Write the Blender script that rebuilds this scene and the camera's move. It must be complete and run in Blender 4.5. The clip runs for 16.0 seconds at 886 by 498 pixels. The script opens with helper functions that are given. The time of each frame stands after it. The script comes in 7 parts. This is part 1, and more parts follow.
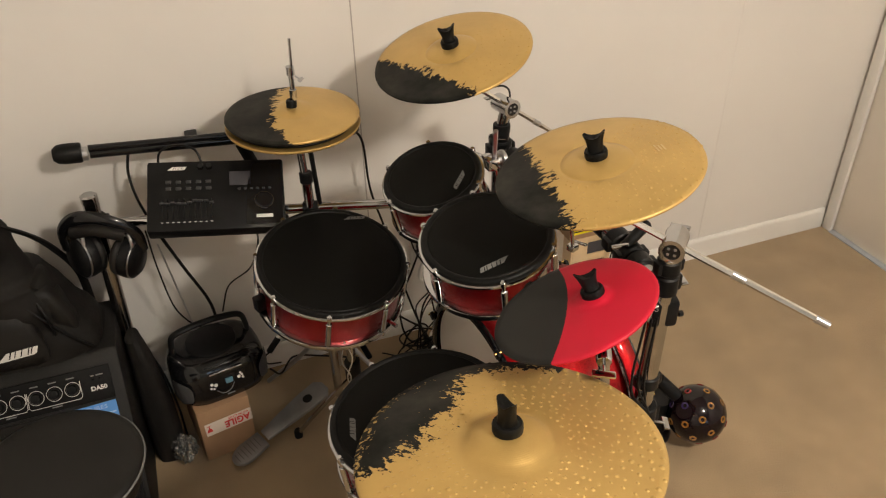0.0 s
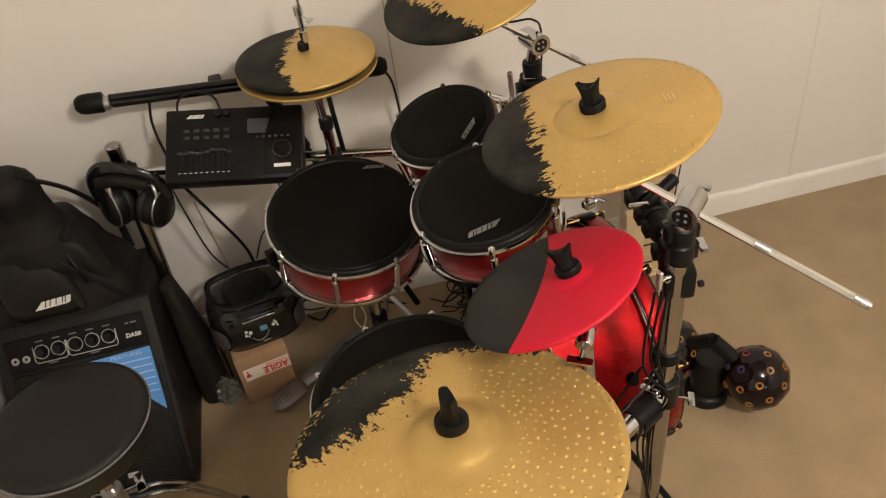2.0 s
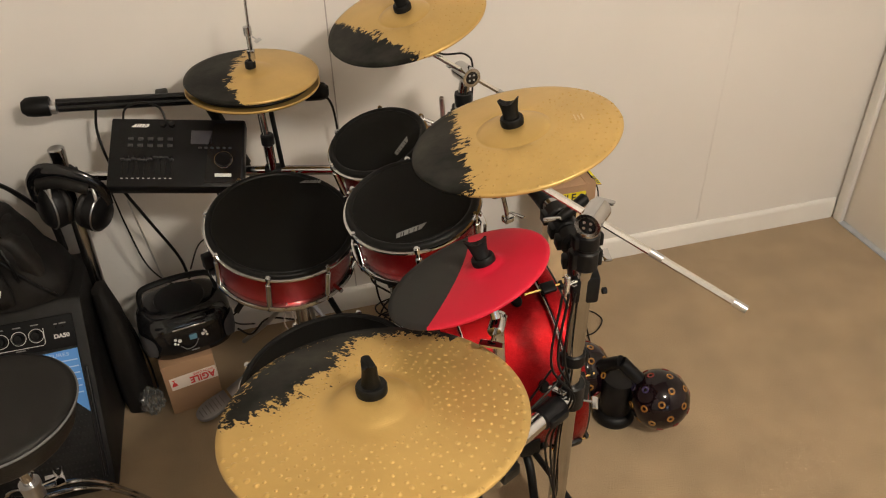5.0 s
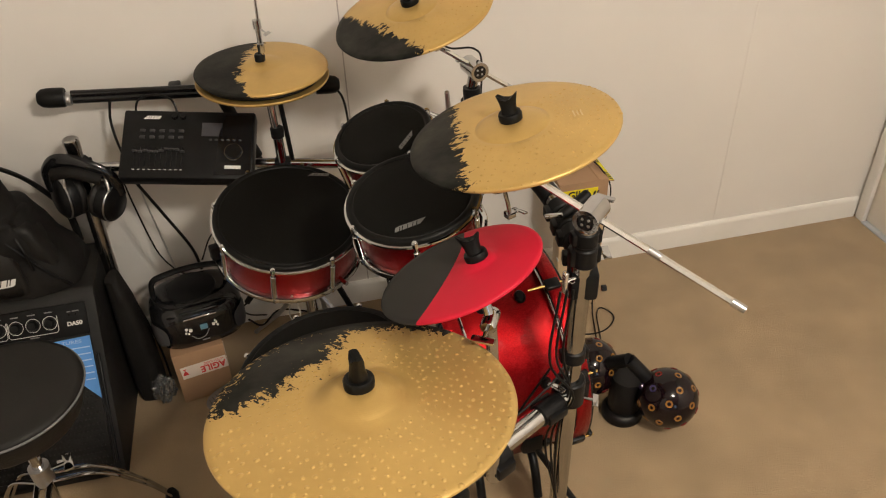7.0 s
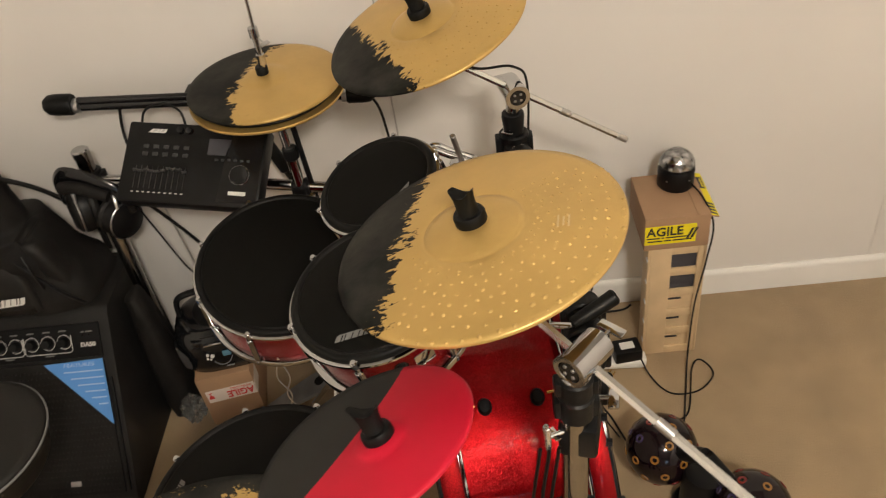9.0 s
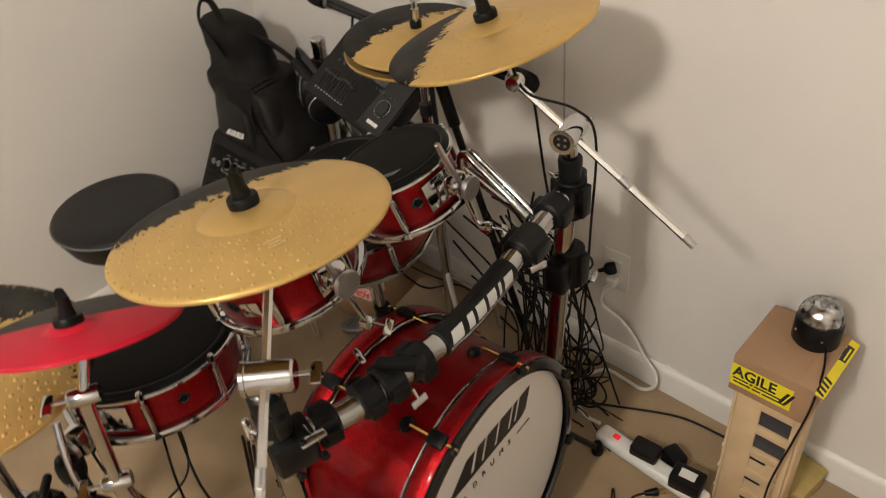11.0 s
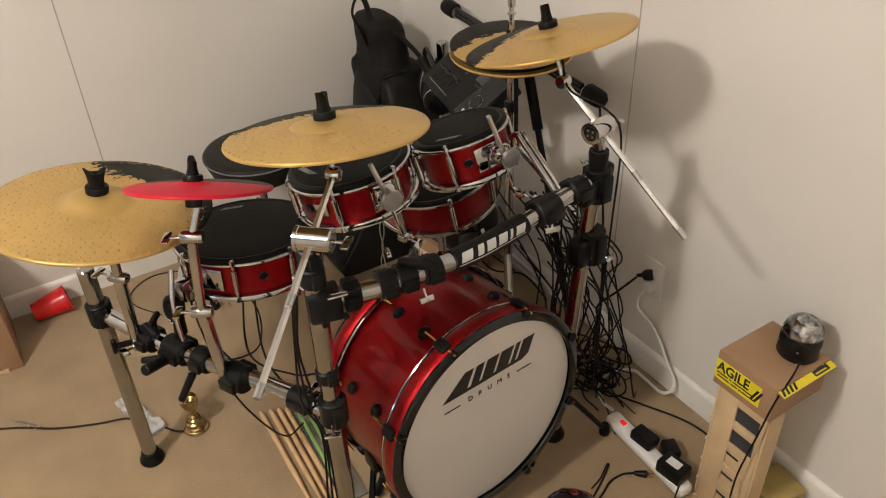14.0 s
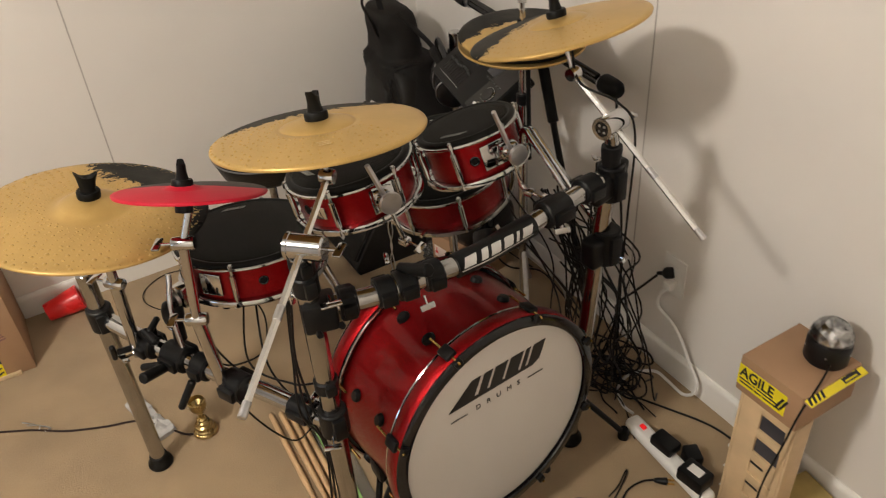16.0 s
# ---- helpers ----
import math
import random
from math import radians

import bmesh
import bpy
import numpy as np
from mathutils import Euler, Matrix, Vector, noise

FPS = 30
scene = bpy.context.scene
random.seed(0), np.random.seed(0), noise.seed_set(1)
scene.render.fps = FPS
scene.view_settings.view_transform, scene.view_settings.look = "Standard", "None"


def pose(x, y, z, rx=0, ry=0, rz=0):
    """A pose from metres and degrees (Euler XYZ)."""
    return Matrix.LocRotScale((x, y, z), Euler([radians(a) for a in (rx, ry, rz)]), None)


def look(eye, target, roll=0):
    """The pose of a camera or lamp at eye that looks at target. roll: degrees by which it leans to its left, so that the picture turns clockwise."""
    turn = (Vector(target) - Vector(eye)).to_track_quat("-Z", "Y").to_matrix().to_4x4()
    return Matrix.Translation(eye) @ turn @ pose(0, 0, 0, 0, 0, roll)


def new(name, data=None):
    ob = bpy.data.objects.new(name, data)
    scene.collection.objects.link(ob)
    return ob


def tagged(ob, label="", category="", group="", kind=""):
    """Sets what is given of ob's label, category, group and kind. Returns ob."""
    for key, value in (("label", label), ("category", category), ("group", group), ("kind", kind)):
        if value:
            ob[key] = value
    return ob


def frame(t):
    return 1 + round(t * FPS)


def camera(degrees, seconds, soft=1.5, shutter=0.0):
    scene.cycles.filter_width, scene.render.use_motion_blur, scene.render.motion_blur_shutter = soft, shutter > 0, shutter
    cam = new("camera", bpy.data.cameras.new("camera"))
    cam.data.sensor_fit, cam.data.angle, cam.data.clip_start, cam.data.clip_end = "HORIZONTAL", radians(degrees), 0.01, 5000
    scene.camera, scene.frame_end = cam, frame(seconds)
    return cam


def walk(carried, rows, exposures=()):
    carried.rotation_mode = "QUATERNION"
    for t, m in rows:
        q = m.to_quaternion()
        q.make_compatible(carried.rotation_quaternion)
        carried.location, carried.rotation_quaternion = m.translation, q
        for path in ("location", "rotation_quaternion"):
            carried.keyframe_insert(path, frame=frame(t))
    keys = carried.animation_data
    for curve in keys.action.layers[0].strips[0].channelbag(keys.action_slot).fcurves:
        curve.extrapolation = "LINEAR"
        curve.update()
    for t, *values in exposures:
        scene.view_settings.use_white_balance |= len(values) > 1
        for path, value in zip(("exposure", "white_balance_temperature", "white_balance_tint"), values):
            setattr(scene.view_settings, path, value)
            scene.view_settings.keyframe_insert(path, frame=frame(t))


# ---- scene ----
cam = camera(59.2, 16.0, soft=1.1, shutter=0.35)
PATH = [
    (0, (0.334, 0.773, 1.677), (0.893, 2.327, 0.549), -1.4),
    (0.5, (0.41, 0.78, 1.676), (0.931, 2.321, 0.513), -3.3),
    (1, (0.534, 0.793, 1.667), (0.874, 2.351, 0.46), -5.4),
    (1.5, (0.601, 0.8, 1.648), (0.78, 2.354, 0.402), -8.0),
    (2, (0.592, 0.834, 1.652), (0.805, 2.365, 0.383), -8.3),
    (2.5, (0.526, 0.89, 1.647), (0.947, 2.357, 0.354), -5.4),
    (3, (0.455, 0.879, 1.635), (1.093, 2.236, 0.312), -0.6),
    (3.5, (0.496, 0.787, 1.646), (1.089, 2.186, 0.345), 0.7),
    (4, (0.557, 0.723, 1.64), (1.014, 2.227, 0.403), -1.2),
    (4.5, (0.57, 0.702, 1.648), (0.982, 2.257, 0.459), -2.0),
    (4.7, (0.566, 0.698, 1.645), (0.979, 2.267, 0.476), -1.8),
    (7, (0.618, 0.682, 1.645), (0.953, 2.262, 0.465), -2.3),
    (7.5, (0.642, 0.719, 1.641), (0.926, 2.287, 0.433), -3.0),
    (8, (0.686, 0.858, 1.631), (0.958, 2.401, 0.387), -3.5),
    (8.5, (0.781, 0.967, 1.631), (0.967, 2.501, 0.362), -5.7),
    (9, (0.996, 1.07, 1.626), (0.862, 2.592, 0.335), -9.1),
    (9.2, (1.068, 1.109, 1.624), (0.821, 2.595, 0.307), -10.5),
    (11.3, (1.785, 1.422, 1.591), (0.602, 2.394, 0.305), -5.0),
    (11.5, (1.838, 1.395, 1.595), (0.647, 2.322, 0.282), -3.7),
    (12, (1.993, 1.438, 1.604), (0.652, 2.213, 0.34), -3.5),
    (12.5, (2.063, 1.481, 1.606), (0.617, 2.156, 0.401), -5.8),
    (13, (2.073, 1.446, 1.613), (0.626, 2.143, 0.421), -6.2),
    (13.5, (2.081, 1.356, 1.621), (0.701, 2.188, 0.437), -3.8),
    (14, (2.102, 1.318, 1.632), (0.7, 2.162, 0.484), -2.3),
    (14.5, (2.107, 1.352, 1.631), (0.664, 2.163, 0.508), -3.7),
    (15, (2.085, 1.423, 1.623), (0.596, 2.139, 0.496), -4.4),
    (15.5, (2.063, 1.45, 1.612), (0.571, 2.125, 0.465), -5.3),
    (16, (2.065, 1.401, 1.615), (0.637, 2.167, 0.442), -4.4),
]
walk(cam, [(t, look(eye, target, roll)) for t, eye, target, roll in PATH],
     [(0, 0.0, 6280, 9), (9.0, 0.0, 6280, 9), (11.5, -0.06, 6020, 9), (16.0, -0.06, 6020, 9)])

# ---- world, light ----
world = bpy.data.worlds.new("world")
scene.world = world
world.use_nodes = True
world.node_tree.nodes["Background"].inputs[0].default_value = (0.5, 0.55, 0.65, 1)
world.node_tree.nodes["Background"].inputs[1].default_value = 0.01
scene.view_settings.exposure = 0.0


def lamp(name, kind, m, energy, color, size):
    data = bpy.data.lights.new(name, kind)
    data.energy, data.color = energy, color
    if kind == "AREA":
        data.shape, data.size = "DISK", size
    else:
        data.shadow_soft_size = size
    ob = new(name, data)
    ob.matrix_world = m
    return ob


lamp("ceiling_lamp_light", "POINT", pose(1.41, 0.12, 2.48), 168, (1.0, 0.88, 0.73), 0.14)
# Weak cool fill, set in a window added out of view.
lamp("unseen_window_fill", "AREA", look((1.5, -4.16, 1.5), (1.5, 1.0, 1.2)), 8, (0.62, 0.80, 1.0), 1.0)

# ---- materials ----
MATS = {}


def material(name, color, rough=0.5, metal=0.0, vary=0.0, scale=8.0, bump=0.0, bscale=60.0, fine=0.0, fscale=400.0,
             coat=0.0, trans=0.0, emit=0.0, sheen=0.0, spec=0.5):
    """A principled material with colour variation at a large scale and relief at two scales."""
    m = bpy.data.materials.new(name)
    m.use_nodes = True
    nt = m.node_tree
    b = nt.nodes["Principled BSDF"]
    b.inputs["Base Color"].default_value = (*color, 1)
    b.inputs["Roughness"].default_value = rough
    b.inputs["Metallic"].default_value = metal
    b.inputs["Coat Weight"].default_value = coat
    b.inputs["Specular IOR Level"].default_value = spec
    b.inputs["Transmission Weight"].default_value = trans
    b.inputs["Sheen Weight"].default_value = sheen
    if emit:
        b.inputs["Emission Color"].default_value = (*color, 1)
        b.inputs["Emission Strength"].default_value = emit
    tc = nt.nodes.new("ShaderNodeTexCoord")
    if vary:
        n = nt.nodes.new("ShaderNodeTexNoise")
        n.inputs["Scale"].default_value, n.inputs["Detail"].default_value = scale, 6
        nt.links.new(tc.outputs["Object"], n.inputs["Vector"])
        r = nt.nodes.new("ShaderNodeValToRGB")
        r.color_ramp.elements[0].position, r.color_ramp.elements[1].position = 0.3, 0.7
        r.color_ramp.elements[0].color = (*[c * (1 - vary) for c in color], 1)
        r.color_ramp.elements[1].color = (*[min(1, c * (1 + vary)) for c in color], 1)
        nt.links.new(n.outputs["Fac"], r.inputs["Fac"])
        nt.links.new(r.outputs["Color"], b.inputs["Base Color"])
        mr = nt.nodes.new("ShaderNodeMapRange")
        mr.inputs["To Min"].default_value, mr.inputs["To Max"].default_value = max(0.02, rough - 0.08), min(1, rough + 0.08)
        nt.links.new(n.outputs["Fac"], mr.inputs["Value"])
        nt.links.new(mr.outputs["Result"], b.inputs["Roughness"])
    last = None
    for strength, sc in ((bump, bscale), (fine, fscale)):
        if strength:
            n = nt.nodes.new("ShaderNodeTexNoise")
            n.inputs["Scale"].default_value, n.inputs["Detail"].default_value = sc, 4
            nt.links.new(tc.outputs["Object"], n.inputs["Vector"])
            bp = nt.nodes.new("ShaderNodeBump")
            bp.inputs["Strength"].default_value, bp.inputs["Distance"].default_value = strength, 0.002
            nt.links.new(n.outputs["Fac"], bp.inputs["Height"])
            if last:
                nt.links.new(last.outputs["Normal"], bp.inputs["Normal"])
            last = bp
    if last:
        nt.links.new(last.outputs["Normal"], b.inputs["Normal"])
    MATS[name] = m
    return m


wall_paint = material("wall_paint", (0.74, 0.71, 0.67), 0.55, vary=0.02, scale=2.5, bump=0.10, bscale=35, fine=0.08, fscale=260)
trim_paint = material("trim_paint", (0.80, 0.78, 0.74), 0.42, vary=0.03, scale=6, bump=0.06, bscale=40)
seam_dark = material("seam_dark", (0.42, 0.39, 0.36), 0.7, vary=0.1)
door_paint = material("door_paint", (0.86, 0.80, 0.72), 0.5, vary=0.03, scale=4, bump=0.06, bscale=30)
ceiling_paint = material("ceiling_paint", (0.52, 0.51, 0.49), 0.8, vary=0.03, scale=3, bump=0.2, bscale=90)
chrome = material("chrome", (0.52, 0.52, 0.525), 0.07, 1.0, vary=0.06, scale=30)
steel = material("steel", (0.52, 0.52, 0.53), 0.32, 1.0, vary=0.10, scale=40, fine=0.05)
satin_tube = material("satin_tube", (0.41, 0.405, 0.40), 0.13, 1.0, vary=0.06, scale=20)
white_metal = material("white_metal", (0.80, 0.80, 0.80), 0.18, 0.9, vary=0.05, scale=30)
pale_rod = material("pale_rod", (0.74, 0.73, 0.70), 0.22, 0.95, vary=0.05, scale=30)
black_plastic = material("black_plastic", (0.0055, 0.0055, 0.006), 0.40, vary=0.3, scale=20, fine=0.15, fscale=500, spec=0.20)
black_gloss = material("black_gloss", (0.008, 0.008, 0.009), 0.12, vary=0.2, scale=10)
black_rubber = material("black_rubber", (0.005, 0.005, 0.0048), 0.45, vary=0.25, scale=25, fine=0.1, spec=0.16)
black_cable = material("black_cable", (0.005, 0.0045, 0.0045), 0.45, vary=0.2, scale=40, spec=0.22)
brown_cable = material("brown_cable", (0.022, 0.011, 0.009), 0.45, vary=0.2, scale=40, spec=0.25)
black_cloth = material("black_cloth", (0.011, 0.0100, 0.0093), 0.62, vary=0.35, scale=14, bump=0.5, bscale=40, fine=0.4, fscale=700, spec=0.15)
black_vinyl = material("black_vinyl", (0.013, 0.012, 0.011), 0.46, vary=0.25, scale=9, bump=0.12, bscale=30, fine=0.35, fscale=600, spec=0.24)
amp_tolex = material("amp_tolex", (0.011, 0.0105, 0.010), 0.5, vary=0.3, scale=15, fine=0.6, fscale=350, spec=0.24)
grille_dark = material("grille_dark", (0.011, 0.0105, 0.010), 0.5, 0.2, vary=0.2, scale=30, spec=0.2)
grey_print = material("grey_print", (0.17, 0.17, 0.165), 0.5, vary=0.05)
white_print = material("white_print", (0.74, 0.73, 0.70), 0.5, vary=0.04)
strip_print = material("strip_print", (0.50, 0.49, 0.47), 0.5, vary=0.06)
pale_print = material("pale_print", (0.60, 0.45, 0.22), 0.4, vary=0.1)
black_print = material("black_print", (0.015, 0.015, 0.016), 0.45, vary=0.1)
white_plastic = material("white_plastic", (0.74, 0.73, 0.70), 0.35, vary=0.04, scale=15)
button_dark = material("button_dark", (0.035, 0.036, 0.036), 0.45, vary=0.15, scale=40)
grey_plastic = material("grey_plastic", (0.15, 0.15, 0.155), 0.45, vary=0.12, scale=20)
red_plastic = material("red_plastic", (0.62, 0.010, 0.012), 0.28, vary=0.08, scale=10)
red_rubber = material("red_rubber", (0.66, 0.006, 0.022), 0.42, vary=0.06, scale=12, fine=0.12, fscale=500)
dark_rubber = material("dark_rubber", (0.026, 0.025, 0.023), 0.48, vary=0.25, scale=18, fine=0.2, fscale=500)
red_light = material("red_light", (0.8, 0.01, 0.012), 0.3, emit=0.35)
blue_paper = material("blue_paper", (0.10, 0.30, 0.72), 0.5, vary=0.06, scale=8)
pale_paper = material("pale_paper", (0.42, 0.58, 0.85), 0.5)
cardboard = material("cardboard", (0.34, 0.205, 0.115), 0.75, vary=0.10, scale=6, bump=0.08, bscale=25, fine=0.15, fscale=300)
cardboard_edge = material("cardboard_edge", (0.48, 0.33, 0.18), 0.8, vary=0.1, scale=30)
yellow_tape = material("yellow_tape", (0.78, 0.66, 0.02), 0.25, vary=0.05, scale=12, bump=0.1, bscale=20)
white_tape = material("white_tape", (0.72, 0.64, 0.58), 0.3, vary=0.05, scale=12, bump=0.12, bscale=25)
red_print = material("red_print", (0.60, 0.03, 0.03), 0.4, vary=0.08)
pale_wood = material("pale_wood", (0.60, 0.44, 0.26), 0.5, vary=0.12, scale=12, bump=0.08, bscale=60)
stick_wood = material("stick_wood", (0.58, 0.38, 0.20), 0.42, vary=0.15, scale=25, bump=0.05)
brass = material("brass", (0.44, 0.33, 0.145), 0.28, 1.0, vary=0.15, scale=30)
brass_pin = material("brass_pin", (0.80, 0.55, 0.18), 0.18, 1.0)
bass_head = material("bass_head", (0.66, 0.63, 0.60), 0.38, vary=0.02, scale=5, fine=0.05, fscale=300)
olive_card = material("olive_card", (0.40, 0.30, 0.10), 0.5, vary=0.15, scale=20)
packet_film = material("packet_film", (0.44, 0.43, 0.42), 0.22, vary=0.2, scale=40, coat=0.5)
green_foil = material("green_foil", (0.24, 0.44, 0.13), 0.3, vary=0.1, scale=10)
clear_bag = material("clear_bag", (0.85, 0.87, 0.86), 0.10, vary=0.03, trans=0.94)
dome_clear = material("dome_clear", (0.97, 0.98, 0.98), 0.0, vary=0.0, trans=1.0)
dark_mirror = material("dark_mirror", (0.42, 0.42, 0.43), 0.10, 1.0, vary=0.7, scale=70)
lens_glass = material("lens_glass", (0.23, 0.105, 0.02), 0.12, vary=0.1, coat=0.4)
lens_red = material("lens_red", (0.16, 0.012, 0.01), 0.12, coat=0.4)
threshold_daylight = material("threshold_daylight", (0.50, 0.54, 0.60), 0.4, 0.3, vary=0.08, scale=20)
panel_black = material("panel_black", (0.005, 0.005, 0.0055), 0.6, vary=0.2, scale=20, spec=0.15)
speaker_grey = material("speaker_grey", (0.065, 0.065, 0.07), 0.5, vary=0.1, scale=30, fine=0.3, fscale=500, spec=0.3)
lens_blue = material("lens_blue", (0.03, 0.02, 0.08), 0.08, coat=1.0)
ball_shell = material("ball_shell", (0.007, 0.0025, 0.004), 0.10, vary=0.3, scale=15, coat=0.1, spec=0.3)
display_glow = material("display_glow", (0.10, 0.22, 0.30), 0.2, emit=0.03)
lamp_glass = material("lamp_glass", (1.0, 0.86, 0.68), 0.4, emit=3.0)
silver_paint = material("silver_paint", (0.30, 0.30, 0.305), 0.34, 0.7, vary=0.12, scale=25)
dark_window = material("dark_window", (0.05, 0.05, 0.06), 0.3, vary=0.2, scale=15)


def carpet_material():
    m = material("carpet", (0.345, 0.246, 0.139), 0.95, vary=0.07, scale=3.0, bump=0.9, bscale=220, fine=0.8, fscale=900, sheen=0.2)
    nt = m.node_tree
    b = nt.nodes["Principled BSDF"]
    ramp = b.inputs["Base Color"].links[0].from_node
    tc = next(n for n in nt.nodes if n.type == "TEX_COORD")
    n = nt.nodes.new("ShaderNodeTexNoise")
    n.inputs["Scale"].default_value, n.inputs["Detail"].default_value = 420, 5
    nt.links.new(tc.outputs["Object"], n.inputs["Vector"])
    mix = nt.nodes.new("ShaderNodeMix")
    mix.data_type, mix.blend_type = "RGBA", "OVERLAY"
    mix.inputs["Factor"].default_value = 0.35
    nt.links.new(ramp.outputs["Color"], mix.inputs["A"])
    nt.links.new(n.outputs["Fac"], mix.inputs["B"])
    big = nt.nodes.new("ShaderNodeTexNoise")
    big.inputs["Scale"].default_value, big.inputs["Detail"].default_value = 7, 10
    nt.links.new(tc.outputs["Object"], big.inputs["Vector"])
    mix2 = nt.nodes.new("ShaderNodeMix")
    mix2.data_type, mix2.blend_type = "RGBA", "OVERLAY"
    mix2.inputs["Factor"].default_value = 0.30
    nt.links.new(mix.outputs["Result"], mix2.inputs["A"])
    nt.links.new(big.outputs["Fac"], mix2.inputs["B"])
    nt.links.new(mix2.outputs["Result"], b.inputs["Base Color"])
    return m


def sparkle_material(name, color):
    """Deep red lacquer over metal flake."""
    m = bpy.data.materials.new(name)
    m.use_nodes = True
    nt = m.node_tree
    b = nt.nodes["Principled BSDF"]
    b.inputs["Metallic"].default_value, b.inputs["Roughness"].default_value = 0.85, 0.30
    b.inputs["Specular IOR Level"].default_value = 0.08
    b.inputs["Coat Weight"].default_value, b.inputs["Coat Roughness"].default_value, b.inputs["Coat IOR"].default_value = 0.6, 0.02, 1.3
    tc = nt.nodes.new("ShaderNodeTexCoord")
    v = nt.nodes.new("ShaderNodeTexVoronoi")
    v.inputs["Scale"].default_value = 1250
    nt.links.new(tc.outputs["Object"], v.inputs["Vector"])
    ramp = nt.nodes.new("ShaderNodeValToRGB")
    ramp.color_ramp.elements[0].color = (*[c * 0.55 for c in color], 1)
    ramp.color_ramp.elements[1].color = (*[min(1, c * 1.5 + 0.01) for c in color], 1)
    sep = nt.nodes.new("ShaderNodeSeparateColor")
    nt.links.new(v.outputs["Color"], sep.inputs["Color"])
    nt.links.new(sep.outputs["Red"], ramp.inputs["Fac"])
    nt.links.new(ramp.outputs["Color"], b.inputs["Base Color"])
    sub = nt.nodes.new("ShaderNodeVectorMath")
    sub.operation = "SUBTRACT"
    sub.inputs[1].default_value = (0.5, 0.5, 0.5)
    nt.links.new(v.outputs["Color"], sub.inputs[0])
    sc = nt.nodes.new("ShaderNodeVectorMath")
    sc.operation = "SCALE"
    sc.inputs["Scale"].default_value = 0.46
    nt.links.new(sub.outputs[0], sc.inputs[0])
    geo = nt.nodes.new("ShaderNodeNewGeometry")
    add = nt.nodes.new("ShaderNodeVectorMath")
    nt.links.new(geo.outputs["Normal"], add.inputs[0])
    nt.links.new(sc.outputs[0], add.inputs[1])
    nrm = nt.nodes.new("ShaderNodeVectorMath")
    nrm.operation = "NORMALIZE"
    nt.links.new(add.outputs[0], nrm.inputs[0])
    nt.links.new(nrm.outputs[0], b.inputs["Normal"])
    return m


def mesh_head_material():
    m = material("mesh_head", (0.0034, 0.0034, 0.0028), 0.55, vary=0.15, scale=4, spec=0.10)
    nt = m.node_tree
    b = nt.nodes["Principled BSDF"]
    tc = next(n for n in nt.nodes if n.type == "TEX_COORD")
    v = nt.nodes.new("ShaderNodeTexVoronoi")
    v.inputs["Scale"].default_value, v.inputs["Randomness"].default_value = 900, 0.15
    nt.links.new(tc.outputs["Object"], v.inputs["Vector"])
    bp = nt.nodes.new("ShaderNodeBump")
    bp.inputs["Strength"].default_value, bp.inputs["Distance"].default_value = 0.4, 0.0006
    nt.links.new(v.outputs["Distance"], bp.inputs["Height"])
    nt.links.new(bp.outputs["Normal"], b.inputs["Normal"])
    return m


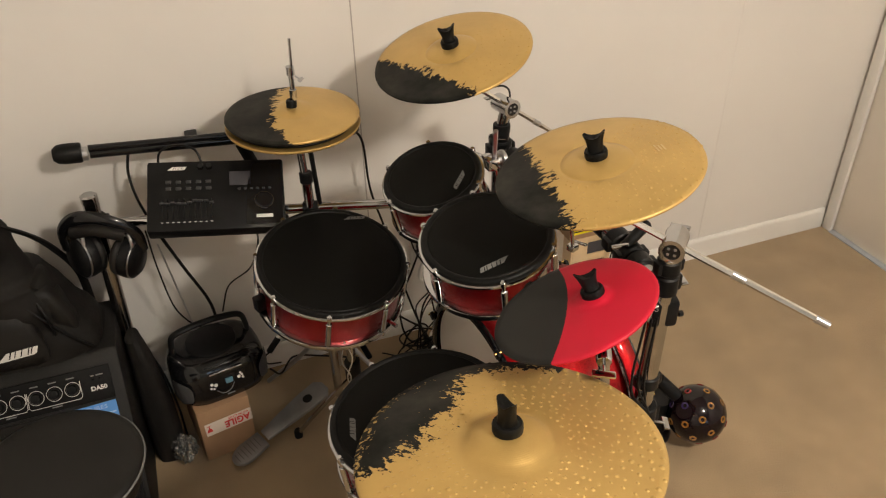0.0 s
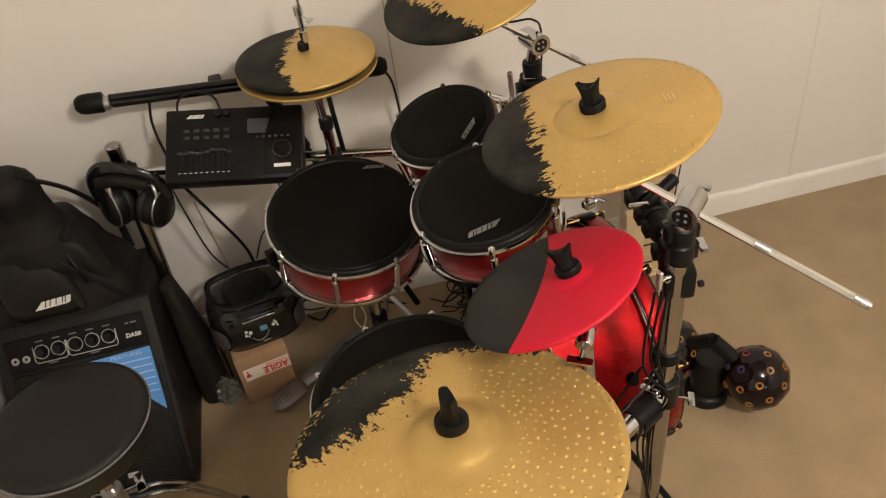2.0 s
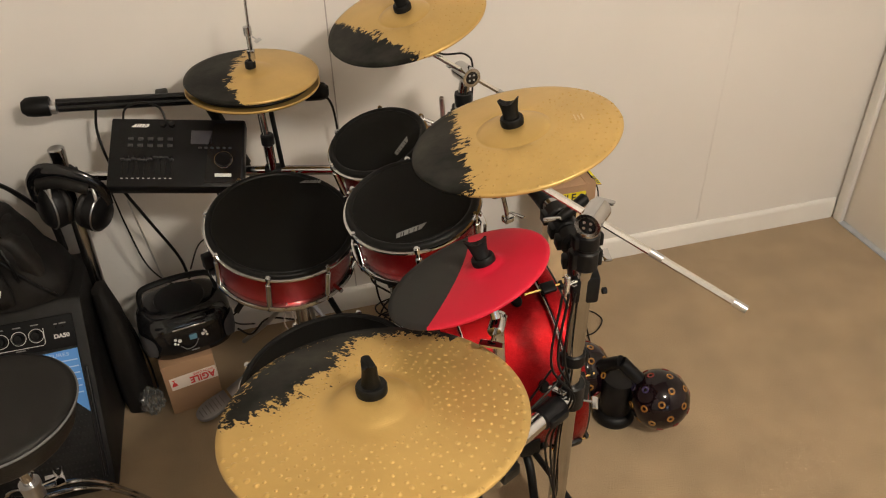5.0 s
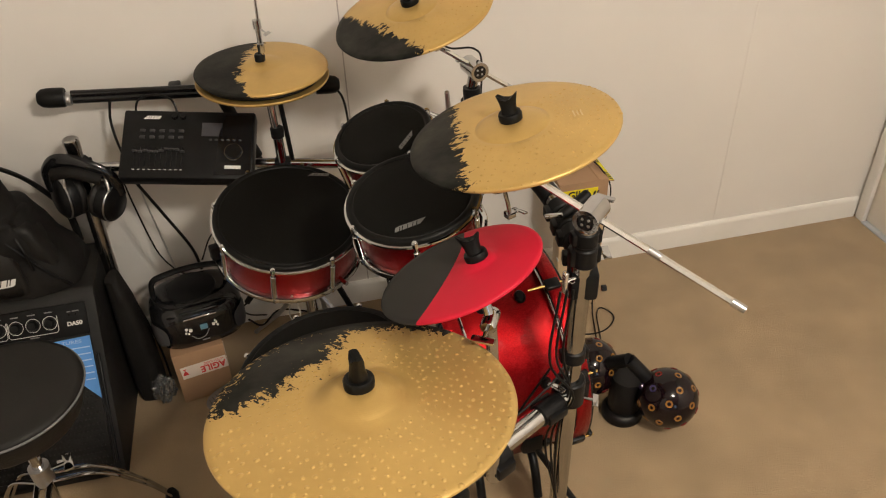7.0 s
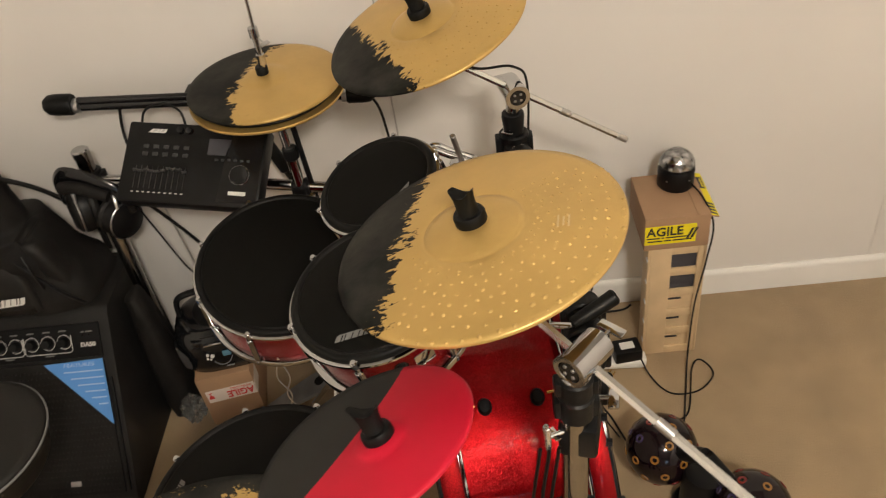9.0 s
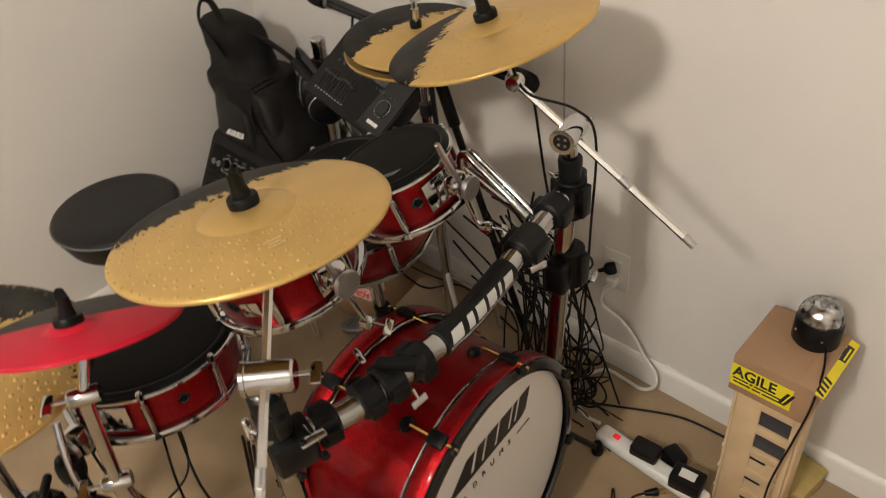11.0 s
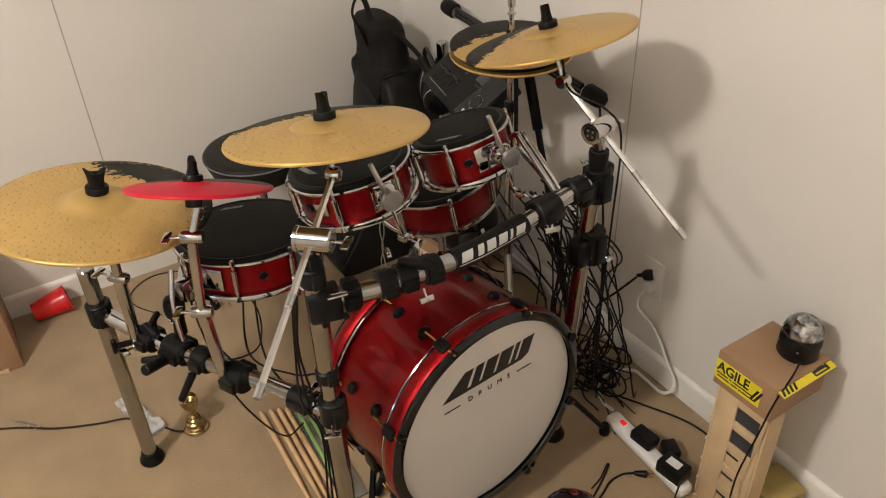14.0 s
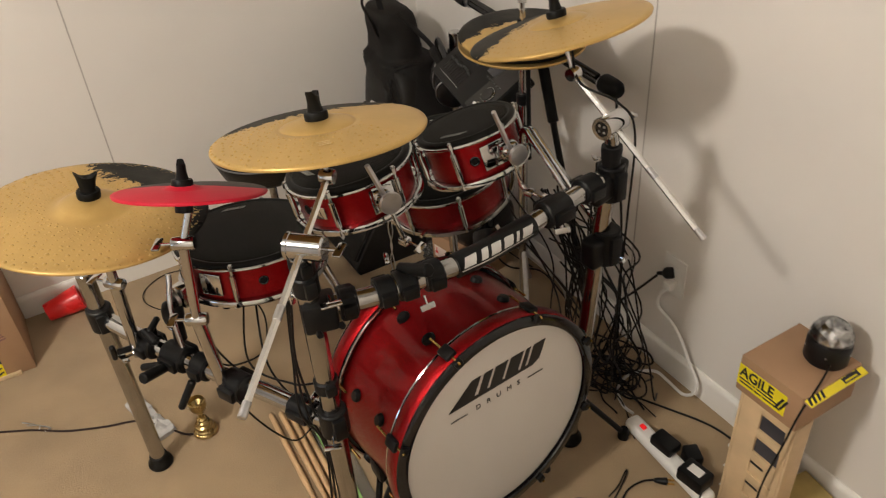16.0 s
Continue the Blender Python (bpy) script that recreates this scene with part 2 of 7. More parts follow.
def cymbal_material(name, gold, offset, curve=0.0, rag=0.03, y0=0.0, fleck=0.0, edge_r=0.2, grain=0.0):
    """Gold cymbal surface; worn black rubber where local x goes past a ragged line."""
    m = bpy.data.materials.new(name)
    m.use_nodes = True
    nt = m.node_tree
    L = nt.links.new
    b = nt.nodes["Principled BSDF"]
    tc = nt.nodes.new("ShaderNodeTexCoord")

    def math_node(op, a, c):
        n = nt.nodes.new("ShaderNodeMath")
        n.operation = op
        for i, val in enumerate((a, c)):
            if isinstance(val, (int, float)):
                n.inputs[i].default_value = val
            else:
                L(val, n.inputs[i])
        return n.outputs[0]

    def noise_node(scale, detail, stretch=(1, 1, 1)):
        mp = nt.nodes.new("ShaderNodeMapping")
        mp.inputs["Scale"].default_value = stretch
        L(tc.outputs["Object"], mp.inputs["Vector"])
        n = nt.nodes.new("ShaderNodeTexNoise")
        n.inputs["Scale"].default_value, n.inputs["Detail"].default_value = scale, detail
        n.inputs["Roughness"].default_value = 0.62
        L(mp.outputs["Vector"], n.inputs["Vector"])
        return n.outputs["Fac"]

    sep = nt.nodes.new("ShaderNodeSeparateXYZ")
    L(tc.outputs["Object"], sep.inputs[0])
    ragged = math_node("MULTIPLY", math_node("SUBTRACT", noise_node(22, 10), 0.5), rag * 3.4)
    streaks = math_node("MULTIPLY", math_node("SUBTRACT", noise_node(105, 7, (0.42, 1.15, 1)), 0.5), rag * 3.6)
    if grain:
        streaks = math_node("ADD", streaks, math_node("MULTIPLY", math_node("SUBTRACT", noise_node(190, 6, (0.7, 1.0, 1)), 0.5), grain))
    dy = math_node("SUBTRACT", sep.outputs["Y"], y0)
    y2 = math_node("MULTIPLY", math_node("MULTIPLY", dy, dy), curve)
    value = math_node("ADD", math_node("ADD", math_node("ADD", sep.outputs["X"], ragged), streaks), y2)
    black = math_node("GREATER_THAN", value, offset)
    if fleck:
        # chips of gold along the rim, and a flecked black band that runs on along it
        rad = math_node("SQRT", math_node("ADD", math_node("MULTIPLY", sep.outputs["X"], sep.outputs["X"]), math_node("MULTIPLY", sep.outputs["Y"], sep.outputs["Y"])), 0)
        near = math_node("MULTIPLY", math_node("SUBTRACT", rad, edge_r - 0.034), 6.5)
        chips = math_node("GREATER_THAN", math_node("ADD", noise_node(230, 5, (0.9, 0.5, 1)), near), 0.755)
        black = math_node("MULTIPLY", black, math_node("SUBTRACT", 1.0, chips))
        arc = math_node("ABSOLUTE", math_node("ADD", sep.outputs["Y"], fleck), 0)
        tail = math_node("ADD", math_node("SUBTRACT", math_node("MULTIPLY", near, 1.5), math_node("MULTIPLY", arc, 2.6)), noise_node(150, 6, (0.8, 0.8, 1)))
        tail = math_node("MULTIPLY", math_node("GREATER_THAN", tail, 0.545), math_node("GREATER_THAN", sep.outputs["X"], 0.02))
        black = math_node("MAXIMUM", black, tail)
    worn = nt.nodes.new("ShaderNodeValToRGB")
    worn.color_ramp.elements[0].position, worn.color_ramp.elements[1].position = 0.42, 0.72
    worn.color_ramp.elements[0].color = (0.0060, 0.0060, 0.0054, 1)
    worn.color_ramp.elements[1].color = (0.036, 0.0345, 0.029, 1)
    L(noise_node(9, 9), worn.inputs["Fac"])
    gr = nt.nodes.new("ShaderNodeValToRGB")
    gr.color_ramp.elements[0].position, gr.color_ramp.elements[1].position = 0.3, 0.7
    gr.color_ramp.elements[0].color = (*[c * 0.88 for c in gold], 1)
    gr.color_ramp.elements[1].color = (*[c * 1.08 for c in gold], 1)
    L(noise_node(7, 5), gr.inputs["Fac"])
    mix = nt.nodes.new("ShaderNodeMix")
    mix.data_type = "RGBA"
    L(black, mix.inputs["Factor"])
    L(gr.outputs["Color"], mix.inputs["A"])
    L(worn.outputs["Color"], mix.inputs["B"])
    L(mix.outputs["Result"], b.inputs["Base Color"])
    L(math_node("SUBTRACT", 0.50, math_node("MULTIPLY", black, 0.50)), b.inputs["Metallic"])
    L(math_node("ADD", 0.38, math_node("MULTIPLY", black, 0.14)), b.inputs["Roughness"])
    L(math_node("SUBTRACT", 0.5, math_node("MULTIPLY", black, 0.38)), b.inputs["Specular IOR Level"])
    # fine turned grooves
    ln = nt.nodes.new("ShaderNodeVectorMath")
    ln.operation = "LENGTH"
    flat = nt.nodes.new("ShaderNodeCombineXYZ")
    L(sep.outputs["X"], flat.inputs[0])
    L(sep.outputs["Y"], flat.inputs[1])
    L(flat.outputs[0], ln.inputs[0])
    wave = math_node("SINE", math_node("MULTIPLY", ln.outputs["Value"], 2600), 0)
    bp = nt.nodes.new("ShaderNodeBump")
    bp.inputs["Strength"].default_value, bp.inputs["Distance"].default_value = 0.05, 0.0003
    L(wave, bp.inputs["Height"])
    bp2 = nt.nodes.new("ShaderNodeBump")
    bp2.inputs["Strength"].default_value, bp2.inputs["Distance"].default_value = 0.25, 0.001
    L(math_node("ADD", noise_node(120, 4), math_node("MULTIPLY", black, 0.8)), bp2.inputs["Height"])
    L(bp.outputs["Normal"], bp2.inputs["Normal"])
    L(bp2.outputs["Normal"], b.inputs["Normal"])
    return m


def split_material(name, offset, bend):
    """Smooth-edged two-colour rubber: red, and dark past a gently bent line in local x."""
    m = bpy.data.materials.new(name)
    m.use_nodes = True
    nt = m.node_tree
    L = nt.links.new
    b = nt.nodes["Principled BSDF"]
    tc = nt.nodes.new("ShaderNodeTexCoord")
    sep = nt.nodes.new("ShaderNodeSeparateXYZ")
    L(tc.outputs["Object"], sep.inputs[0])
    sn = nt.nodes.new("ShaderNodeMath")
    sn.operation = "MULTIPLY"
    L(sep.outputs["Y"], sn.inputs[0])
    L(sep.outputs["Y"], sn.inputs[1])
    s3 = nt.nodes.new("ShaderNodeMath")
    s3.operation = "MULTIPLY_ADD"
    L(sn.outputs[0], s3.inputs[0])
    s3.inputs[1].default_value = bend
    L(sep.outputs["X"], s3.inputs[2])
    gt = nt.nodes.new("ShaderNodeMath")
    gt.operation = "GREATER_THAN"
    L(s3.outputs[0], gt.inputs[0])
    gt.inputs[1].default_value = offset
    n = nt.nodes.new("ShaderNodeTexNoise")
    n.inputs["Scale"].default_value, n.inputs["Detail"].default_value = 20, 8
    L(tc.outputs["Object"], n.inputs["Vector"])
    ra = nt.nodes.new("ShaderNodeValToRGB")
    ra.color_ramp.elements[0].color, ra.color_ramp.elements[1].color = (0.43, 0.0035, 0.020, 1), (0.54, 0.006, 0.032, 1)
    rb = nt.nodes.new("ShaderNodeValToRGB")
    rb.color_ramp.elements[0].color, rb.color_ramp.elements[1].color = (0.0065, 0.0066, 0.0058, 1), (0.017, 0.0168, 0.0145, 1)
    L(n.outputs["Fac"], ra.inputs["Fac"])
    L(n.outputs["Fac"], rb.inputs["Fac"])
    mix = nt.nodes.new("ShaderNodeMix")
    mix.data_type = "RGBA"
    L(gt.outputs[0], mix.inputs["Factor"])
    L(ra.outputs["Color"], mix.inputs["A"])
    L(rb.outputs["Color"], mix.inputs["B"])
    L(mix.outputs["Result"], b.inputs["Base Color"])
    b.inputs["Roughness"].default_value = 0.52
    b.inputs["Specular IOR Level"].default_value = 0.32
    bp = nt.nodes.new("ShaderNodeBump")
    bp.inputs["Strength"].default_value, bp.inputs["Distance"].default_value = 0.2, 0.0008
    n2 = nt.nodes.new("ShaderNodeTexNoise")
    n2.inputs["Scale"].default_value = 500
    L(tc.outputs["Object"], n2.inputs["Vector"])
    L(n2.outputs["Fac"], bp.inputs["Height"])
    L(bp.outputs["Normal"], b.inputs["Normal"])
    return m


carpet = carpet_material()
red_sparkle = sparkle_material("red_sparkle", (0.27, 0.0004, 0.0028))
mesh_head = mesh_head_material()
GOLD = (0.565, 0.375, 0.122)

# ---- mesh helpers ----
ROOT = {}


def thing(name, m, label, category, group="", kind=""):
    ob = new(name)
    ob.empty_display_size = 0.05
    ob.matrix_world = m
    ROOT[ob] = m.copy()
    return tagged(ob, label, category, group, kind)


def part(name, bm, mat, parent=None, label="", world=False, sharp=38):
    """Links a bmesh as one mesh object under parent; world: its vertices are in world coordinates."""
    if world and parent is not None:
        bm.transform(ROOT[parent].inverted())
    bmesh.ops.recalc_face_normals(bm, faces=bm.faces)
    me = bpy.data.meshes.new(name)
    bm.to_mesh(me)
    bm.free()
    me.materials.append(mat)
    me.shade_smooth()
    me.set_sharp_from_angle(angle=radians(sharp))
    ob = new(name, me)
    if parent is not None:
        ob.parent = parent
        ROOT[ob] = ROOT[parent]
    if label:
        ob["label"] = label
    return ob


def framed(c, n, azimuth=0.0):
    """A pose at c whose z is n and whose x points along azimuth (degrees) as near as may be."""
    z = Vector(n).normalized()
    x = Vector((math.cos(radians(azimuth)), math.sin(radians(azimuth)), 0))
    x = (x - z * x.dot(z)).normalized()
    y = z.cross(x)
    m = Matrix((x, y, z)).transposed().to_4x4()
    m.translation = c
    return m


def lathe(profile, segs=48, bm=None, m=None, closed=False):
    bm = bm or bmesh.new()
    rings = []
    for r, z in profile:
        if r < 1e-6:
            rings.append([bm.verts.new((0, 0, z))])
        else:
            rings.append([bm.verts.new((r * math.cos(2 * math.pi * i / segs), r * math.sin(2 * math.pi * i / segs), z)) for i in range(segs)])
    pairs = list(zip(rings, rings[1:])) + ([(rings[-1], rings[0])] if closed else [])
    for a, b in pairs:
        for i in range(segs):
            j = (i + 1) % segs
            q = [a[i % len(a)], a[j % len(a)], b[j % len(b)], b[i % len(b)]]
            q = list(dict.fromkeys(q))
            if len(q) > 2:
                bm.faces.new(q)
    if m is not None:
        bmesh.ops.transform(bm, matrix=m, verts=[v for r in rings for v in r])
    return bm


def tube(p0, p1, r, r1=None, segs=14, bm=None, round_ends=0.0):
    p0, p1 = Vector(p0), Vector(p1)
    d = p1 - p0
    ln, r1 = d.length, r if r1 is None else r1
    e = min(round_ends, ln * 0.4)
    prof = [(0, 0), (r - e, 0), (r, e), (r1, ln - e), (r1 - e, ln), (0, ln)] if e else [(0, 0), (r, 0), (r1, ln), (0, ln)]
    m = d.to_track_quat("Z", "Y").to_matrix().to_4x4()
    m.translation = p0
    return lathe(prof, segs, bm, m)


def spline(points, steps=8):
    pts = [Vector(p) for p in points]
    pts = [pts[0] * 2 - pts[1]] + pts + [pts[-1] * 2 - pts[-2]]
    out = []
    for a, b, c, d in zip(pts, pts[1:], pts[2:], pts[3:]):
        for k in range(steps):
            t = k / steps
            out.append(0.5 * (2 * b + (c - a) * t + (2 * a - 5 * b + 4 * c - d) * t * t + (3 * b - a - 3 * c + d) * t ** 3))
    return out + [pts[-2]]


def sweep(points, r, segs=8, bm=None, smooth=8, flat=1.0):
    """A round (or flattened) tube along a smooth line through the points."""
    bm = bm or bmesh.new()
    pts = spline(points, smooth) if smooth else [Vector(p) for p in points]
    rings, up = [], Vector((0.13, 0.21, 0.97)).normalized()
    for i, p in enumerate(pts):
        d = (pts[min(i + 1, len(pts) - 1)] - pts[max(i - 1, 0)]).normalized()
        x = up.cross(d)
        if x.length < 1e-3:
            x = Vector((1, 0, 0)).cross(d)
        x.normalize()
        y = d.cross(x)
        up = y
        rings.append([bm.verts.new(p + x * r * math.cos(2 * math.pi * k / segs) + y * r * flat * math.sin(2 * math.pi * k / segs)) for k in range(segs)])
    for a, b in zip(rings, rings[1:]):
        for k in range(segs):
            bm.faces.new((a[k], a[(k + 1) % segs], b[(k + 1) % segs], b[k]))
    bm.faces.new(rings[0][::-1])
    bm.faces.new(rings[-1])
    return bm


def block(size, m=None, bevel=0.003, bm=None, segs=2):
    """A bevelled box of that size, centred on m."""
    tmp = bmesh.new()
    bmesh.ops.create_cube(tmp, size=1, matrix=Matrix.Diagonal((*size, 1)))
    if bevel:
        bmesh.ops.bevel(tmp, geom=tmp.edges[:], offset=min(bevel, min(size) * 0.45), segments=segs, profile=0.5, affect="EDGES")
    if m is not None:
        tmp.transform(m)
    if bm is None:
        return tmp
    me = bpy.data.meshes.new("tmp")
    tmp.to_mesh(me)
    tmp.free()
    bm.from_mesh(me)
    bpy.data.meshes.remove(me)
    return bm


def prism(outline, depth, bm=None, m=None, bevel=0.0):
    """A flat outline in xy, from z = 0 to depth."""
    tmp = bmesh.new()
    lo = [tmp.verts.new((x, y, 0)) for x, y in outline]
    hi = [tmp.verts.new((x, y, depth)) for x, y in outline]
    tmp.faces.new(lo[::-1])
    tmp.faces.new(hi)
    for i in range(len(lo)):
        j = (i + 1) % len(lo)
        tmp.faces.new((lo[i], lo[j], hi[j], hi[i]))
    if bevel:
        bmesh.ops.bevel(tmp, geom=tmp.edges[:], offset=bevel, segments=2, profile=0.5, affect="EDGES")
    if m is not None:
        tmp.transform(m)
    if bm is None:
        return tmp
    me = bpy.data.meshes.new("tmp")
    tmp.to_mesh(me)
    tmp.free()
    bm.from_mesh(me)
    bpy.data.meshes.remove(me)
    return bm


def torus(R, r, segs=64, ring=10, m=None, bm=None, flat=1.0):
    return lathe([(R + r * math.cos(2 * math.pi * k / ring), r * flat * math.sin(2 * math.pi * k / ring)) for k in range(ring)], segs, bm, m, closed=True)


def lettering(text, height, depth=0.0006, shear=0.0, space=1.0, width=None, bold=0.0):
    """Raised letters in the built-in font, centred on the origin in xy."""
    cu = bpy.data.curves.new("text", "FONT")
    cu.body, cu.size, cu.extrude, cu.shear, cu.space_character = text, height * 1.37, depth, shear, space
    cu.align_x, cu.align_y = "CENTER", "CENTER"
    cu.resolution_u = 3
    cu.offset = bold
    ob = bpy.data.objects.new("text", cu)
    me = ob.to_mesh()
    bm = bmesh.new()
    bm.from_mesh(me)
    ob.to_mesh_clear()
    bpy.data.objects.remove(ob)
    bpy.data.curves.remove(cu)
    if width:
        xs = [v.co.x for v in bm.verts]
        bm.transform(Matrix.Diagonal((width / (max(xs) - min(xs)), 1, 1, 1)))
    return bm


def word_mark(width, height, depth=0.0006):
    """A maker's mark as one plain slanted shape: a wedge and five solid blocks on a thin foot."""
    k, h = 0.42, height
    foot = 0.08 * h
    out = [(-0.03 * width, -0.10 * h), (width * 0.86, -0.10 * h)]
    for x0, x1 in ((0.80, 0.93), (0.72, 0.77), (0.55, 0.69), (0.39, 0.52), (0.27, 0.36)):
        a, b = x0 * width, x1 * width
        out += [(b + k * 0.08 * h, foot), (b + k * h, h), (a + k * h, h), (a + k * 0.08 * h, foot)]
    out += [(0.235 * width, foot), (0.245 * width + k * h * 0.9, h), (0.15 * width + k * h * 0.9, h)]
    bm = prism(out, depth)
    bm.transform(Matrix.Translation((-width / 2, -height / 2, 0)))
    return bm

# ---- room ----
XW, YN, XE, YS, ZC = -0.384, 2.682, 2.607, -4.2, 2.62


def structure(name, bm, mat, label, category):
    return tagged(part(name, bm, mat), label, category, kind="structure")


def slab(x0, x1, y0, y1, z0, z1, bm=None, bevel=0.0):
    return block((x1 - x0, y1 - y0, z1 - z0), Matrix.Translation(((x0 + x1) / 2, (y0 + y1) / 2, (z0 + z1) / 2)), bevel, bm)


def build_room():
    structure("floor", slab(XW - 0.1, XE + 0.1, YS - 0.1, YN + 0.1, -0.1, 0), carpet, "worn beige cut-pile carpet over the whole floor", "floor")
    structure("ceiling", slab(XW - 0.1, XE + 0.1, YS - 0.1, YN + 0.1, ZC, ZC + 0.1), ceiling_paint, "plain off-white painted ceiling", "ceiling")
    structure("wall_north", slab(XW - 0.1, XE + 0.1, YN, YN + 0.1, 0, ZC), wall_paint, "off-white painted panel wall behind the drums", "wall")
    structure("wall_west", slab(XW - 0.1, XW, YS, YN, 0, ZC), wall_paint, "off-white painted panel wall in the drum corner", "wall")
    # east wall with a doorway
    bm = slab(XE, XE + 0.1, YS, 1.738, 0, ZC)
    slab(XE, XE + 0.1, 2.640, YN, 0, ZC, bm)
    slab(XE, XE + 0.1, 1.738, 2.640, 2.05, ZC, bm)
    structure("wall_east", bm, wall_paint, "off-white painted wall with a doorway", "wall")
    # south wall, out of view, with a window opening added for cool fill
    bm = slab(XW, 0.95, YS - 0.1, YS, 0, ZC)
    slab(2.05, XE, YS - 0.1, YS, 0, ZC, bm)
    slab(0.95, 2.05, YS - 0.1, YS, 0, 0.95, bm)
    slab(0.95, 2.05, YS - 0.1, YS, 2.05, ZC, bm)
    structure("wall_south", bm, wall_paint, "plain off-white wall with an added window opening", "wall")
    win = thing("unseen_window_1", Matrix.Translation((1.5, YS - 0.05, 1.5)), "unseen white framed window added for cool fill light", "window", kind="structure")
    fr = block((1.1, 0.05, 0.05), Matrix.Translation((0, 0, 0.525)), 0.004)
    block((1.1, 0.05, 0.05), Matrix.Translation((0, 0, -0.525)), 0.004, fr)
    for x in (-0.525, 0, 0.525):
        block((0.05, 0.05, 1.0), Matrix.Translation((x, 0, 0)), 0.004, fr)
    part("window_frame", fr, trim_paint, win)
    door = thing("door_1", Matrix.Translation((XE + 0.0215, 2.189, 0)), "closed beige painted door, its light gap coloured into the threshold", "door", kind="structure")
    part("door_leaf", block((0.04, 0.89, 2.035), Matrix.Translation((0, 0, 1.0235)), 0.002), door_paint, door)
    part("door_knob", lathe([(0, 0), (0.022, 0.004), (0.012, 0.012), (0.012, 0.035), (0.026, 0.05), (0.02, 0.068), (0, 0.07)], 20,
                            None, framed((-0.02, -0.37, 0.95), (-1, 0, 0))), brass, door, "brass door knob")
    # Threshold strip; its pale blue-grey stands in for daylight under the door.
    structure("trim", slab(XE - 0.022, XE + 0.01, 1.738, 2.627, 0.0, 0.006, bevel=0.002), threshold_daylight, "pale grey metal threshold, tinted blue for daylight under the door", "door threshold")
    # casings, skirting and panel seams
    for i, (y0, y1, z0, z1) in enumerate(((2.627, 2.668, 0, 2.11), (1.678, 1.753, 0, 2.11))):
        structure("trim", slab(XE - 0.018, XE, y0, y1, z0, z1, bevel=0.004), trim_paint, "white painted door casing", "door casing")
    structure("trim", slab(XE - 0.018, XE, 1.753, 2.627, 2.04, 2.11, bevel=0.004), trim_paint, "white painted door head casing", "door casing")

    def skirt(p0, p1, inward):
        d = Vector(p1) - Vector(p0)
        outline = [(0, 0), (0.012, 0), (0.012, 0.066), (0.011, 0.073), (0.008, 0.079), (0.004, 0.083), (0, 0.083)]
        bm = bmesh.new()
        a = [bm.verts.new(Vector(p0) + Vector(inward) * u + Vector((0, 0, v))) for u, v in outline]
        b = [bm.verts.new(x.co + d) for x in a]
        bm.faces.new(a)
        bm.faces.new(b[::-1])
        for i in range(len(a)):
            j = (i + 1) % len(a)
            bm.faces.new((a[i], a[j], b[j], b[i]))
        return bm
    structure("baseboard", skirt((XW, YN, 0), (XE - 0.02, YN, 0), (0, -1, 0)), trim_paint, "white painted baseboard on the panel wall", "baseboard")
    structure("baseboard", skirt((XW, YS, 0), (XW, YN - 0.017, 0), (1, 0, 0)), trim_paint, "white painted baseboard on the panel wall", "baseboard")
    structure("baseboard", skirt((XE, YS, 0), (XE, 1.678, 0), (-1, 0, 0)), trim_paint, "white painted baseboard beside the door", "baseboard")
    structure("trim", slab(0.7885, 0.7920, YN - 0.0012, YN, 0.083, ZC), seam_dark, "thin dark panel seam", "panel seam")
    structure("trim", slab(2.011, 2.019, YN - 0.0006, YN, 0.083, ZC, bevel=0.0003), wall_paint, "faint painted panel seam", "panel seam")
    structure("trim", slab(XW, XW + 0.0012, 1.5465, 1.5505, 0.083, ZC), seam_dark, "thin dark panel seam", "panel seam")
    lampo = thing("ceiling_lamp", Matrix.Translation((1.41, 0.12, ZC)), "round frosted glass ceiling lamp, lit", "ceiling lamp")
    part("base", lathe([(0, 0), (0.24, 0), (0.24, -0.02), (0.225, -0.03), (0, -0.03)], 40), trim_paint, lampo)
    part("shade", lathe([(0.22, -0.03), (0.215, -0.045), (0.16, -0.06), (0, -0.065)], 40), lamp_glass, lampo, "frosted glass shade")


build_room()

# ---- cymbals ----


def cymbal_profile(R, bell_r, bell_h, rise, thick=0.006, crease=0.0):
    """Outline of a moulded cymbal, from the hole over the bell to the edge and back below."""
    top = []
    for k in range(7):
        a = k / 6
        top.append((0.006 + (bell_r - 0.006) * a, rise + bell_h * (1 - a ** 2.4)))
    if crease:
        top += [(bell_r + 0.0012, rise - crease), (bell_r + 0.0040, rise - crease * 0.6)]
    for k in range(1, 13):
        a = k / 12
        top.append((bell_r + (R - bell_r) * a, rise * (1 - a ** 1.35)))
    low = [(r, z - thick) for r, z in reversed(top)]
    return top + [(R + 0.0015, -thick * 0.5)] + low


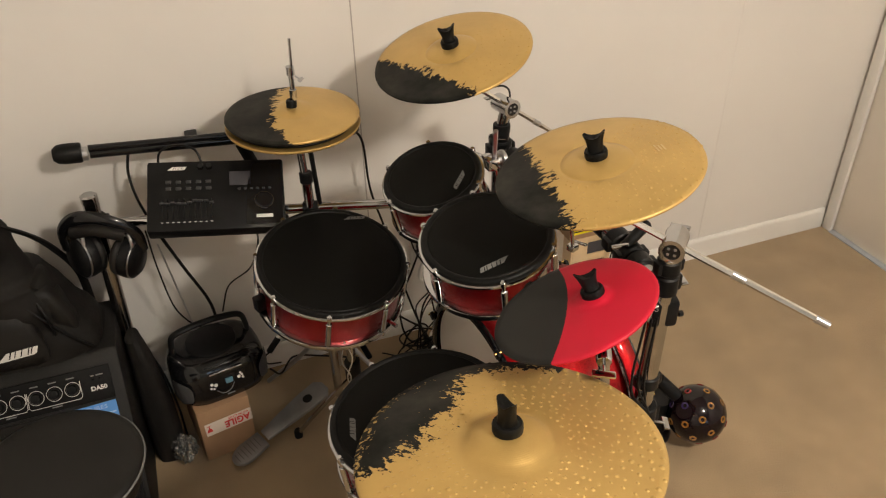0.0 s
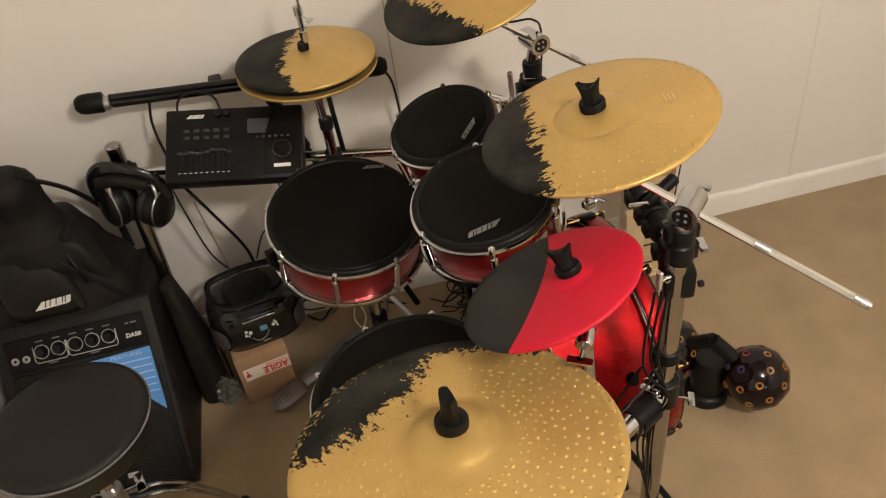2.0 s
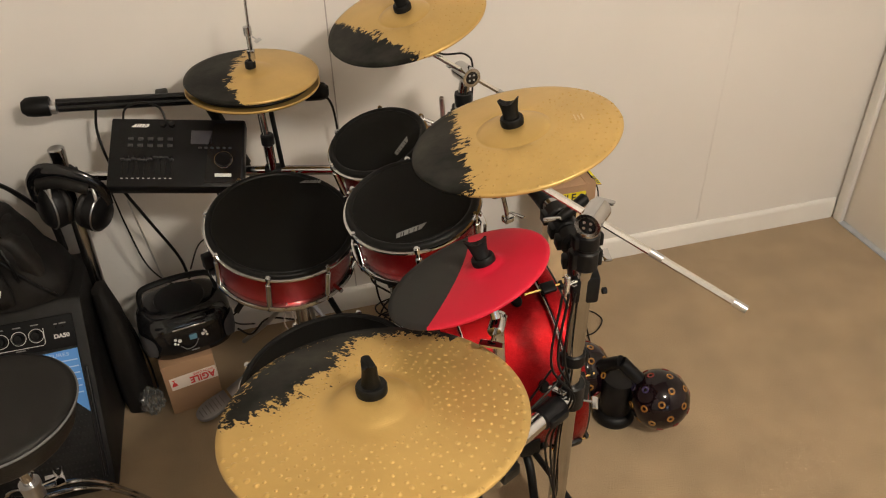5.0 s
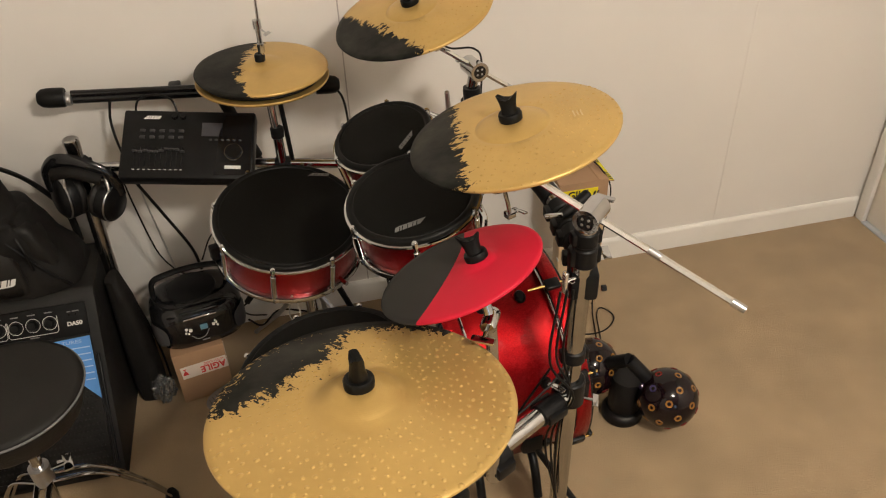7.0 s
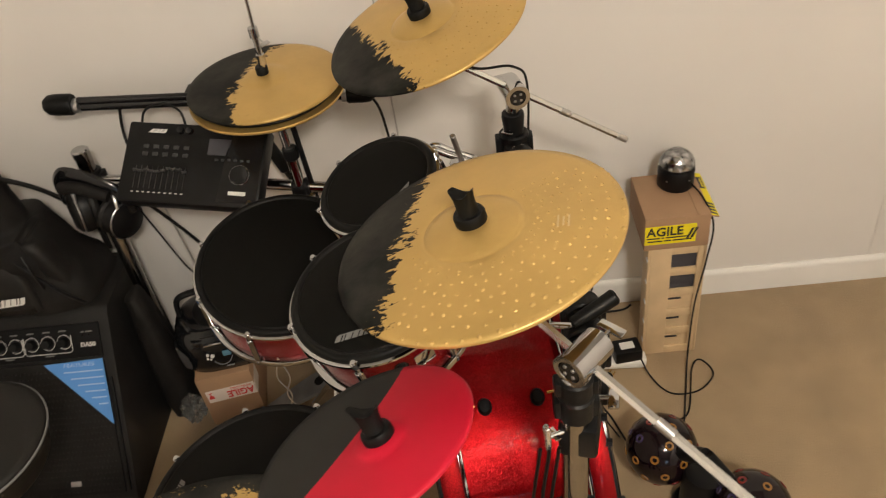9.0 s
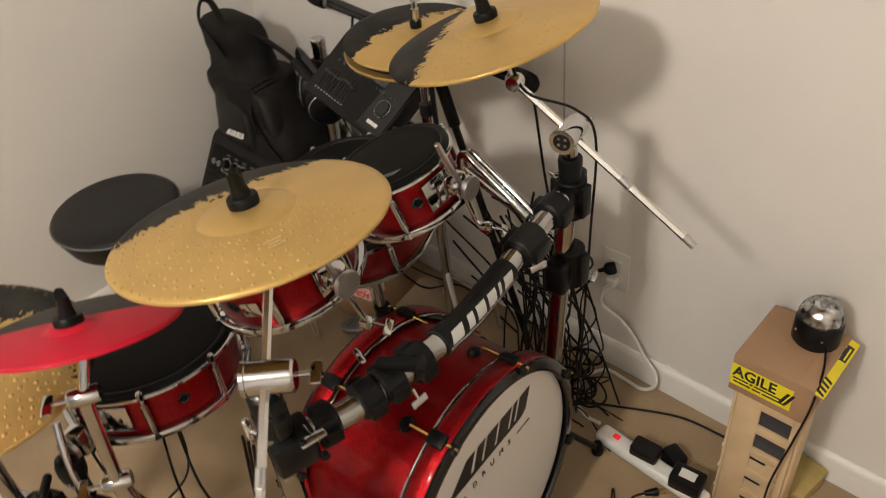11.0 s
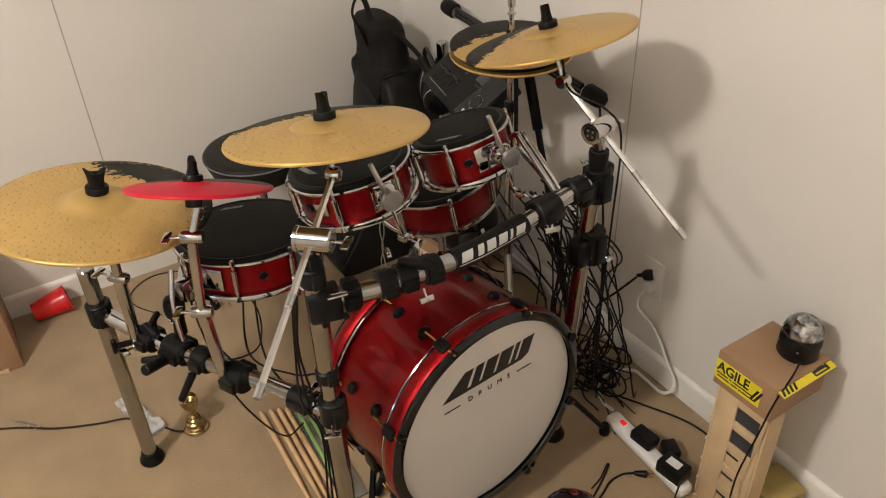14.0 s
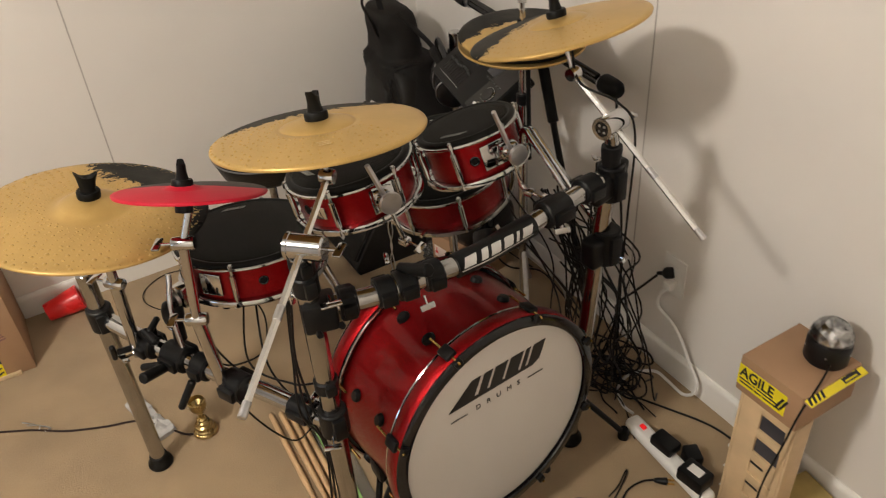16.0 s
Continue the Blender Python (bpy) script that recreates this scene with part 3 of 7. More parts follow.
def add_dimples(bm, R, bell_r, rise, rng, rings, keep, size, tall, gap=5.2):
    for ring in range(rings):
        r = bell_r + (R - bell_r) * (0.12 + 0.84 * (ring / (rings - 1)) ** 1.15)
        count = int(2 * math.pi * r / (size * gap * (0.72 + 0.38 * ring / rings)))
        for i in range(count):
            a = 2 * math.pi * (i + 0.5 * (ring % 2)) / count + rng.uniform(-0.02, 0.02)
            rr = r + rng.uniform(-0.0035, 0.0035)
            x, y = rr * math.cos(a), rr * math.sin(a)
            if not keep(x, y):
                continue
            u = (rr - bell_r) / (R - bell_r)
            z = rise * (1 - u ** 1.35)
            s = size * rng.uniform(0.6, 1.2) * (0.65 + 0.45 * u)
            lathe([(s * 1.45, -0.0003), (s * 1.1, s * tall * 0.22), (s * 0.72, s * tall * 0.66), (s * 0.34, s * tall * 0.94), (0, s * tall)], 9, bm, Matrix.Translation((x, y, z)))


def wing_nut(parent, z, turn=0.0, s=1.0, mat=None, at=(0, 0)):
    """Black moulded sleeve nut with two swept wings."""
    mat = mat or black_rubber
    felt = lathe([(0.006, 0), (0.019 * s, 0), (0.0195 * s, 0.004), (0.0195 * s, 0.011), (0.018 * s, 0.014), (0.006, 0.014)], 28, None, Matrix.Translation((*at, z)))
    nut = part("felt_washer", felt, mat, parent, "black rubber washer")
    bm = bmesh.new()
    n = 20
    rings = []
    for k in range(9):
        h = k / 8
        wide = (0.0132 - 0.0008 * math.sin(h * math.pi) + 0.0062 * h ** 1.6) * s
        deep = (0.0125 - 0.0015 * math.sin(h * math.pi) - 0.0040 * h ** 1.5) * s
        ring = []
        for i in range(n):
            a = 2 * math.pi * i / n
            ca = math.cos(a)
            top = (0.033 + 0.0035 * ca - 0.0085 * (1 - min(1, abs(ca) * 1.25) ** 2)) * s
            ring.append(bm.verts.new((wide * math.copysign(abs(ca) ** 0.8, ca), deep * math.sin(a), z + 0.013 + top * h)))
        rings.append(ring)
    for a, b in zip(rings, rings[1:]):
        for i in range(n):
            bm.faces.new((a[i], a[(i + 1) % n], b[(i + 1) % n], b[i]))
    bm.faces.new(rings[0][::-1])
    mid = bm.verts.new((0, 0, z + 0.013 + 0.021 * s))
    for i in range(n):
        bm.faces.new((rings[-1][i], rings[-1][(i + 1) % n], mid))
    bm.transform(pose(*at, 0, 0, 0, turn))
    part("wing_nut", bm, mat, parent, "black moulded wing nut")


def cymbal(c, n, azimuth, R, bell, offset, label, seed, rings=9, size=0.0024, curve=0.0, rag=0.03, nut=0.0, keep=None, rise=0.0135, nut_s=1.0, y0=0.0, tall=0.42, gap=5.2, fleck=0.0):
    ob = thing("cymbal", framed(c, n, azimuth), label, "cymbal", "electronic cymbals")
    mat = cymbal_material("gold_black_" + str(seed), GOLD, offset, curve, rag, y0, fleck, R, 0.105 if fleck else 0.03)
    bm = lathe(cymbal_profile(R, bell, 0.0085 if R < 0.2 else 0.020, rise, crease=0.0012 if R < 0.2 else 0.0), 96)
    rng = random.Random(seed)
    if rings:
        add_dimples(bm, R, bell, rise, rng, rings, keep or (lambda x, y: True), size, tall, gap)
    bm.transform(Matrix.Translation((0, 0, -0.004)))
    part("plate", bm, mat, ob, sharp=60)
    wing_nut(ob, rise + (0.0035 if R < 0.2 else 0.0155), nut, nut_s)
    bm = lathe([(0.006, -0.03), (0.018, -0.03), (0.02, -0.022), (0.02, -0.010), (0.012, 0.0), (0.006, 0.0)], 24, None, Matrix.Translation((0, 0, -0.012)))
    part("sleeve", bm, black_plastic, ob, "black pad sleeve")
    return ob


HAT, CR1, CR2 = (0.579, 2.458, 0.931), (0.916, 2.303, 1.075), (0.975, 1.776, 1.047)
RED, RIDE = (0.832, 1.578, 0.932), (0.654, 1.421, 0.861)
N_HAT, N_CR1, N_CR2, N_RED, N_RIDE = (0.025, -0.018, 0.999), (-0.249, -0.092, 0.964), (-0.192, 0.053, 0.980), (-0.309, 0.25, 0.918), (0.01, 0.16, 0.987)

cymbal(CR1, N_CR1, 205, 0.174, 0.055, 0.088, "gold crash cymbal pad with a worn black edge near the wall", 1, 7, 0.0019,
       keep=lambda x, y: y > 0.01 and x < 0.09 and x > -0.12, nut=130, rag=0.018, tall=0.7, gap=8.5)
crash = cymbal(CR2, N_CR2, 170, 0.1745, 0.060, 0.090, "gold crash cymbal pad with a ragged black patch", 2, 8, 0.0021,
       keep=lambda x, y: y > -0.02 + 0.62 * x - 0.02 and x < 0.07, nut=150, rag=0.020, tall=0.85, gap=8.0)
for i, (w, x) in enumerate(((0.022, -0.100), (0.016, -0.106), (0.020, -0.112))):
    bm = block((0.0022, w, 0.0006), Matrix.Translation((x, 0.012, 0.0112 - 0.0035 - 0.0007 * i)), 0)
    part("printed_bar", bm, pale_print, crash, "faint pale printed bar")
cymbal(RIDE, N_RIDE, 125, 0.2085, 0.064, 0.108, "large hammered gold ride cymbal pad with a worn black patch", 3, 11, 0.0029,
       keep=lambda x, y: x < 0.10, nut=150, rag=0.030, rise=0.012, curve=-2.2, y0=0.03, nut_s=1.1, tall=0.60, gap=6.1, fleck=0.135)

# pair of hi-hats on one stand
hats = thing("hi_hat_cymbals", framed(HAT, N_HAT, 180), "pair of gold hi-hat pads, upper one half worn black", "hi-hat")
mat = cymbal_material("gold_black_hat", GOLD, 0.050, 1.7, 0.026, 0.04)
part("top_cymbal", lathe(cymbal_profile(0.153, 0.05, 0.006, 0.010), 80, None, Matrix.Translation((0, 0, -0.003))), mat, hats, "gold and black upper cymbal", sharp=60)
low = lathe([(r, -z) for r, z in cymbal_profile(0.154, 0.05, 0.006, 0.010)], 80, None, Matrix.Translation((0, 0, -0.030)))
part("bottom_cymbal", low, material("gold_plain", GOLD, 0.36, 0.62, vary=0.08, scale=8, bump=0.06, bscale=80), hats, "plain gold lower cymbal", sharp=60)
part("rubber_gap", lathe([(0.02, -0.024), (0.140, -0.022), (0.144, -0.017), (0.140, -0.011), (0.02, -0.009)], 60), black_rubber, hats)
part("felt_washer", lathe([(0.004, 0.012), (0.012, 0.012), (0.0125, 0.026), (0.010, 0.030), (0.004, 0.030)], 24), black_rubber, hats)

# red cymbal with a dark half
red = thing("cymbal", framed(RED, N_RED, 150), "small red rubber cymbal pad with a dark grey half", "cymbal", "electronic cymbals")
# the hole and bell sit off the middle of the plate
OFF = framed(RED, N_RED, 150).to_3x3().inverted() @ Vector((0.028, -0.018, 0.014))
plate = lathe(cymbal_profile(0.1285, 0.032, 0.007, 0.010, 0.005), 80)
for v in plate.verts:
    k = max(0.0, 1 - (math.hypot(v.co.x, v.co.y) / 0.130) ** 1.5)
    v.co.x, v.co.y = v.co.x + OFF.x * k, v.co.y + OFF.y * k
part("plate", plate, split_material("red_dark", 0.006, -1.5), red, sharp=60)
wing_nut(red, 0.012, 20, 0.92, black_rubber, (OFF.x, OFF.y))
part("sleeve", lathe([(0.006, -0.03), (0.015, -0.03), (0.016, -0.008), (0.010, 0.004), (0.006, 0.004)], 20, None, Matrix.Translation((OFF.x, OFF.y, 0))), black_plastic, red, "black pad sleeve")

# ---- drums ----


def drum(c, n, azimuth, R, depth, lugs, label, logo_at=None, plates=(), lug_phase=0.0, vents=(), group="electronic drums", name="drum"):
    """A shallow pad drum: rubber-rimmed mesh head, chrome hoops, sparkle shell, tube lugs."""
    ob = thing(name, framed(c, n, azimuth), label, "drum", group)
    # head: mesh nearly out to the edge, over a rubber band with a rounded shoulder
    part("head", lathe([(0, 0.0085), (R * 0.5, 0.0082), (R - 0.021, 0.0076), (R - 0.0175, 0.0068)], 72), mesh_head, ob, "black mesh drum head", sharp=80)
    prof = [(R - 0.0185, 0.002), (R - 0.0185, 0.0072)] + [(R - 0.0105 + 0.0075 * math.sin(a), 0.0012 + 0.0075 * math.cos(a)) for a in [math.pi / 2 * k / 7 for k in range(-4, 8)]]
    prof += [(R - 0.0025, -0.008), (R - 0.0185, -0.008)]
    part("rim_cover", lathe(prof, 72, closed=True), black_rubber, ob, "black rubber rim cover", sharp=60)

    def hoop(z, flip):
        if flip:
            pr = [(R - 0.011, z + 0.007), (R - 0.003, z + 0.007), (R + 0.002, z + 0.0055), (R + 0.0035, z + 0.002), (R + 0.003, z - 0.006), (R - 0.002, z - 0.008), (R - 0.011, z - 0.008)]
        else:
            pr = [(R - 0.011, z + 0.003), (R - 0.001, z + 0.003), (R + 0.0015, z + 0.0018), (R + 0.002, z - 0.0015), (R - 0.0035, z - 0.003), (R - 0.0045, z - 0.006), (R - 0.011, z - 0.006)]
        return lathe(pr, 72, closed=True)
    zt, zb = -0.004, -depth + 0.008
    part("hoop", hoop(zt, False), chrome, ob, "chrome upper hoop", sharp=30)
    part("hoop", hoop(zb, True), chrome, ob, "chrome lower hoop", sharp=30)
    rs = R - 0.012
    part("shell", lathe([(rs - 0.008, zt), (rs, zt), (rs, zb), (rs - 0.008, zb)], 72, closed=True), red_sparkle, ob, "red sparkle shell", sharp=30)
    part("bottom", lathe([(0, zb + 0.01), (rs - 0.007, zb + 0.01)], 48), black_plastic, ob)
    for i in range(lugs):
        a = lug_phase + 360.0 * i / lugs
        bm = bmesh.new()
        x = rs + 0.011
        tube((x, 0, zb - 0.004), (x, 0, zt + 0.012), 0.0038, segs=10, bm=bm)
        tube((x, 0, zb + 0.012), (x, 0, zt - 0.012), 0.0064, segs=12, bm=bm, round_ends=0.001)
        for z in (zt + 0.004, zb - 0.002):
            tube((x, 0, z - 0.005), (x, 0, z + 0.005), 0.0058, segs=6, bm=bm)
        for z in (zt - 0.022, zb + 0.018):
            block((0.012, 0.009, 0.008), Matrix.Translation((x - 0.007, 0, z)), 0.001, bm)
        bm.transform(pose(0, 0, 0, 0, 0, a))
        part("lug", bm, chrome, ob, sharp=40)
    if logo_at:
        x, y, turn, w = logo_at
        bm = word_mark(w, w * 0.17)
        bm.transform(pose(x, y, 0.0084, 0, 0, turn))
        part("printed_mark", bm, grey_print, ob, "faint grey printed mark")
    for a in vents:
        m = pose(0, 0, 0, 0, 0, a) @ framed((rs - 0.001, 0, (zt + zb) / 2), (1, 0, 0), 90)
        eye = part("vent_eyelet", torus(0.0085, 0.0024, 28, 8, m), black_gloss, ob, "dark vent eyelet")
        part("vent_hole", lathe([(0, 0.0016), (0.008, 0.0016), (0.008, 0)], 24, None, m), black_rubber, eye)
    for a, w, h in plates:
        bm = bmesh.new()
        block((0.004, w, h), pose(rs + 0.003, 0, (zt + zb) / 2), 0.0015, bm)
        bm.transform(pose(0, 0, 0, 0, 0, a))
        p = part("badge_plate", bm, chrome, ob, "chrome mount plate")
    return ob


SNARE, TOM1, TOM2, FLOORT = (0.585, 2.204, 0.674), (0.809, 2.149, 0.870), (0.818, 1.876, 0.881), (0.615, 1.699, 0.675)
N_SN, N_T1, N_T2, N_FT = (0.088, -0.226, 0.97), (-0.257, -0.150, 0.955), (-0.145, -0.124, 0.982), (-0.11, 0.056, 0.992)
drum(SNARE, N_SN, 0, 0.170, 0.105, 8, "wide red sparkle snare pad with a black mesh head", (0.085, 0.118, -8, 0.05), lug_phase=-62, name="snare_drum")
drum(TOM1, N_T1, 0, 0.110, 0.097, 6, "small red sparkle tom pad with a black mesh head", (0.045, -0.052, 225, 0.055), ((-2, 0.056, 0.052),), lug_phase=-106, vents=(-26,), name="tom_drum")
drum(TOM2, N_T2, 0, 0.127, 0.088, 6, "medium red sparkle tom pad with a black mesh head", (-0.020, -0.080, 187, 0.06), ((8, 0.066, 0.050), (-58, 0.030, 0.026)), lug_phase=-100, vents=(-75,), name="tom_drum")
drum(FLOORT, N_FT, 0, 0.161, 0.092, 8, "red sparkle floor tom pad under the ride cymbal", (-0.118, 0.008, 76, 0.054), ((-50, 0.05, 0.05),), lug_phase=-30, vents=(-8,), name="floor_tom")


def bass_drum(c, n, R, depth):
    """Full bass drum lying on its side: local z points out of the front head."""
    ob = thing("bass_drum", framed(c, n, 90), "red sparkle bass drum with a plain pale front head", "bass drum")
    part("shell", lathe([(R - 0.018, -0.02), (R - 0.008, -0.02), (R - 0.008, -depth + 0.02), (R - 0.018, -depth + 0.02)], 96, closed=True), red_sparkle, ob, "red sparkle shell", sharp=30)
    for z, s in ((-0.022, 1), (-depth + 0.022, -1)):
        part("hoop", lathe([(R - 0.006, z - 0.022 * s), (R + 0.006, z - 0.020 * s), (R + 0.008, z), (R + 0.008, z + 0.02 * s), (R + 0.002, z + 0.024 * s), (R - 0.014, z + 0.024 * s), (R - 0.016, z + 0.02 * s), (R - 0.008, z + 0.012 * s)], 96, closed=True),
             black_gloss, ob, "black lacquered hoop", sharp=35)
        part("hoop_inlay", lathe([(R + 0.0070, z - 0.019 * s), (R + 0.0094, z - 0.016 * s), (R + 0.0100, z), (R + 0.0094, z + 0.014 * s), (R + 0.0080, z + 0.016 * s)], 96), red_sparkle, ob, "red sparkle hoop inlay")
        part("hoop_edge", torus(R + 0.004, 0.0026, 96, 8, Matrix.Translation((0, 0, z - 0.024 * s))), chrome, ob, "chrome edge ring")
    part("front_head", lathe([(0, -0.010), (R - 0.03, -0.010), (R - 0.014, -0.011)], 96), bass_head, ob, "pale plain front head", sharp=80)
    part("rear_head", lathe([(0, -depth + 0.012), (R - 0.03, -depth + 0.012), (R - 0.014, -depth + 0.013)], 96), bass_head, ob, "pale rear head", sharp=80)
    for i in range(8):
        a = 22.5 + 45 * i
        for z, s in ((-0.022, 1), (-depth + 0.022, -1)):
            bm = bmesh.new()
            block((0.012, 0.026, 0.034), Matrix.Translation((R + 0.012, 0, z - 0.006 * s)), 0.004, bm)
            block((0.018, 0.018, 0.010), Matrix.Translation((R + 0.004, 0, z + 0.026 * s)), 0.003, bm)
            bm.transform(pose(0, 0, 0, 0, 0, a))
            claw = part("claw", bm, black_plastic, ob, "black claw hook")
            bm = tube((R + 0.010, 0, z + 0.034 * s), (R + 0.010, 0, z - 0.062 * s), 0.0028, segs=8)
            bm.transform(pose(0, 0, 0, 0, 0, a))
            part("tension_rod", bm, brass_pin, claw, "brass tension rod")
            bm = lathe([(0.015, 0), (0.015, 0.006), (0.011, 0.011), (0, 0.012)], 16, None,
                       pose(R - 0.009, 0, z - 0.078 * s, 0, 90, 0) @ Matrix.Diagonal((0.8, 1, 1, 1)))
            bm.transform(pose(0, 0, 0, 0, 0, a))
            part("lug", bm, black_plastic, ob, "black round lug")
    # printed mark, two rules and a word
    mark = word_mark(0.245, 0.048)
    mark.transform(Matrix.Translation((0.005, 0.138, -0.0095)))
    part("printed_mark", mark, black_print, ob, "black printed mark")
    word = lettering("DRUMS", 0.013, space=2.6, width=0.115)
    word.transform(Matrix.Translation((0.0, 0.084, -0.0092)))
    part("printed_word", word, black_print, ob, "black printed word")
    for x in (-0.1, 0.1):
        part("printed_rule", block((0.042, 0.0028, 0.0008), Matrix.Translation((x, 0.082, -0.0092)), 0), black_print, ob)
    return ob


BASS, N_BASS = (1.140, 2.007, 0.349), (0.995, 0.095, 0.04)
bass_drum(BASS, N_BASS, 0.254, 0.29)

# ---- rack, arms and stands ----


def clamp(bm, c, axis, r, length):
    """A black two-piece pipe clamp round a tube."""
    c, axis = Vector(c), Vector(axis).normalized()
    tube(c - axis * length / 2, c + axis * length / 2, r, segs=16, bm=bm, round_ends=0.003)
    m = axis.to_track_quat("Z", "Y").to_matrix().to_4x4()
    m.translation = c
    block((r * 2.5, r * 0.9, length * 0.8), m, 0.003, bm)
    return bm


def thumb_screw(p, d, s=1.0):
    """A chrome wing screw: shaft along d with a flat wing at its end."""
    p, d = Vector(p), Vector(d).normalized()
    bm = tube(p, p + d * 0.022 * s, 0.003 * s, segs=8)
    m = d.to_track_quat("Z", "Y").to_matrix().to_4x4()
    m.translation = p + d * 0.026 * s
    block((0.036 * s, 0.005 * s, 0.014 * s), m, 0.002, bm)
    return bm


def drum_rack():
    ob = thing("drum_rack", Matrix.Translation((1.06, 1.68, 0)), "chrome tube drum rack with black pipe clamps", "drum rack")
    w = dict(parent=ob, world=True)
    A, B, C, D = (1.075, 1.675), (1.052, 2.338), (0.500, 1.362), (0.092, 2.556)
    for (x, y), top, lean in ((A, 0.90, (-0.012, 0.0)), (B, 0.855, (-0.035, -0.045)), (C, 0.64, (-0.012, -0.004)), (D, 0.748, (-0.02, -0.012))):
        base = (x + lean[0], y + lean[1])
        part("post", tube((*base, 0.012), (x, y, top), 0.0185, segs=24, round_ends=0.002), satin_tube, label="chrome rack post", **w)
        foot = lathe([(0, 0), (0.030, 0), (0.032, 0.004), (0.031, 0.012), (0.025, 0.018), (0.0225, 0.034), (0.0185, 0.037), (0, 0.037)], 24, None, Matrix.Translation((*base, 0)))
        part("foot", foot, black_rubber, label="black rubber foot", **w)
    # front bar, gently bowed towards the front head
    bar = [(1.082, 1.70, 0.789), (1.104, 1.763, 0.789), (1.112, 1.846, 0.790), (1.114, 1.95, 0.789), (1.100, 2.06, 0.790), (1.084, 2.144, 0.792), (1.058, 2.30, 0.800)]
    part("front_bar", sweep(bar, 0.0185, 20), satin_tube, label="bowed chrome front bar", **w)
    cover = sweep([(1.1150, 1.93, 0.789), (1.112, 1.99, 0.789), (1.1005, 2.06, 0.790), (1.092, 2.11, 0.791)], 0.0225, 20)
    part("bar_cover", cover, black_plastic, label="black sleeve with a pale mark", **w)
    mark = bmesh.new()
    for x0, x1 in ((-0.085, -0.060), (-0.048, -0.034), (-0.026, -0.004), (0.004, 0.026), (0.034, 0.041), (0.050, 0.074)):
        grid = [[mark.verts.new((x0 + (x1 - x0) * i / 3 + 0.008 * j / 4, -0.008 + 0.018 * j / 4, 0)) for i in range(4)] for j in range(5)]
        for j in range(4):
            for i in range(3):
                mark.faces.new((grid[j][i], grid[j][i + 1], grid[j + 1][i + 1], grid[j + 1][i]))
    foot = [[mark.verts.new((-0.090 + 0.168 * i / 30, -0.0135 + 0.0025 * j, 0)) for i in range(31)] for j in range(2)]
    for i in range(30):
        mark.faces.new((foot[0][i], foot[0][i + 1], foot[1][i + 1], foot[1][i]))
    q = Vector((-0.10, 0.995, 0)).normalized()
    up = Vector((-0.45, 0.03, 0.89)).normalized()
    nrm = q.cross(up).normalized()
    up = nrm.cross(q)
    m = Matrix((q, up, nrm)).transposed().to_4x4()
    m.translation = Vector((1.104, 2.02, 0.790)) + nrm * 0.0232
    bmesh.ops.triangulate(mark, faces=mark.faces[:])
    mark.transform(m)
    line = spline([(1.1150, 1.93, 0.789), (1.112, 1.99, 0.789), (1.1005, 2.06, 0.790), (1.092, 2.11, 0.791)], 30)
    for v in mark.verts:
        p = min(line, key=lambda q: (q - v.co).length)
        v.co = p + (v.co - p).normalized() * 0.0232
    part("printed_mark", mark, strip_print, label="pale maker's mark", **w)
    part("wing_bar", sweep([(1.075, 1.672, 0.512), (0.92, 1.586, 0.514), (0.725, 1.470, 0.516), (0.505, 1.366, 0.512)], 0.0185, 20), chrome, label="chrome side bar", **w)
    part("back_bar", sweep([(0.092, 2.553, 0.684), (0.40, 2.50, 0.676), (0.75, 2.42, 0.664), (1.045, 2.345, 0.655)], 0.0125, 18), chrome, label="chrome rear bar", **w)
    # clamps
    places = [((1.075, 1.675, 0.842), (0, 0, 1), 0.0225, 0.04), ((1.075, 1.675, 0.880), (0, 0, 1), 0.0215, 0.03), ((1.072, 1.675, 0.515), (0, 0, 1), 0.028, 0.062),
              ((1.052, 2.338, 0.785), (0, 0, 1), 0.0285, 0.078), ((1.052, 2.338, 0.628), (0, 0, 1), 0.029, 0.085),
              ((1.110, 1.835, 0.790), (0.1, 1, 0), 0.027, 0.035), ((1.114, 1.885, 0.790), (0.05, 1, 0), 0.027, 0.035), ((1.080, 2.175, 0.793), (-0.15, 1, 0), 0.028, 0.06),
              ((1.062, 2.27, 0.797), (-0.15, 1, 0), 0.027, 0.045), ((0.500, 1.362, 0.515), (0, 0, 1), 0.028, 0.06), ((0.655, 1.43, 0.516), (0.9, 0.45, 0), 0.027, 0.05),
              ((0.730, 1.474, 0.516), (0.9, 0.45, 0), 0.029, 0.06), ((0.790, 1.51, 0.515), (0.9, 0.45, 0), 0.027, 0.04), ((0.880, 1.552, 0.514), (0.9, 0.45, 0), 0.030, 0.05),
              ((1.015, 1.638, 0.513), (0.9, 0.45, 0), 0.0225, 0.06), ((0.092, 2.556, 0.684), (0, 0, 1), 0.026, 0.05), ((0.30, 2.518, 0.678), (1, -0.17, 0), 0.019, 0.05),
              ((0.592, 2.456, 0.669), (1, -0.22, 0), 0.019, 0.04), ((1.094, 1.735, 0.789), (0.25, 1, 0), 0.0255, 0.03), ((1.107, 1.797, 0.79), (0.12, 1, 0), 0.0265, 0.034), ((1.072, 1.675, 0.61), (0, 0, 1), 0.0225, 0.03)]
    for c, d, r, ln in places:
        part("clamp", clamp(bmesh.new(), c, d, r, ln), black_plastic, label="black pipe clamp", **w)
    bm = block((0.050, 0.060, 0.058), pose(1.081, 1.686, 0.781, 0, 0, -14), 0.007)
    block((0.044, 0.030, 0.050), pose(1.094, 1.732, 0.788, 0, 0, -14), 0.006, bm)
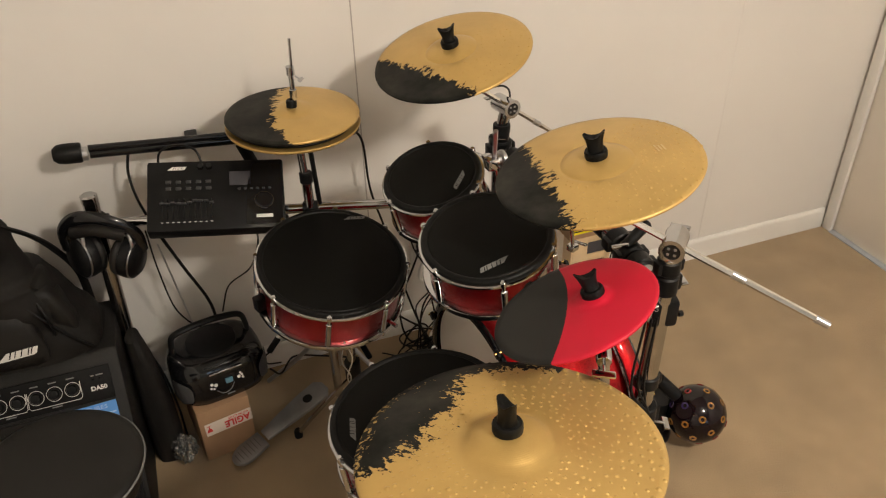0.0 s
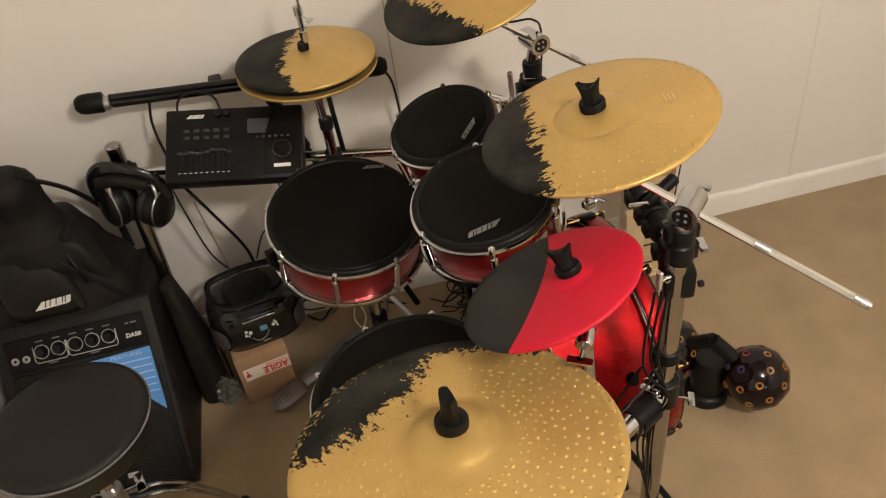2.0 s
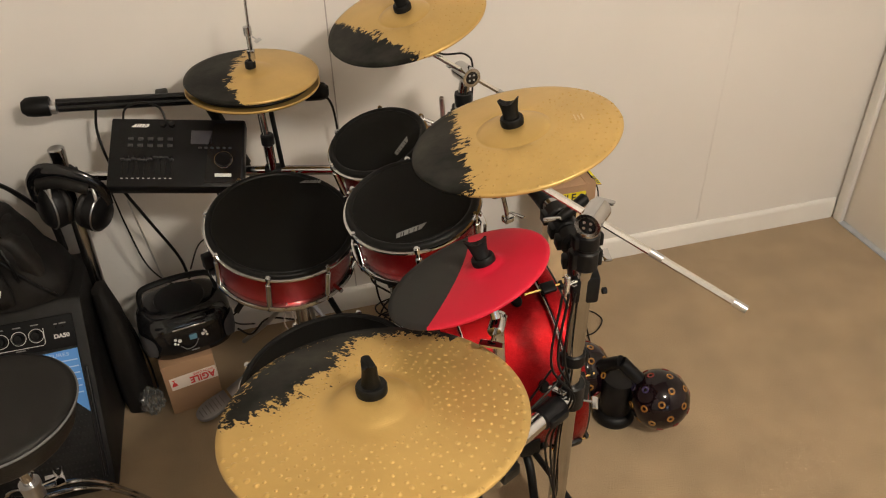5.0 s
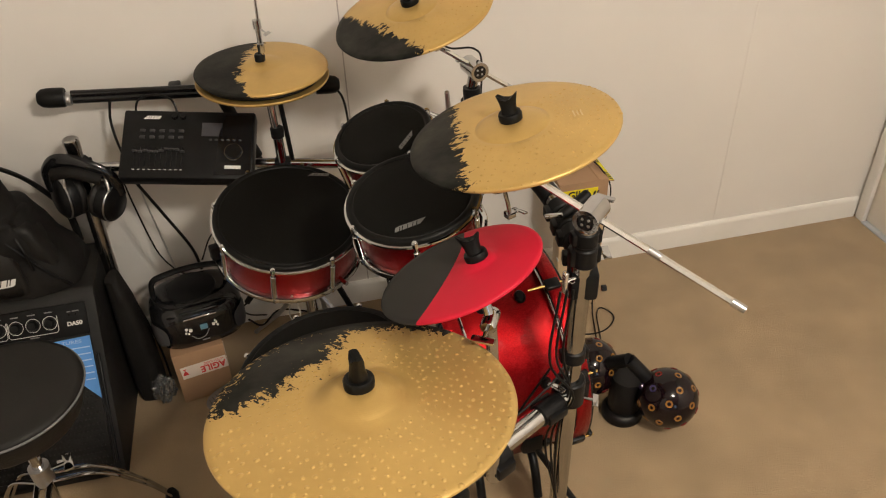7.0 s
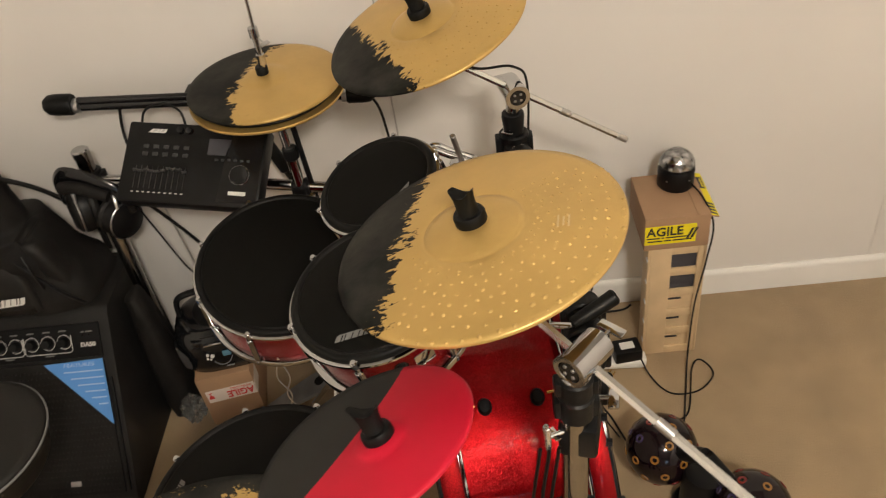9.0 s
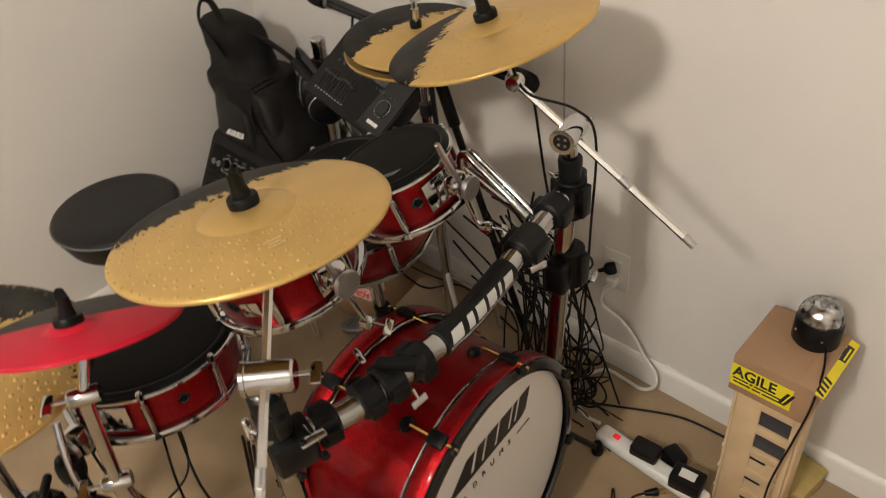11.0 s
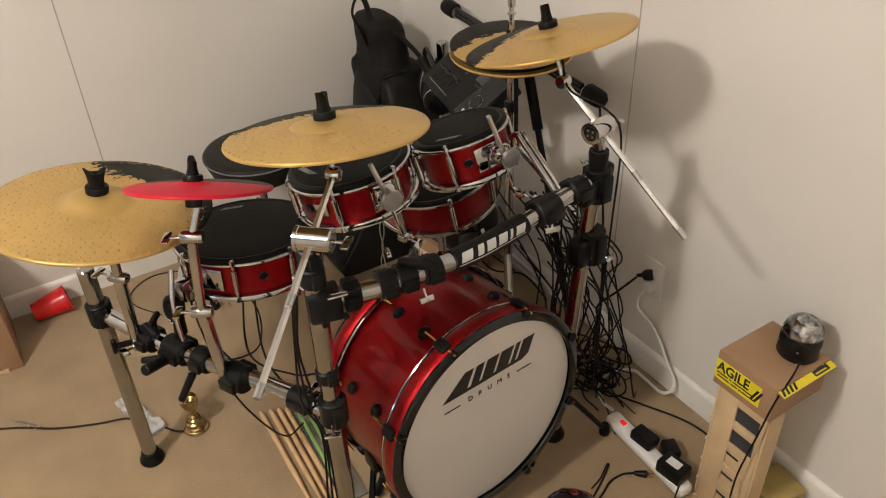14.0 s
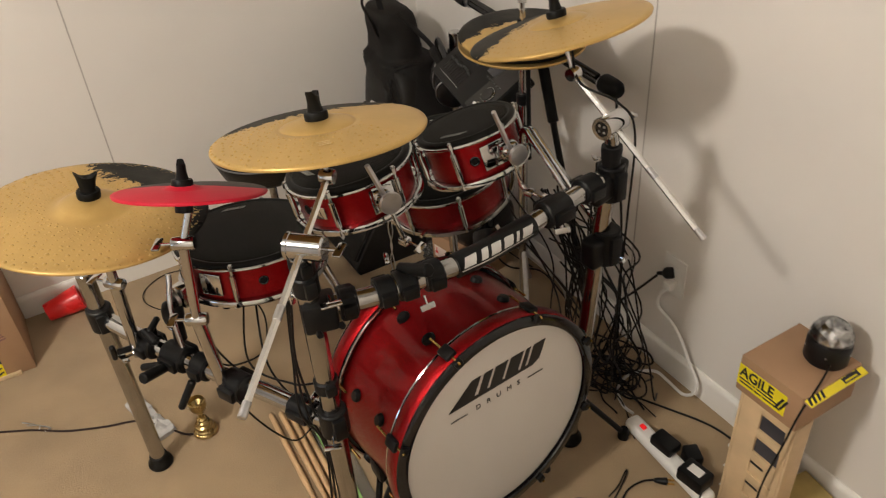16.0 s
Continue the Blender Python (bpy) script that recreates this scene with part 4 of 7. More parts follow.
    for y in (-0.020, 0.020):
        tube((1.112, 1.690 + y, 0.764), (1.120, 1.689 + y, 0.764), 0.006, segs=6, bm=bm)
    joint = block((0.046, 0.064, 0.056), pose(1.056, 2.305, 0.782, 8, 0, 8), 0.012, None, 3)
    block((0.030, 0.036, 0.066), pose(1.050, 2.356, 0.796, -6, 0, 8), 0.009, joint, 3)
    part("corner_clamp", joint, black_plastic, label="chunky black corner clamp", **w)
    part("corner_clamp", block((0.044, 0.058, 0.070), pose(1.050, 2.312, 0.622, 0, 0, 10), 0.011, None, 3), black_plastic, label="chunky black corner clamp", **w)
    wing = tube((1.062, 1.666, 0.803), (1.036, 1.657, 0.803), 0.0035, segs=10)
    block((0.008, 0.012, 0.046), pose(1.036, 1.657, 0.803, 0, 0, 20), 0.0035, wing, 3)
    part("wing_screw", wing, white_metal, label="pale chrome wing screw", **w)
    part("corner_clamp", bm, black_plastic, label="chunky black corner clamp", **w)
    for p, d, s in (((1.10, 1.70, 0.82), (1, -0.2, 0.1), 1.0), ((1.060, 1.668, 0.803), (-0.9, -0.4, 0.0), 0.6), ((1.095, 1.66, 0.50), (0.9, -0.4, -0.2), 0.9), ((1.128, 1.86, 0.765), (0.5, 0, -0.9), 0.8),
                    ((1.078, 2.345, 0.612), (0.9, 0.3, -0.1), 0.8), ((1.094, 2.181, 0.778), (0.35, -0.1, -0.9), 0.9), ((0.66, 1.40, 0.51), (0.2, -1, 0.1), 1.0), ((1.055, 1.67, 0.545), (-0.8, -0.6, 0.2), 1.0),
                    ((1.045, 2.318, 0.842), (-0.4, -0.9, 0.1), 0.6)):
        part("wing_screw", thumb_screw(p, d, s), chrome, label="chrome wing screw", **w)
    # black turn knobs and levers on the side bar
    for p, q, r in (((0.745, 1.44, 0.52), (0.70, 1.40, 0.50), 0.009), ((0.72, 1.49, 0.545), (0.715, 1.495, 0.60), 0.014), ((0.70, 1.445, 0.545), (0.66, 1.43, 0.56), 0.010), ((0.80, 1.48, 0.50), (0.80, 1.44, 0.44), 0.009)):
        part("lever", tube(p, q, r, r * 0.85, 12, round_ends=0.004), black_plastic, label="black clamp lever", **w)
    part("knob", lathe([(0, 0), (0.009, 0.002), (0.009, 0.035), (0.013, 0.038), (0.020, 0.046), (0.0225, 0.060), (0.0225, 0.074), (0.019, 0.086), (0.010, 0.092), (0, 0.093)], 24, None, framed((0.708, 1.487, 0.543), (-0.06, 0.10, 1))), black_plastic, label="black round knob", **w)
    part("knob_ring", torus(0.0125, 0.0035, 28, 8, framed((0.706, 1.490, 0.575), (-0.06, 0.10, 1))), chrome, label="chrome knob ring", **w)
    bm = tube((0.668, 1.445, 0.530), (0.660, 1.450, 0.556), 0.006, segs=12)
    block((0.046, 0.014, 0.014), pose(0.660, 1.451, 0.562, 8, 6, -40), 0.006, bm, 3)
    part("wing_bolt", bm, black_plastic, label="black wing bolt", **w)
    bm = tube((0.652, 1.395, 0.520), (0.654, 1.366, 0.525), 0.007, segs=12)
    block((0.014, 0.012, 0.042), pose(0.654, 1.360, 0.527, 0, 12, 10), 0.005, bm, 3)
    part("wing_bolt", bm, black_plastic, label="black wing bolt", **w)
    part("grip", tube((0.735, 1.452, 0.508), (0.778, 1.393, 0.535), 0.0105, 0.012, 16, round_ends=0.003), black_rubber, label="black rubber grip", **w)
    part("post_cap", lathe([(0, 0.766), (0.016, 0.766), (0.0198, 0.763), (0.0198, 0.748), (0.0190, 0.747), (0.0190, 0.735), (0, 0.735)], 24, None, Matrix.Translation((0.092, 2.556, 0))), chrome, label="chrome post cap", **w)
    return ob


drum_rack()


def boom_arm(tip, hub, top, n, label, post_top, under):
    """Cymbal boom: ribbed rod through a chrome swivel on a short post, with a tilter under the cymbal."""
    tip, hub, top, n = Vector(tip), Vector(hub), Vector(top), Vector(n).normalized()
    ob = thing("cymbal_boom_arm", Matrix.Translation(hub), label, "cymbal arm", "cymbal boom arms")
    w = dict(parent=ob, world=True)
    under = Vector(under)
    d = (tip - under).normalized()
    part("rod", tube(under, tip, 0.0062, segs=6), pale_rod, label="pale six-sided rod", **w)
    ln = (tip - under).length
    for f in (0.62, 0.985):
        c = under + d * ln * f
        part("rod_sleeve", tube(c - d * 0.012, c + d * 0.012, 0.0068, segs=12), steel, **w)
    side = d.cross(Vector((0, 0, 1))).normalized()
    hubm = lathe([(0, -0.036), (0.018, -0.036), (0.021, -0.033), (0.021, 0.020), (0.0225, 0.021), (0.0225, 0.027), (0.015, 0.027), (0.013, 0.022), (0.006, 0.022), (0.005, 0.026), (0, 0.026)], 28, None, framed(hub, side))
    part("swivel", hubm, chrome, label="chrome ratchet swivel", **w)
    face = part("swivel_face", lathe([(0, 0.0265), (0.0135, 0.0265), (0.0145, 0.0225)], 24, None, framed(hub, side)), black_gloss, label="dark swivel face", **w)
    for k in range(4):
        a = radians(45 + 90 * k)
        m = framed(hub, side) @ Matrix.Translation((0.008 * math.cos(a), 0.008 * math.sin(a), 0.0262))
        part("rivet", lathe([(0.0028, 0), (0.0024, 0.0012), (0, 0.0015)], 12, None, m), steel, face, world=True)
    part("swivel_block", block((0.03, 0.022, 0.03), framed(hub - Vector((0, 0, 0.012)), (0, 0, 1), math.degrees(math.atan2(side.y, side.x))), 0.005), chrome, **w)
    part("wing_screw", thumb_screw(hub - side * 0.034, -side, 1.0), chrome, **w)
    part("stem", tube(post_top, hub - Vector((0, 0, 0.008)), 0.0135, segs=18), chrome, label="chrome stem", **w)
    col = lathe([(0, -0.040), (0.0185, -0.040), (0.0215, -0.006), (0.0205, 0.001), (0, 0.001)], 24, None, Matrix.Translation(post_top))
    part("collar", col, black_plastic, label="black collar", **w)
    tilt = lathe([(0, -0.012), (0.012, -0.012), (0.0135, -0.009), (0.0135, 0.009), (0.012, 0.012), (0, 0.012)], 20, None, framed(under, side))
    part("tilter", tilt, chrome, label="chrome tilter", **w)
    part("cymbal_pin", tube(under, top + n * 0.03, 0.004, segs=10), steel, **w)
    return ob


boom_arm((1.272, 1.497, 0.824), (1.084, 1.681, 0.918), (0.975, 1.776, 1.040), N_CR2, "chrome boom arm holding the front crash cymbal", (1.075, 1.675, 0.892), (0.990, 1.772, 0.968))
boom_arm((1.268, 2.373, 0.757), (1.057, 2.322, 0.918), (0.916, 2.303, 1.068), N_CR1, "chrome boom arm holding the crash cymbal near the wall", (1.053, 2.334, 0.866), (0.962, 2.306, 0.993))


def straight_arm(points, joints, pin, n, label):
    """Short cymbal arm of stacked chrome tubes with clamps at its joints."""
    ob = thing("cymbal_stand", Matrix.Translation(points[0]), label, "cymbal arm", "straight cymbal arms")
    w = dict(parent=ob, world=True)
    radii = (0.0125, 0.0095, 0.0075, 0.0075)
    for a, b, r in zip(points, points[1:], radii):
        part("tube", tube(a, b, r, segs=18, round_ends=0.001), chrome, label="chrome tube", **w)
    for (c, ax) in joints:
        c = Vector(c)
        part("joint", lathe([(0, -0.020), (0.0105, -0.020), (0.0125, -0.017), (0.0125, 0.017), (0.0105, 0.020), (0, 0.020)], 22, None, framed(c, ax)), chrome, label="chrome hinge joint", **w)
        part("wing_screw", thumb_screw(c + Vector(ax).normalized() * 0.02, ax, 1.0), chrome, **w)
    part("cymbal_pin", tube(points[-1], Vector(pin) + Vector(n) * 0.03, 0.004, segs=10), steel, **w)
    return ob


straight_arm([(0.872, 1.530, 0.49), (0.872, 1.518, 0.700), (0.868, 1.535, 0.858), (0.860, 1.562, 0.915)], [((0.872, 1.518, 0.698), (-0.5, -0.86, 0.0)), ((0.868, 1.536, 0.860), (-0.5, -0.86, 0.0))],
             (0.858, 1.564, 0.935), (0, 0, 1), "chrome two-piece arm holding the red cymbal")
straight_arm([(0.655, 1.405, 0.50), (0.662, 1.412, 0.690), (0.658, 1.416, 0.79)], [((0.660, 1.412, 0.694), (-0.7, -0.7, 0.1))], RIDE, N_RIDE, "chrome arm holding the ride cymbal")


def l_mount(knob, drum_c, top, low, label):
    """Flat post behind a chrome knob on the shell, with a bent rod down to a small clamp."""
    knob, top, low = Vector(knob), Vector(top), [Vector(p) for p in low]
    ob = thing("tom_mount", Matrix.Translation(knob), label, "drum mount", "tom mounts")
    w = dict(parent=ob, world=True)
    out = knob - Vector(drum_c)
    out.z = 0
    out.normalize()
    side = Vector((-out.y, out.x, 0))
    back = knob - out * 0.010
    part("post", tube(top, back + (back - top) * 0.25, 0.0052, segs=6, round_ends=0.001), steel, label="flat steel post", **w)
    part("rod", sweep([back, back.lerp(low[0], 0.5)] + low, 0.0042, 10), chrome, label="bent chrome rod", **w)
    part("knob", lathe([(0, 0), (0.010, 0), (0.012, 0.008), (0.0205, 0.010), (0.0215, 0.014), (0.0205, 0.018), (0.006, 0.0185), (0, 0.018)], 28, None, framed(knob - out * 0.004, out)), steel, label="round steel knob", **w)
    part("bracket", block((0.024, 0.040, 0.030), framed(knob - out * 0.022, (0, 0, 1), math.degrees(math.atan2(out.y, out.x))), 0.006), chrome, label="chrome bracket", **w)
    for sg in (-1, 1):
        part("bolt", lathe([(0, 0), (0.005, 0), (0.005, 0.006), (0.003, 0.008), (0, 0.008)], 6, None, framed(knob - out * 0.012 + side * 0.014 * sg + Vector((0, 0, -0.006 * sg)), out)), chrome, label="chrome bolt", **w)
    part("rod_clamp", block((0.020, 0.018, 0.014), framed(low[-1], (0, 0, 1), 20), 0.003), chrome, label="chrome rod clamp", **w)
    part("wing_screw", thumb_screw(low[-1] + Vector((0.008, 0.004, 0)), (0.7, 0.5, -0.3), 0.9), chrome, label="chrome wing screw", **w)
    return ob


front_mount = l_mount((0.998, 1.872, 0.887), TOM2, (0.980, 1.848, 0.958), ((1.004, 1.884, 0.826), (1.010, 1.890, 0.800)), "bent chrome tom mount with a round knob")
l_mount((0.968, 2.163, 0.870), TOM1, (0.946, 2.130, 0.960), ((0.972, 2.170, 0.815), (0.976, 2.174, 0.797), (0.992, 2.180, 0.787)), "bent chrome tom mount with a round knob")
w = dict(parent=front_mount, world=True)
part("grip", tube((1.092, 1.836, 0.812), (1.158, 1.860, 0.838), 0.0105, 0.012, 18, round_ends=0.003), black_rubber, label="black rubber grip", **w)
part("lever", block((0.034, 0.009, 0.008), pose(1.074, 1.822, 0.828, 0, -8, -20), 0.003), chrome, label="chrome lock lever", **w)
twin = thing("mount_tubes", Matrix.Translation((1.05, 2.262, 0.81)), "pair of chrome tubes bracing the small tom", "drum mount")
for s in (0.0, 0.013):
    bend = [(0.893 - s * 0.4, 2.25 - s, 0.835), (0.896 - s * 0.4, 2.25 - s, 0.862), (0.910 - s * 0.4, 2.25 - s, 0.868), (0.931 - s * 0.4, 2.25 - s, 0.856), (0.985 - s * 0.4, 2.25 - s, 0.826), (1.040 - s * 0.4, 2.25 - s, 0.793)]
    part("tube", sweep(bend, 0.0062, 14), chrome, twin, "bent chrome tube", world=True)


def floor_tom_mount():
    ob = thing("tom_mount", Matrix.Translation((0.73, 1.474, 0.516)), "bent chrome mount holding the floor tom", "drum mount", "tom mounts")
    w = dict(parent=ob, world=True)
    part("rod", sweep([(0.745, 1.486, 0.53), (0.72, 1.49, 0.62), (0.69, 1.51, 0.69)], 0.006, 10), chrome, **w)
    part("bracket", block((0.04, 0.03, 0.05), pose(0.685, 1.532, 0.63, 0, 0, -65), 0.004), chrome, **w)
    part("knob", lathe([(0, 0), (0.012, 0.006), (0.020, 0.008), (0.020, 0.016), (0, 0.018)], 24, None, framed((0.695, 1.515, 0.635), (0.4, -0.9, 0))), steel, **w)


floor_tom_mount()


def bass_spurs():
    for sx, foot in ((1, (1.176, 1.640, 0.0)), (-1, (1.090, 2.412, 0.0))):
        a = Vector((1.03, 2.0 - sx * 0.235, 0.27))
        b = Vector(foot) + Vector((0, 0, 0.016))
        ob = thing("bass_drum_spur", Matrix.Translation(foot), "black bass drum spur with a rubber tip on the carpet", "drum spur", "bass drum spurs")
        part("leg", tube(a, b, 0.0075, segs=12), black_plastic, ob, "black leg", world=True)
        part("rubber_tip", lathe([(0, 0), (0.014, 0), (0.015, 0.02), (0.010, 0.034), (0, 0.034)], 16), black_rubber, ob, "black rubber tip")
        part("bracket", block((0.05, 0.03, 0.05), Matrix.Translation(a), 0.008), black_plastic, ob, world=True)


bass_spurs()


def kick_riser():
    """Tubular cradle under the bass drum."""
    ob = thing("bass_drum_cradle", Matrix.Translation((1.0, 1.99, 0)), "low black cradle carrying the bass drum", "drum stand")
    for x in (0.93, 1.07):
        part("rail", sweep([(x, 1.80, 0.012), (x, 1.86, 0.10), (x, 1.99, 0.083), (x, 2.12, 0.10), (x, 2.18, 0.012)], 0.011, 10), black_plastic, ob, world=True)


kick_riser()


def snare_stand():
    ob = thing("snare_stand", Matrix.Translation((0.60, 2.21, 0)), "chrome tripod stand under the snare", "drum stand")
    w = dict(parent=ob, world=True)
    hub = Vector((0.608, 2.225, 0.42))
    part("post", tube((0.61, 2.23, 0.10), (0.602, 2.212, 0.56), 0.011, segs=18), chrome, **w)
    part("collar", lathe([(0.01, 0), (0.02, 0), (0.02, 0.05), (0.01, 0.05)], 20, None, Matrix.Translation((0.606, 2.222, 0.30))), black_plastic, **w)
    for a in (70, 190, 310):
        d = Vector((math.cos(radians(a)), math.sin(radians(a)), 0))
        part("basket_arm", sweep([(0.602, 2.212, 0.545), Vector((0.602, 2.212, 0.55)) + d * 0.07, Vector((0.593, 2.197, 0.573)) + d * 0.150 + Vector((0, 0, -0.23 * 0.15 * -d.y))], 0.005, 8), chrome, **w)
    for a in (20, 140, 262):
        d = Vector((math.cos(radians(a)), math.sin(radians(a)), 0))
        f = Vector((0.61, 2.23, 0.012)) + d * 0.20
        part("leg", sweep([Vector((0.608, 2.226, 0.30)), Vector((0.61, 2.23, 0.16)) + d * 0.10, f], 0.0065, 8), chrome, **w)
        part("rubber_foot", lathe([(0, 0), (0.012, 0), (0.012, 0.02), (0.008, 0.026), (0, 0.026)], 14, None, Matrix.Translation((f.x, f.y, 0))), black_rubber, **w)


snare_stand()


def hi_hat_stand():
    ob = thing("hi_hat_stand", Matrix.Translation((0.585, 2.455, 0)), "chrome hi-hat stand with a grey foot pedal", "hi-hat stand")
    w = dict(parent=ob, world=True)
    part("tube", tube((0.60, 2.447, 0.03), (0.588, 2.452, 0.76), 0.0125, segs=18), chrome, label="chrome lower tube", **w)
    part("upper_tube", tube((0.588, 2.452, 0.70), (0.583, 2.456, 0.90), 0.0095, segs=18), chrome, label="chrome upper tube", **w)
    part("second_tube", tube((0.618, 2.452, 0.60), (0.606, 2.455, 0.88), 0.006, segs=12), black_plastic, label="black cable tube", **w)
    part("pull_rod", tube((0.583, 2.456, 0.88), (0.592, 2.448, 1.105), 0.0033, segs=10), chrome, label="thin chrome pull rod", **w)
    part("clutch", lathe([(0, 0), (0.008, 0), (0.0085, 0.02), (0.006, 0.022), (0.006, 0.055), (0.0095, 0.056), (0.0095, 0.075), (0, 0.076)], 18, None, Matrix.Translation((0.586, 2.453, 0.966))), chrome, label="chrome clutch", **w)
    part("wing_screw", thumb_screw((0.594, 2.447, 1.020), (0.7, -0.5, -0.5), 0.6), steel, **w)
    part("height_collar", tube((0.589, 2.452, 0.745), (0.589, 2.452, 0.775), 0.016, segs=18, round_ends=0.003), black_plastic, **w)
    for a in (75, 140, 330):
        d = Vector((math.cos(radians(a)), math.sin(radians(a)), 0))
        f = Vector((0.60, 2.447, 0.012)) + d * (0.15 if a == 75 else 0.24)
        part("leg", sweep([Vector((0.598, 2.448, 0.30)), Vector((0.60, 2.447, 0.14)) + d * 0.12, f], 0.007, 8), steel, **w)
    # foot pedal: heel plate and long footboard rising to the tube
    heel, toe = Vector((0.312, 2.330, 0.018)), Vector((0.580, 2.440, 0.085))
    d = (toe - heel).normalized()
    side = Vector((-d.y, d.x, 0)).normalized()
    up = d.cross(side)
    if up.z < 0:
        up = -up
    m = Matrix((d, side, d.cross(side))).transposed().to_4x4()
    m.translation = heel
    ov = [(0.045 * math.cos(a) - 0.0, 0.034 * math.sin(a)) for a in [math.pi / 2 + math.pi * k / 10 for k in range(11)]]
    part("heel_plate", prism(ov + [(0.055, -0.030), (0.055, 0.030)], 0.012, None, m, 0.002), silver_paint, label="ribbed grey heel plate", **w)
    board = [(0.062, 0.020), (0.062, -0.020), (0.12, -0.026), (0.20, -0.034), (0.262, -0.036), (0.278, -0.015), (0.278, 0.015), (0.262, 0.036), (0.20, 0.034), (0.12, 0.026)]
    part("footboard", prism(board, 0.010, None, m @ Matrix.Translation((0, 0, 0.008)), 0.003), silver_paint, label="long grey footboard", **w)
    part("board_badge", lathe([(0, 0), (0.014, 0), (0.014, 0.0015), (0, 0.002)], 20, None, m @ Matrix.Translation((0.215, 0, 0.018))), black_plastic, **w)
    for k in range(7):
        part("rib", block((0.0025, 0.046 - 0.004 * abs(k - 4), 0.002), m @ Matrix.Translation((-0.030 + 0.011 * k, 0, 0.0125)), 0.0006), grey_plastic, **w)


hi_hat_stand()

# ---- amplifier corner ----


def amplifier():
    ob = thing("drum_amplifier", Matrix.Translation((-0.12, 2.40, 0)), "black slant-front drum amplifier with a blue paper sheet on its grille", "amplifier")
    w = dict(parent=ob, world=True)
    x0, x1 = -0.312, 0.070
    side = [(2.145, 0.0), (2.135, 0.03), (2.385, 0.418), (2.40, 0.432), (2.60, 0.432), (2.615, 0.41), (2.615, 0.0)]
    bm = prism(side, x1 - x0, None, Matrix(((0, 0, 1, x0), (1, 0, 0, 0), (0, 1, 0, 0), (0, 0, 0, 1))), 0.006)
    part("cabinet", bm, amp_tolex, label="black vinyl covered cabinet", **w)
    a, b = Vector((0, 2.135, 0.03)), Vector((0, 2.385, 0.418))
    d = (b - a).normalized()
    n = Vector((1, 0, 0)).cross(d)
    if n.y > 0:
        n = -n
    face = Matrix((Vector((1, 0, 0)), d, Vector((1, 0, 0)).cross(d))).transposed().to_4x4()
    face.translation = a + Vector((x0, 0, 0))
    if (face.to_3x3() @ Vector((0, 0, 1))).y > 0:
        flip = -1
    else:
        flip = 1
    wd, ln = x1 - x0, (b - a).length

    def onface(x, y, z=0.0):
        return face @ Matrix.Translation((x, y, z * flip))
    part("grille", block((wd - 0.05, ln * 0.73, 0.008), onface(wd / 2, ln * 0.405, 0.002), 0.003), grille_dark, label="perforated steel grille", **w)
    holes = bmesh.new()
    for i in range(30):
        for j in range(22):
            lathe([(0.0030, 0), (0.0022, 0.0008), (0, 0.0008)], 6, holes, onface(0.04 + i * 0.0104 + (j % 2) * 0.0052, 0.03 + j * 0.0145, 0.0065))
    tagged(part("grille_relief", holes, amp_tolex, **w), kind="stuff")
    part("control_panel", block((wd - 0.05, ln * 0.18, 0.006), onface(wd / 2, ln * 0.875, 0.002), 0.002), panel_black, label="black control panel", **w)
    for i in range(5):
        c = onface(0.108 + i * 0.040, ln * 0.875, 0.005)
        part("knob", lathe([(0, 0), (0.013, 0), (0.0135, 0.006), (0.010, 0.014), (0, 0.015)], 20, None, c @ Matrix.Diagonal((1, 1, flip, 1))), black_plastic, label="black control knob", **w)
        part("knob_ring", torus(0.0170, 0.0007, 32, 6, c), white_print, label="pale printed ring", **w)
        part("printed_bar", block((0.018, 0.003, 0.0008), onface(0.108 + i * 0.040, ln * 0.875 + 0.027, 0.0055), 0), grey_print, **w)
    for i in range(2):
        part("jack", lathe([(0.004, 0), (0.009, 0), (0.009, 0.004), (0.004, 0.004)], 16, None, onface(0.045 + i * 0.026, ln * 0.855, 0.005) @ Matrix.Diagonal((1, 1, flip, 1)), closed=True), steel, **w)
    for g0, g1 in ((0, 1), (2, 4)):
        xa, xb, ya, yb = 0.108 + g0 * 0.040 - 0.0185, 0.108 + g1 * 0.040 + 0.0185, ln * 0.875 - 0.026, ln * 0.875 + 0.016
        line = [(xa, yb), (xa, ya + 0.005), (xa + 0.005, ya), (xb - 0.005, ya), (xb, ya + 0.005), (xb, yb)]
        part("printed_line", sweep([onface(px, py, 0.0055).translation for px, py in line], 0.0008, 6, smooth=0), white_print, label="thin pale printed line", **w)
        part("printed_bar", block((0.022, 0.003, 0.0008), onface((xa + xb) / 2, ya - 0.005, 0.0055), 0), grey_print, **w)
    model = lettering("DA50", 0.0105, bold=0.0005, width=0.036)
    model.transform(onface(wd - 0.056, ln * 0.852, 0.0060))
    part("printed_word", model, white_print, label="white printed model number", **w)
    for k, (px, wide) in enumerate(((wd - 0.066, 0.008), (wd - 0.050, 0.016))):
        part("printed_bar", block((wide, 0.003, 0.0008), onface(px, ln * 0.855 + 0.030, 0.0055), 0), grey_print, **w)
        part("indicator", lathe([(0.0022, 0), (0.0018, 0.002), (0, 0.0022)], 10, None, onface(px, ln * 0.855 + 0.022, 0.005)), black_gloss, **w)
    part("badge", block((0.026, 0.013, 0.003), onface(wd * 0.62, ln * 0.11, 0.007), 0.001), steel, label="small metal badge", **w)
    # triangular blue sheet with pale printed lines
    tri = [(wd - 0.172, ln * 0.765), (wd - 0.024, ln * 0.42), (wd - 0.026, ln * 0.775)]
